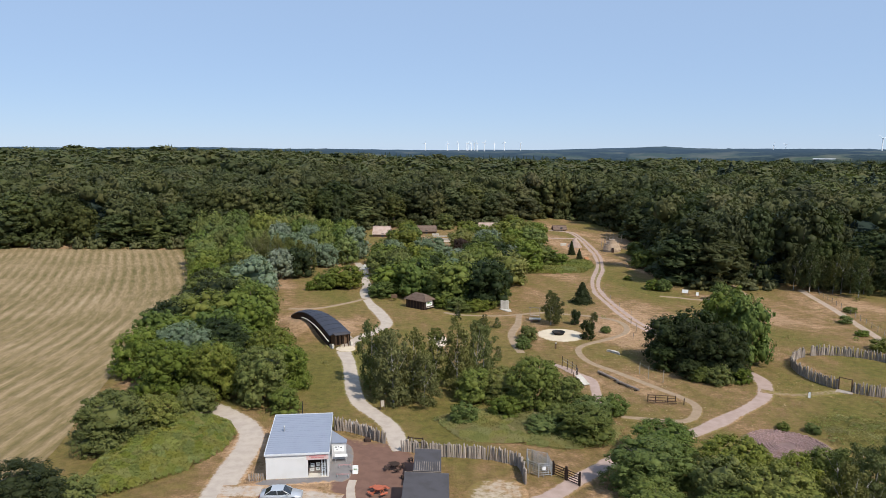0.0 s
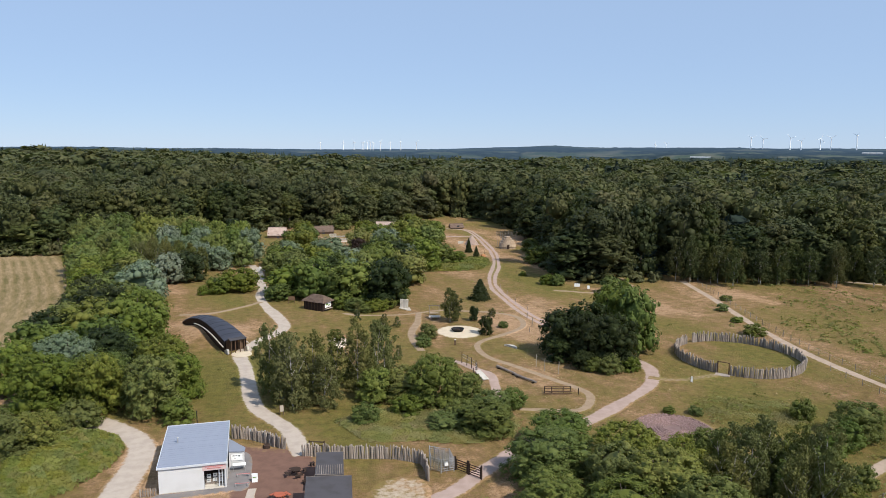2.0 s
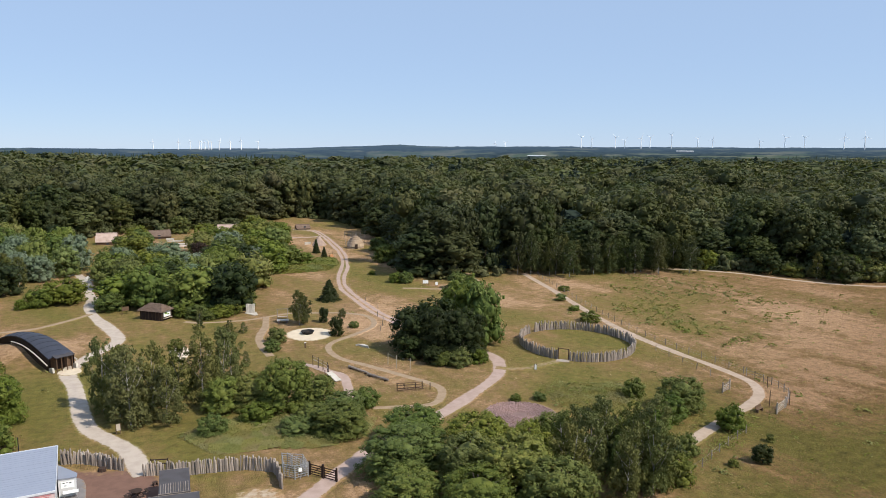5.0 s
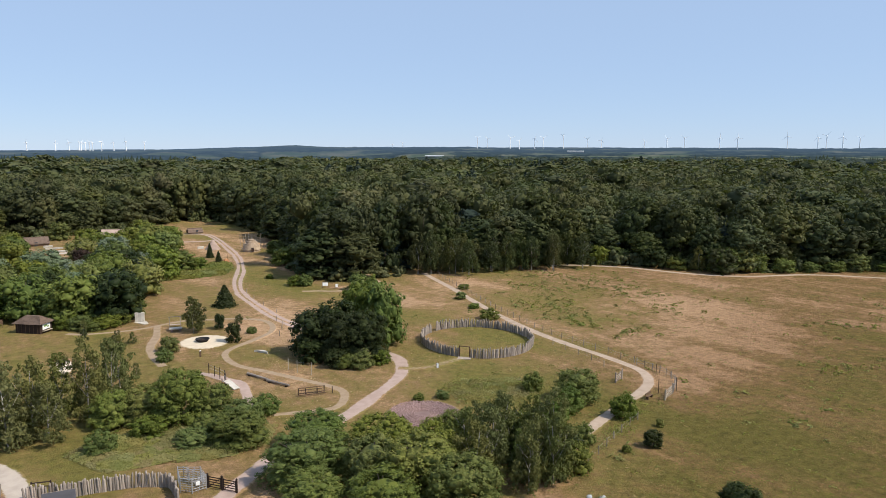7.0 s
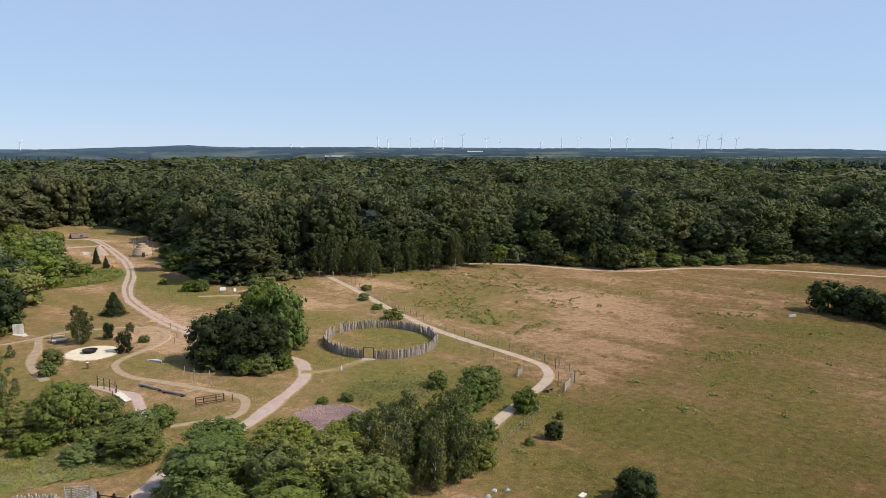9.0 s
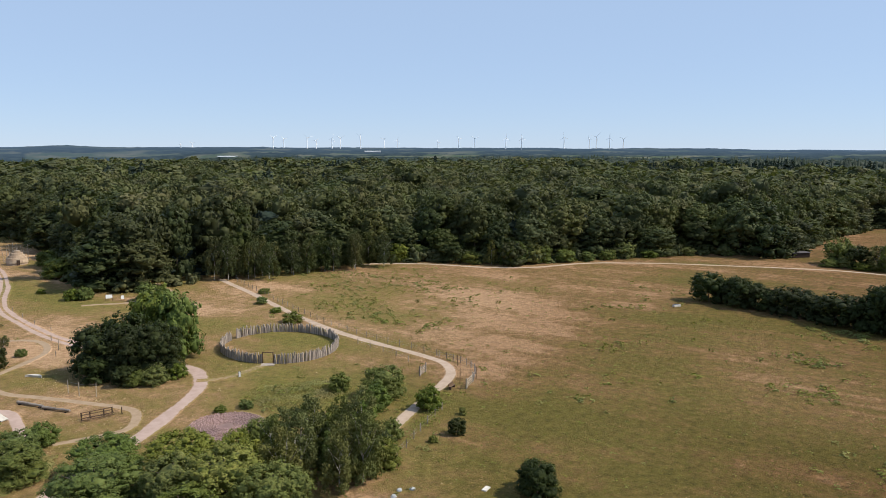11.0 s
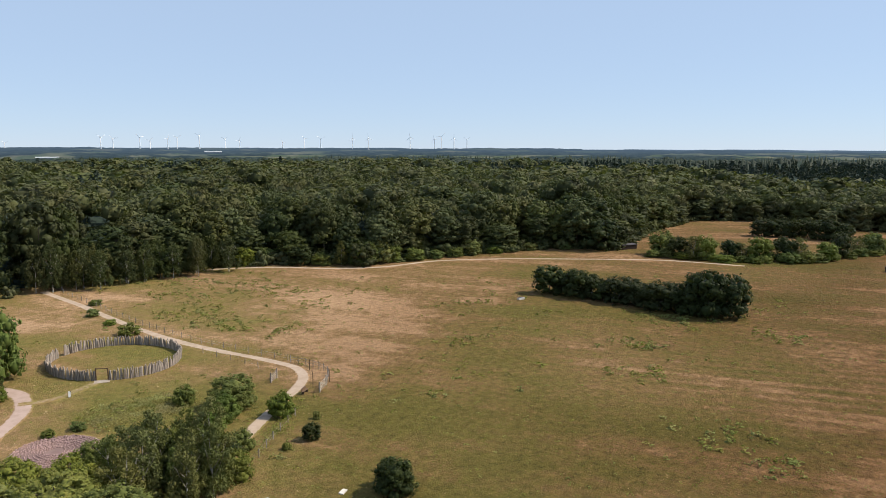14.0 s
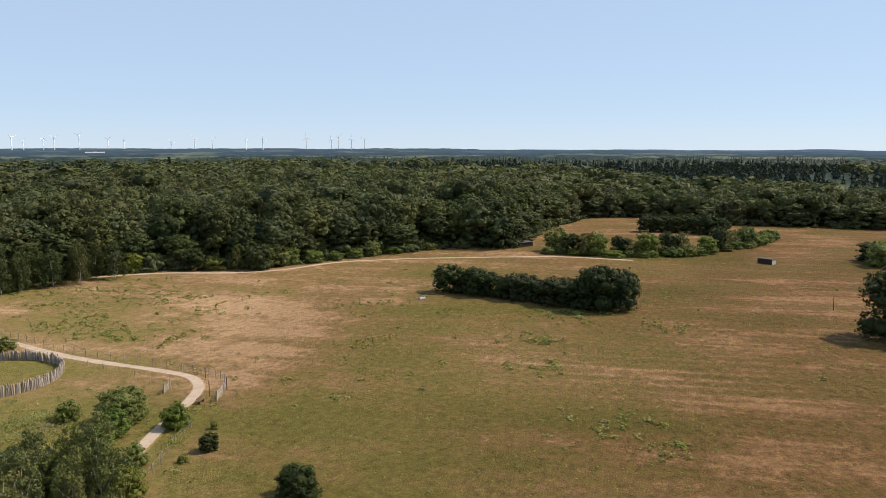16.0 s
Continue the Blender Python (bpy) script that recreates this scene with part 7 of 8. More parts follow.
# ---------------------------------------------------------------- half-buried hall
def hall():
    ax, ay = ARCH_A
    bx, by = ARCH_B
    L_ = math.hypot(bx - ax, by - ay)
    tn = math.degrees(math.atan2(by - ay, bx - ax))
    h = thing("earth_hall", ax, ay, 0, tn, "half-buried hall with a long bowed blue-black roof", "building")
    n = 26
    S = np.linspace(-0.3, L_, n)
    f = np.clip(S / L_, 0, 1)
    zt = 2.75 + 2.0 * np.sin(math.pi * np.clip(f * 0.80, 0, 1)) - 3.1 * f ** 2.2
    hw = 2.15 - 0.85 * f
    us = np.linspace(-1, 1, 9)

    def skin(off, shrink):
        rows = []
        for s, z, w in zip(S, zt, hw):
            rows.append([(s, u * w * shrink, z + off - 0.32 * u * u) for u in us])
        return rows
    b = bmesh.new()
    for rows in (skin(0.0, 1.0),):
        up = [[b.verts.new(p) for p in r] for r in rows]
    lo = [[b.verts.new(p) for p in r] for r in skin(-0.18, 1.0)]
    for g_, flip in ((up, False), (lo, True)):
        for r0, r1 in zip(g_, g_[1:]):
            for i in range(len(us) - 1):
                q = (r0[i], r0[i + 1], r1[i + 1], r1[i])
                b.faces.new(q[::-1] if flip else q)
    m = len(us) - 1
    for i in range(n - 1):
        b.faces.new((up[i][0], up[i + 1][0], lo[i + 1][0], lo[i][0]))
        b.faces.new((up[i][m], lo[i][m], lo[i + 1][m], up[i + 1][m]))
    for r in (0, n - 1):
        for i in range(m):
            b.faces.new((up[r][i], lo[r][i], lo[r][i + 1], up[r][i + 1]))
    part("roof", b, M_SLATE, h)
    for sgn in (-1, 1):
        b = bmesh.new()
        pts = [(s, sgn * w * 0.94, z - 0.42) for s, z, w in zip(S, zt, hw)]
        g0 = [b.verts.new((x, y, -0.3)) for x, y, z in pts]
        g1 = [b.verts.new((x, y, max(z, -0.2))) for x, y, z in pts]
        k0 = [b.verts.new((x, y - sgn * 0.2, -0.3)) for x, y, z in pts]
        k1 = [b.verts.new((x, y - sgn * 0.2, max(z, -0.2))) for x, y, z in pts]
        for i in range(n - 1):
            b.faces.new((g0[i], g0[i + 1], g1[i + 1], g1[i]))
            b.faces.new((k0[i], k1[i], k1[i + 1], k0[i + 1]))
            b.faces.new((g1[i], g1[i + 1], k1[i + 1], k1[i]))
        part("side_wall", b, M_DARKWOOD, h)
        b = bmesh.new()
        for (x0, y0, z0), (x1, y1, z1) in zip(pts[:16], pts[1:17]):
            rod((x0, y0 + sgn * 0.38, max(0.0, z0 - 1.0)), (x1, y1 + sgn * 0.38, max(0.0, z1 - 1.0)), 0.13, 0.13, 5, b)
        part("edge_stones", b, M_STONE, h, "pale kerb stones along the wall")
    for i in range(1, 12):
        k = int(i * n / 12)
        part("roof_seam", loft([[(S[k] - 0.03, u * hw[k] * 1.0, zt[k] + 0.0 - 0.32 * u * u) for u in us] + [(S[k] - 0.03, u * hw[k], zt[k] + 0.05 - 0.32 * u * u) for u in us[::-1]],
                                [(S[k] + 0.03, u * hw[k] * 1.0, zt[k] + 0.0 - 0.32 * u * u) for u in us] + [(S[k] + 0.03, u * hw[k], zt[k] + 0.05 - 0.32 * u * u) for u in us[::-1]]]), M_SLATE, h)
    # mouth: porch of posts with a small flat hood
    part("gable_wall", box(0.2, 3.6, 2.3, (0.6, 0, 1.15)), M_BROWNWOOD, h)
    part("door", box(0.1, 1.3, 2.0, (0.46, 0, 1.0)), M_DARKWOOD, h, "dark timber door in shade")
    part("porch_hood", box(1.6, 2.9, 0.12, (-0.75, 0.0, 2.62), (0, -4, 0)), M_FELT, h)
    for y in (-1.25, -0.45, 0.45, 1.25):
        part("porch_post", box(0.14, 0.14, 2.55, (-1.3, y, 1.28)), M_BROWNWOOD, h)
    for y in (-1.9, 1.9):
        part("flank_stone", box(1.5, 0.35, 0.9, (-0.8, y, 0.4), (0, 14, 0), bevel=0.06), M_STONE, h, "pale stone at the hall mouth")
    return h


hall()


# ---------------------------------------------------------------- hut on the lawn
def hipped_roof(W, D, z0, z1, over, ridge, mat, parent, label=""):
    b = bmesh.new()
    lo = [b.verts.new(p) for p in ((-W / 2 - over, -D / 2 - over, z0), (W / 2 + over, -D / 2 - over, z0), (W / 2 + over, D / 2 + over, z0), (-W / 2 - over, D / 2 + over, z0))]
    r0, r1 = b.verts.new((-ridge / 2, 0, z1)), b.verts.new((ridge / 2, 0, z1))
    b.faces.new((lo[0], lo[1], r1, r0))
    b.faces.new((lo[1], lo[2], r1))
    b.faces.new((lo[2], lo[3], r0, r1))
    b.faces.new((lo[3], lo[0], r0))
    b.faces.new(lo[::-1])
    r = part("roof", b, mat, parent, label)
    # courses that stand proud of the slope
    for t in np.linspace(0.08, 0.86, 9):
        z = z0 + (z1 - z0) * t + 0.03
        hw, hd = (W / 2 + over) * (1 - t) + ridge / 2 * t, (D / 2 + over) * (1 - t)
        bb = bmesh.new()
        for p, q in (((-hw, -hd, z), (hw, -hd, z)), ((hw, -hd, z), (hw, hd, z)), ((hw, hd, z), (-hw, hd, z)), ((-hw, hd, z), (-hw, -hd, z))):
            rod(p, q, 0.045, 0.045, 4, bb)
        part("shingle_course", bb, mat, r)
    return r


ht = thing("garden_hut", -5.3, 167.0, gzf(-5.2, 166.4), -38, "dark timber hut with a brown shingle hipped roof", "hut")
W_, D_ = 5.6, 3.4
for sy in (-1, 1):
    part("wall", box(W_, 0.12, 2.1, (0, sy * D_ / 2, 1.05)), M_DARKWOOD, ht)
part("wall", box(0.12, D_ - 0.2, 2.1, (-W_ / 2 + 0.06, 0, 1.05)), M_DARKWOOD, ht)
part("wall", box(0.12, D_ - 0.2, 2.1, (W_ / 2 - 0.06, 0, 1.05)), M_DARKWOOD, ht)
hipped_roof(W_, D_, 2.05, 3.5, 0.5, 2.9, M_SHINGLE, ht)
pn = part("painted_panel", box(0.06, 2.2, 1.2, (W_ / 2 + 0.06, 0, 1.35)), M_SIGN, ht, "white panel with green painted shapes")
part("painted_shape", box(0.02, 0.8, 0.4, (W_ / 2 + 0.1, -0.3, 1.5)), M_GREENSIGN, pn)
part("painted_shape", box(0.02, 0.6, 0.25, (W_ / 2 + 0.1, 0.45, 1.2)), M_GREENSIGN, pn)
part("sill", box(0.45, 2.6, 0.1, (W_ / 2 + 0.3, 0, 0.5)), M_PALEWOOD, ht)
for sx in range(6):
    part("board_batten", box(0.06, 0.04, 2.0, (-W_ / 2 + 0.5 + sx * 0.9, -D_ / 2 - 0.08, 1.0)), M_BROWNWOOD, ht)


def info_board(x, y, turn, mat, label, w=1.4, z=1.3, group="notice boards"):
    t = thing("notice_board", x, y, gzf(x, y), turn, label, "sign", group)
    for sx in (-w / 2, w / 2):
        part("post", box(0.1, 0.1, z + 0.5, (sx, 0, (z + 0.5) / 2)), M_BROWNWOOD, t)
    part("board", box(w, 0.06, 0.9, (0, -0.07, z), (-8, 0, 0)), mat, t)
    return t


info_board(-11.9, 173.6, 10, M_BROWNWOOD, "small brown timber notice frame on the lawn")
info_board(63.0, 182.0, -20, M_SIGN, "white notice board on posts at the wood edge", 1.5, 1.1)
info_board(64.5, 226.2, -15, M_SIGN, "white notice board on posts at the wood edge", 1.7, 1.1)
info_board(65.6, 180.3, -20, M_SIGN, "small white notice at the wood edge", 0.7, 0.8)
info_board(56.5, 105.5, -30, M_SIGN, "small white marker on a low post", 0.35, 0.5)
info_board(-8.6, 99.8, 20, M_PALEWOOD, "small notice on a post beside the main path", 0.5, 1.0)

# pale carved stone wall by the copse
sw = thing("stone_wall", 14.8, 165.3, gzf(14.8, 165.3), -18, "pale carved stone slab standing by the copse", "wall")
for i in range(3):
    part("slab", box(0.62, 0.4, 2.2 - 0.12 * (i % 2), (-0.65 + 0.65 * i, 0, 1.05), (0, 1.5 * (i - 1), 0), bevel=0.05), M_STONE, sw)
part("footing", prism([(-1.2, -0.5), (1.4, -2.6), (2.2, -2.2), (1.2, 0.5), (-1.2, 0.5)], 0.0, 0.14), M_STONE, sw)

# fire bowl
fb = thing("fire_bowl", 23.9, 142.6, gzf(23.9, 142.6), 0, "round black iron fire bowl on white sand", "fire bowl")
b = bmesh.new()
prof = [(0.0, 0.16), (0.9, 0.18), (1.25, 0.62), (1.36, 0.64), (1.36, 0.56), (1.2, 0.40), (0.95, 0.02), (0.0, 0.0)]
N_ = 28
vr = [[b.verts.new((r * math.cos(2 * math.pi * i / N_), r * math.sin(2 * math.pi * i / N_), z)) for i in range(N_)] for r, z in prof[1:-1]]
for r0, r1 in zip(vr, vr[1:]):
    for i in range(N_):
        b.faces.new((r0[i], r0[(i + 1) % N_], r1[(i + 1) % N_], r1[i]))
b.faces.new(vr[0])
b.faces.new(vr[-1][::-1])
part("bowl", b, M_IRON, fb, smooth=False)
for i in range(3):
    a = i * 2.1
    part("foot", rod((0.8 * math.cos(a), 0.8 * math.sin(a), 0.3), (1.0 * math.cos(a), 1.0 * math.sin(a), -0.05), 0.06, 0.06, 6), M_IRON, fb)
for i in range(5):
    part("charred_log", rod((-0.5 + 0.2 * i, -0.45, 0.28), (0.4 - 0.15 * i, 0.5, 0.34), 0.08, 0.07, 6), M_DARKWOOD, fb)

# timber table with a frame by the young birch
fr = thing("swing_frame", 20.9, 157.2, gzf(20.9, 157.2), -8, "grey timber frame with a bench on the lawn", "frame")
for sx in (-1.1, 1.1):
    part("post", box(0.12, 0.12, 2.2, (sx, 0, 1.1)), M_GREYWOOD, fr)
part("beam", box(2.6, 0.14, 0.14, (0, 0, 2.2)), M_GREYWOOD, fr)
part("seat", box(2.0, 0.6, 0.08, (0, 0, 0.5), bevel=0.01), M_GREYWOOD, fr)
gt_ = thing("stone_table", 20.5, 153.6, gzf(20.5, 153.6), -8, "low pale grey slab table on the lawn", "table")
part("slab", box(2.6, 1.2, 0.22, (0, 0, 0.55), bevel=0.05), M_STONE, gt_)
for sx in (-0.8, 0.8):
    part("block", box(0.4, 0.9, 0.5, (sx, 0, 0.22), bevel=0.05), M_PURPLE, gt_)

# balance beams and hand rails on the play lawn
bb_ = thing("climbing_rail", 33.1, 103.0, gzf(33.1, 103), -8, "brown timber rail with low side bars on the lawn", "rail")
for sx in (-2.0, -0.9, 0.9, 2.0):
    part("post", box(0.13, 0.13, 1.2 if abs(sx) > 1.5 else 0.9, (sx, 0.5, 0.5)), M_DARKWOOD, bb_)
for z, y in ((1.05, 0.5), (0.7, 0.5), (0.45, -0.1), (0.3, -0.5)):
    part("bar", box(4.2, 0.1, 0.1, (0, y, z)), M_BROWNWOOD, bb_)
for sx in np.linspace(-1.8, 1.8, 9):
    part("rung", box(0.07, 1.0, 0.06, (sx, 0.0, 0.36), (-14, 0, 0)), M_DARKWOOD, bb_)
po = thing("marker_post", 36.2, 102.4, gzf(36.2, 102.4), 0, "short dark post beside the climbing rail", "post")
part("shaft", rod((0, 0, -0.2), (0, 0, 1.0), 0.07), M_DARKWOOD, po)
for (x0, y0), (x1, y1) in (((26.6, 117.2), (28.8, 112.6)), ((28.6, 112.2), (31.0, 108.0))):
    ll = math.hypot(x1 - x0, y1 - y0)
    lg = thing("balance_log", x0, y0, gzf(x0, y0), math.degrees(math.atan2(y1 - y0, x1 - x0)), "long grey fallen log used as a balance beam", "log", "balance logs")
    bm = bmesh.new()
    for i in range(4):
        rod((ll * i / 4, 0.08 * (i % 2), 0.3), (ll * (i + 1) / 4, 0.08 * ((i + 1) % 2), 0.3), 0.24 - 0.02 * i, 0.22 - 0.02 * i, 8, bm)
    part("stem", bm, M_GREYWOOD, lg)
    for sx in (0.6, ll - 0.6):
        part("block", box(0.25, 0.6, 0.2, (sx, 0, 0.08)), M_DARKWOOD, lg)
# crescent seat
cs = thing("crescent_seat", 32.3, 129.6, gzf(32.3, 129.6), 35, "pale crescent-shaped stone seat in dry grass", "seat")
arc_o = [(2.0 * math.cos(a), 2.0 * math.sin(a)) for a in np.linspace(-0.9, 0.9, 10)]
arc_i = [(2.0 * math.cos(a) * (0.62 + 0.3 * abs(a)), 2.0 * math.sin(a) * 0.98) for a in np.linspace(0.9, -0.9, 10)]
part("seat", prism([(x - 1.6, y) for x, y in arc_o + arc_i], 0.0, 0.35), M_STONE, cs)
# white play slabs among the posts
pl = thing("play_slab", 22.9, 112.2, gzf(22.9, 112.2), 20, "white sloping slab beside the climbing posts", "slide")
part("slab", box(1.1, 3.0, 0.14, (0, 0, 0.5), (14, 0, 0), bevel=0.03), M_STONE, pl)
for sy in (-1.2, 1.2):
    part("block", box(0.9, 0.3, 0.5 + 0.25 * sy, (0, sy, 0.25 + 0.12 * sy)), M_PURPLE, pl)
po = thing("marker_post", 21.7, 132.4, gzf(21.7, 132.4), 0, "short brown post with a pale plate", "post")
part("shaft", box(0.3, 0.3, 1.1, (0, 0, 0.5), bevel=0.03), M_BROWNWOOD, po)
part("plate", box(0.34, 0.34, 0.06, (0, 0, 1.08)), M_SIGN, po)


# ---------------------------------------------------------------- stone spiral
def spiral_ring(x, y, R):
    patch("spiral_bed", [(x + R * 1.04 * math.cos(a), y + R * 1.0 * math.sin(a)) for a in np.linspace(0, 2 * math.pi, 19)[:-1]], M_SPIRAL, "round bed of reddish purple gravel", "gravel bed")
    rng = np.random.default_rng(12)
    t = thing("stone_spiral", x, y, gzf(x, y), 0, "concentric rings of small reddish purple stones", "stone rings")
    shapes = []
    for i in range(5):
        bmm = bmesh.new()
        bmesh.ops.create_icosphere(bmm, subdivisions=1, radius=1.0)
        for v in bmm.verts:
            v.co *= rng.uniform(0.75, 1.2)
        me = bpy.data.meshes.new("stone")
        bmm.to_mesh(me)
        bmm.free()
        me.materials.append(M_PURPLE)
        shapes.append(me)
    n_obj, vs, fs, off = 0, [], [], 0
    iv, if_ = ICO1
    for ring in range(10):
        r = R * (0.24 + 0.082 * ring)
        n = int(2 * math.pi * r / 0.33)
        for i in range(n):
            a = 2 * math.pi * i / n + rng.uniform(-0.03, 0.03)
            rr = r + 0.10 * math.sin(3 * a + ring) + rng.normal(0, 0.04)
            px, py = rr * math.cos(a), rr * math.sin(a)
            pz = gzf(x + px, y + py) - gzf(x, y)
            sx, sy, sz = rng.uniform(0.16, 0.26), rng.uniform(0.07, 0.12), rng.uniform(0.12, 0.22)
            turn = Matrix.Rotation(a + math.pi / 2 + rng.normal(0, 0.15), 4, "Z")
            if ring >= 8 and n_obj < 180:
                o = new("stone", shapes[int(rng.integers(5))])
                o.parent = t
                o.matrix_basis = Matrix.Translation((px, py, pz + 0.1)) @ turn @ Matrix.Diagonal((sx, sy, sz, 1))
                n_obj += 1
            else:
                c_, s_ = math.cos(a + math.pi / 2), math.sin(a + math.pi / 2)
                w = iv * np.array([sx, sy, sz]) * rng.uniform(0.8, 1.15, (len(iv), 1))
                vs.append(np.stack([w[:, 0] * c_ - w[:, 1] * s_ + px, w[:, 0] * s_ + w[:, 1] * c_ + py, w[:, 2] + pz + 0.1], 1))
                fs.append(if_ + off)
                off += len(iv)
    ob = mesh_ob("stone_rest", make_mesh("stone_rest", np.vstack(vs), None, np.vstack(fs)), M_PURPLE, t)
    tagged(ob, kind="stuff")


M_SPIRAL = path_material("purple_gravel", (0.245, 0.165, 0.152), (0.195, 0.13, 0.12))
spiral_ring(44.5, 87.5, 5.1)
po = thing("marker_post", 42.8, 82.9, gzf(42.8, 82.9), 0, "short dark post at the stone spiral", "post")
part("shaft", rod((0, 0, -0.2), (0, 0, 1.0), 0.08), M_DARKWOOD, po)

# ---------------------------------------------------------------- far huts in the clearing
dh = thing("dome_hut", 62.6, 261.6, gzf(62.6, 261.6), 0, "round hut with stepped pale straw walls", "hut")
for i, (z, r) in enumerate(((0.4, 3.2), (1.15, 3.3), (1.9, 3.1), (2.65, 2.6), (3.4, 1.95), (4.05, 1.2))):
    part("straw_course", rod((0, 0, z - 0.42), (0, 0, z + 0.38), r, r * 0.95, 20), M_THATCH, dh)
part("door", box(0.9, 0.2, 1.7, (-0.4, -3.2, 0.85)), M_DARKWOOD, dh)
tp = thing("tent_hut", 51.2, 274.0, gzf(51.2, 274), 0, "grey pointed reed hut beside the lane", "hut")
for i in range(5):
    part("reed_course", rod((0, 0, i * 0.7), (0, 0, i * 0.7 + 0.76), 2.9 - i * 0.52, 2.4 - i * 0.52, 14), M_PINKTHATCH, tp)
part("pole_tip", rod((0, 0, 3.3), (0, 0, 4.3), 0.1, 0.05, 6), M_GREYWOOD, tp)
ot = thing("tent", 48.2, 236.6, gzf(48.2, 236.6), 30, "small orange canvas tent by the lane", "tent")
b = bmesh.new()
vs = [b.verts.new(p) for p in ((-1.1, -0.9, 0), (1.1, -0.9, 0), (1.1, 0.9, 0), (-1.1, 0.9, 0), (-0.7, 0, 1.6), (0.7, 0, 1.6))]
for f in ((0, 1, 5, 4), (1, 2, 5), (2, 3, 4, 5), (3, 0, 4), (3, 2, 1, 0)):
    b.faces.new([vs[i] for i in f])
part("canvas", b, M_ORANGE, ot)
part("pole", rod((0.7, 0, 1.55), (0.75, 0, 2.9), 0.05, 0.03, 6), M_BROWNWOOD, ot)


def longhouse(x, y, turn, W, D, h, z1, mat, label):
    t = thing("longhouse", x, y, gzf(x, y), turn, label, "house", "reconstructed huts in the clearing")
    for sy in (-1, 1):
        part("wall", box(W - 0.6, 0.25, h, (0, sy * (D / 2 - 0.4), h / 2)), M_BROWNWOOD, t)
    for sx in (-1, 1):
        part("gable", box(0.25, D - 1.0, h + 0.5, (sx * (W / 2 - 0.5), 0, (h + 0.5) / 2)), M_BROWNWOOD, t)
    b = bmesh.new()
    prof_ = [(-D / 2, h - 0.25), (-D / 4, (h + z1) / 2 + 0.15), (0, z1), (D / 4, (h + z1) / 2 + 0.15), (D / 2, h - 0.25)]
    low_ = [(a_, c_ - 0.3) for a_, c_ in prof_]
    s0 = [(-W / 2, a_, c_) for a_, c_ in prof_ + low_[::-1]]
    s1 = [(W / 2, a_, c_) for a_, c_ in prof_ + low_[::-1]]
    loft([s0, s1], b)
    part("roof", b, mat, t)
    part("ridge", rod((-W / 2, 0, z1 + 0.02), (W / 2, 0, z1 + 0.02), 0.18, 0.18, 6), mat, t)
    part("doorway", box(1.0, 0.12, 1.6, (0.6, -D / 2 + 0.24, 0.8)), M_INK, t)
    return t


longhouse(-25.6, 301.5, -4, 7.6, 6.0, 1.5, 4.2, M_PINKTHATCH, "long low house with a pinkish reed roof")
longhouse(-8.0, 314.0, 8, 10.5, 6.5, 1.3, 3.2, M_SHINGLE, "broad timber hut with a drooping thatched roof")
longhouse(20.5, 318.0, -12, 9.0, 6.0, 1.6, 4.4, M_PINKTHATCH, "house with a grey reed roof among trees")
longhouse(54.0, 329.0, 5, 6.5, 4.0, 0.9, 2.2, M_SHINGLE, "low brown pit house in the clearing")
for x, y, w, tn, hh in ((2.0, 289.5, 7.0, 4, 0.5), (-1.0, 300.0, 6.0, 8, 0.4), (6.5, 283.5, 6.0, 2, 0.4), (-3.0, 306.0, 3.0, 0, 0.6), (47.3, 277.0, 2.2, 0, 0.8), (9.0, 296, 5, 0, 0.4)):
    wl = thing("low_wall", x, y, gzf(x, y), tn, "low pale stone wall at the far huts", "wall", "low walls at the far huts")
    part("course", box(w, 0.7, hh, (0, 0, hh / 2), bevel=0.05), M_STONE, wl)
    part("coping", box(w + 0.1, 0.85, 0.12, (0, 0, hh + 0.05), bevel=0.03), M_STONE, wl)
for x, y, s in ((-42.6, 227.0, 2.4), (-31.0, 232.0, 2.0), (-24.4, 221.5, 1.6)):
    st = thing("pale_tent", x, y, gzf(x, y), 20, "small pale canvas shelter between the trees", "shelter", "pale shelters in the trees")
    part("canvas", rod((0, 0, 0), (0, 0, s * 0.8), s, 0.1, 7), M_STONE, st)
    part("pole", rod((0, 0, s * 0.7), (0, 0, s * 1.0), 0.04), M_BROWNWOOD, st)
for i in range(9):
    x, y = 60.5 + i * 0.9, 268.5 + 0.4 * (i % 2)
    po = thing("bare_pole", x, y, gzf(x, y), 0, "bare grey pole behind the straw hut", "pole", "bare poles")
    part("shaft", rod((0, 0, -0.2), (srng.normal(0, 0.3), 0, srng.uniform(4.5, 6.5)), 0.09, 0.04, 6), M_GREYWOOD, po)

# ---------------------------------------------------------------- things on the great meadow
mh = thing("field_shelter", 258.2, 2.8, gzf(258, 2.8), 62, "dark metal field shelter with a pale end wall", "shed")
part("body", box(5.0, 2.4, 1.6, (0, 0, 0.8)), M_DARKWOOD, mh)
part("end_wall", box(0.06, 2.3, 1.5, (-2.54, 0, 0.78)), M_STONE, mh)
part("roof", box(5.4, 2.8, 0.12, (0, 0, 1.68), (3, 0, 0)), M_FELT, mh)
mh = thing("field_shelter", 262.5, 89.0, gzf(262.5, 89), -30, "dark low timber shelter at the wood edge", "shed")
part("body", box(7.0, 2.6, 1.7, (0, 0, 0.85)), M_DARKWOOD, mh)
part("roof", box(7.5, 3.1, 0.14, (0, 0, 1.8), (4, 0, 0)), M_FELT, mh)
tr_ = thing("water_trough", 158.4, 80.6, gzf(158.4, 80.6), -20, "white water trough on the dry meadow", "trough")
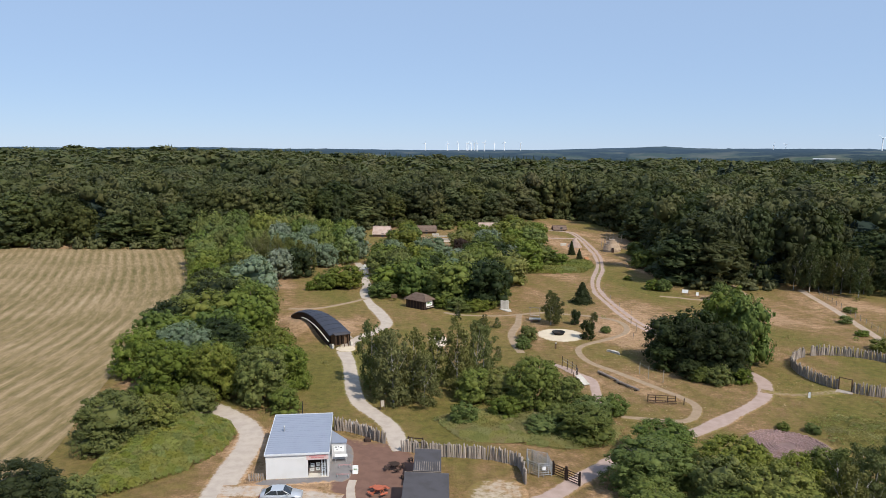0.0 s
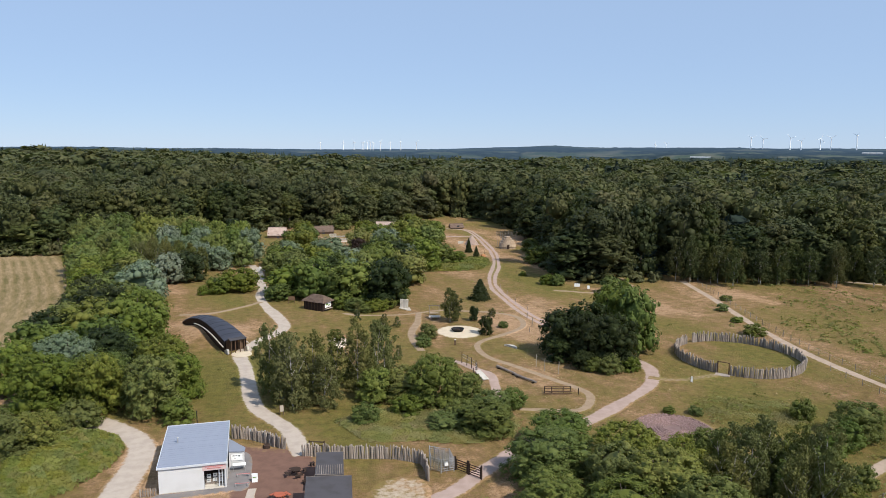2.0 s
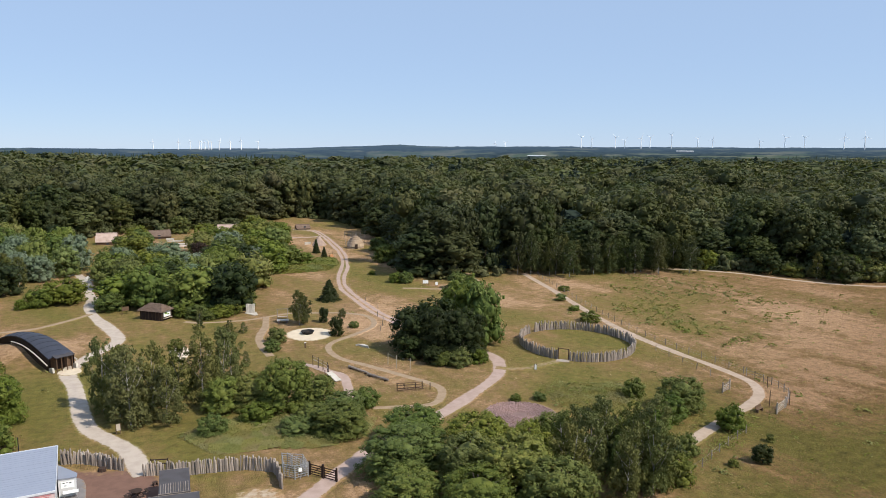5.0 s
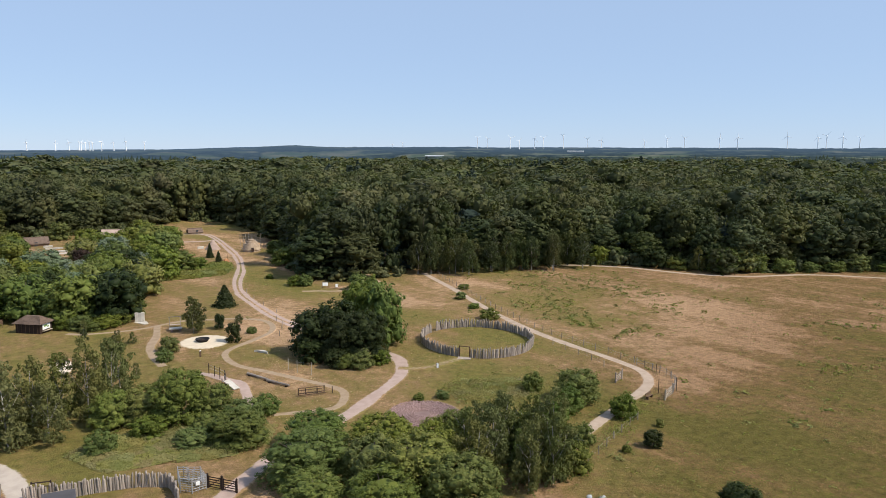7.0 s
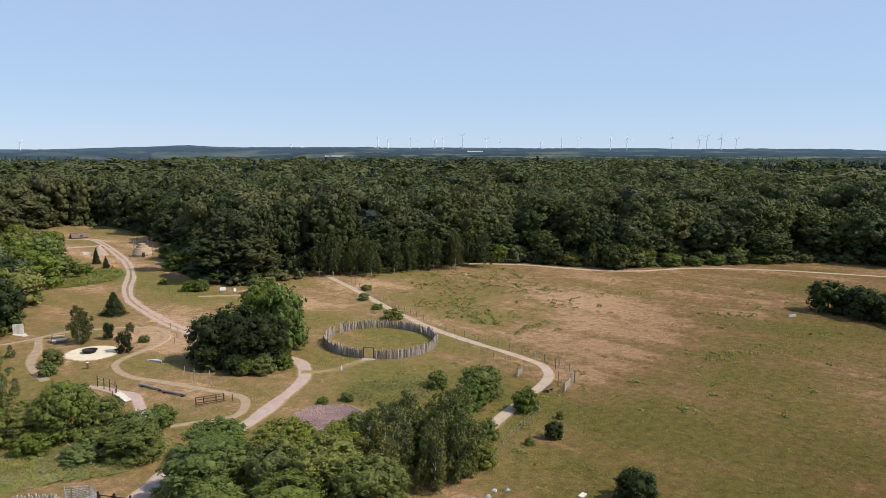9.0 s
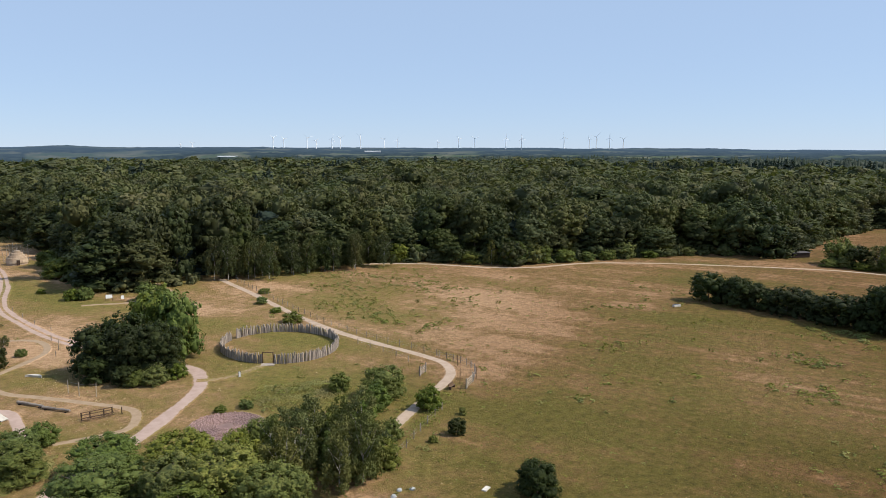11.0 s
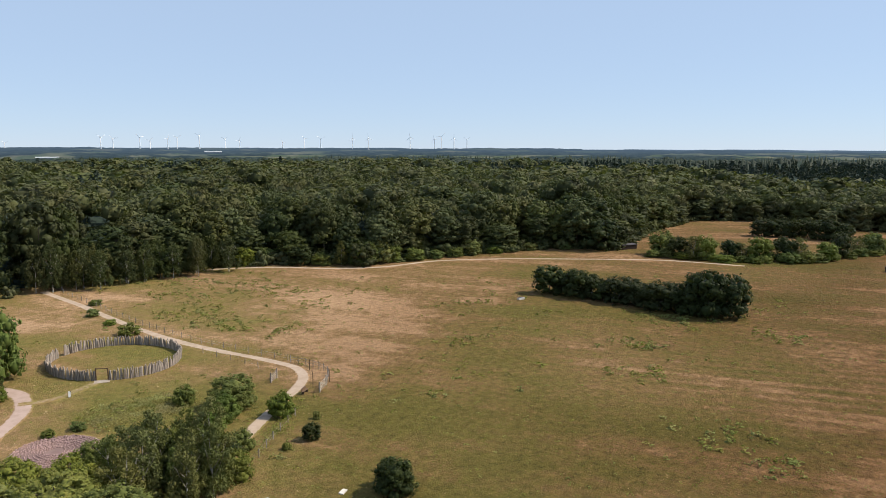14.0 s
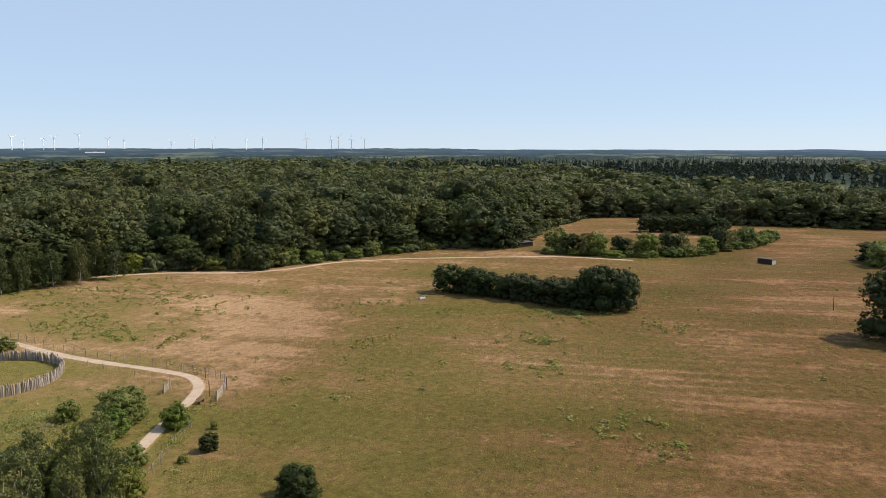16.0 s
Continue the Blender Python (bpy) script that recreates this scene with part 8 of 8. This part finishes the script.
part("tub", box(1.9, 0.8, 0.5, (0, 0, 0.28), bevel=0.06), M_STONE, tr_)
part("water_surface", box(1.9, 0.5, 0.02, (0, 0, 0.585)), M_GLASS, tr_)
sl = thing("pale_slab", 56.5, 50.4, gzf(56.5, 50.4), 15, "pale concrete slab lying in the grass", "slab")
part("slab", box(1.1, 0.6, 0.16, (0, 0, 0.06), bevel=0.03), M_STONE, sl)
rng_s = np.random.default_rng(9)
for x, y in ((48.0, 56.4), (49.4, 57.0), (50.6, 56.2), (46.4, 56.8)):
    rk = thing("boulder", x, y, gzf(x, y), float(rng_s.uniform(0, 360)), "pale grey boulder in the grass by the birches", "boulder", "boulders by the birches")
    bmm = bmesh.new()
    bmesh.ops.create_icosphere(bmm, subdivisions=2, radius=0.34)
    for v in bmm.verts:
        v.co *= rng_s.uniform(0.8, 1.15)
        v.co.z *= 0.7
    part("rock", bmm, M_FARWALL, rk)
dt = thing("dead_sapling", 188.9, -13.0, gzf(188.9, -13), 0, "bare dark sapling on the dry meadow", "sapling")
part("stem", rod((0, 0, -0.1), (0.2, 0.1, 3.2), 0.08, 0.03, 6), M_DARKWOOD, dt)
for i in range(5):
    part("twig", rod((0.05 * i, 0, 1.0 + i * 0.4), (0.05 * i + 0.5 * math.cos(i * 2.3), 0.5 * math.sin(i * 2.3), 1.5 + i * 0.4), 0.03, 0.015, 4), M_DARKWOOD, dt)

# ---------------------------------------------------------------- wind turbines and halls on the horizon
def turbine(a, r, hub, blade, spin, face):
    x, y = r * math.sin(radians(a)), r * math.cos(radians(a))
    t = thing("wind_turbine", x, y, 0, -a + face, "white three-bladed wind turbine on the horizon", "wind turbine", "wind turbines on the horizon")
    part("tower", rod((0, 0, 0), (0, 0, hub), 3.0, 1.8, 10), M_WHITEPAINT, t)
    nc = part("nacelle", box(4, 9, 4, (0, 0.5, hub + 1.5), bevel=0.6), M_WHITEPAINT, t)
    part("hub", rod((0, -4.5, hub + 1.5), (0, -7.5, hub + 1.5), 2.0, 0.8, 10), M_WHITEPAINT, nc)
    for i in range(3):
        ang = radians(spin + 120 * i)
        c, s = math.cos(ang), math.sin(ang)
        part("blade", loft([[(c * q - s * w, -6.0 + d, hub + 1.5 + s * q + c * w) for w, d in ((-k, 0.0), (0, 0.5 * k), (k, 0.0), (0, -0.5 * k))] for q, k in ((1.0, 0.8), (blade * 0.2, 1.2), (blade * 0.6, 0.8), (blade, 0.3))]), M_WHITEPAINT, t)


trb = np.random.default_rng(3)
for a, hub in ((31.31, 82), (32.12, 78), (33.9, 84), (34.6, 66), (35.81, 80), (36.47, 86), (38.04, 98), (39.9, 80), (40.94, 72), (44.15, 60), (45.8, 80), (47.06, 84), (49.52, 84), (50.76, 84), (54.06, 92), (56.0, 84), (56.53, 96), (57.54, 84), (58.56, 82)):
    turbine(a, 4300 + trb.uniform(-150, 250), hub + 6, hub * 0.34, trb.uniform(0, 120), trb.uniform(-50, 50))
for a, hub in ((-1.39, 66), (0.36, 66), (1.21, 72), (1.84, 66), (1.97, 70), (2.24, 66), (2.51, 72), (2.7, 66), (3.27, 76), (4.07, 72), (4.88, 80), (6.12, 72), (24.6, 64), (25.4, 70)):
    turbine(a, 4500 + trb.uniform(-150, 250), 38 + (hub - 38) * 0.62, hub * 0.27, trb.uniform(0, 120), trb.uniform(-50, 50))


def far_hall(a, r, z, w, d, h, label):
    x, y = r * math.sin(radians(a)), r * math.cos(radians(a))
    t = thing("farm_hall", x, y, z + gzf(x, y), -a, label, "building", "halls in the distance")
    w, d, h = w * 0.6, d * 0.6, h * 0.8
    part("wall", box(w, d, h, (0, 0, h / 2)), M_FARWALL, t)
    part("roof", loft([[(-w / 2 - 1, -d / 2 - 1, h), (-w / 2 - 1, 0, h + d * 0.14), (-w / 2 - 1, d / 2 + 1, h)], [(w / 2 + 1, -d / 2 - 1, h), (w / 2 + 1, 0, h + d * 0.14), (w / 2 + 1, d / 2 + 1, h)]]), M_FARROOF, t)
    for i in range(5):
        part("door", box(w * 0.08, 0.3, h * 0.6, (-w * 0.4 + i * w * 0.2, -d / 2 - 0.1, h * 0.32)), M_FARROOF, t)


for a, r, z, w, d, h, lb in ((39.0, 3600, 14, 130, 50, 13, "long grey hall with a pale roof on the horizon"), (2.3, 1500, 4, 22, 18, 9, "white farm hall among distant trees"), (4.6, 1650, 4, 26, 16, 7, "low white farm building among distant trees"),
                             (27.9, 2900, 10, 120, 40, 7, "long pale greenhouse on the horizon"), (9.5, 2900, 10, 60, 30, 8, "pale hall among distant fields"), (53.2, 2200, 8, 80, 30, 6, "pale low hall in the distant woods"),
                             (94.4, 2100, 6, 50, 24, 8, "pale long hall in the distant woods"), (92.0, 2300, 6, 70, 24, 7, "grey long hall in the distant woods"), (80.3, 1200, 3, 26, 14, 8, "white building in the distant woods"),
                             (11.5, 2100, 6, 44, 24, 8, "grey roofed hall among distant fields"), (13.2, 1900, 5, 50, 20, 8, "blue-grey roofed hall among distant trees")):
    far_hall(a, r, z, w, d, h, lb)

# small things round the kiosk
sf = thing("picket_fence", -21.9, 77.0, gzf(-21.5, 77), 6, "short low picket fence of grey stakes beside the kiosk", "fence")
for i in range(7):
    part("picket", box(0.14, 0.05, 0.95, (0.26 * i, 0, 0.45), (0, 3 * ((i % 3) - 1), 0)), M_GREYWOOD, sf)
part("rail", box(1.75, 0.05, 0.08, (0.8, 0.05, 0.6)), M_GREYWOOD, sf)
fp = thing("flag_pole", -18.3, 90.2, gzf(-18.3, 90.2), 0, "slim dark pole behind the kiosk", "pole")
part("shaft", rod((0, 0, -0.2), (0, 0, 4.6), 0.07, 0.05), M_IRON, fp)
part("knob", rod((0, 0, 4.6), (0, 0, 4.72), 0.09, 0.03), M_IRON, fp)
for x, y, lb in ((-10.2, 90.7, "white"), (-12.0, 91.6, "white")):
    np_ = thing("fence_notice", x, y - 0.25, gzf(x, y), -30, "small white notice on the stake fence", "sign", "notices on the stake fence")
    part("board", box(0.4, 0.03, 0.3, (0, 0, 1.3)), M_SIGN, np_)
    part("batten", box(0.06, 0.05, 1.4, (0, 0.03, 0.7)), M_GREYWOOD, np_)
for x, y, r in ((-9.0, 89.3, 0.5),):
    sb = thing("tree_stump", x - 0.6, y - 0.9, gzf(x, y), 0, "dark round stump before the stake fence", "stump")
    part("stump", rod((0, 0, -0.1), (0, 0, 0.45), r, r * 0.85, 9), M_DARKWOOD, sb)
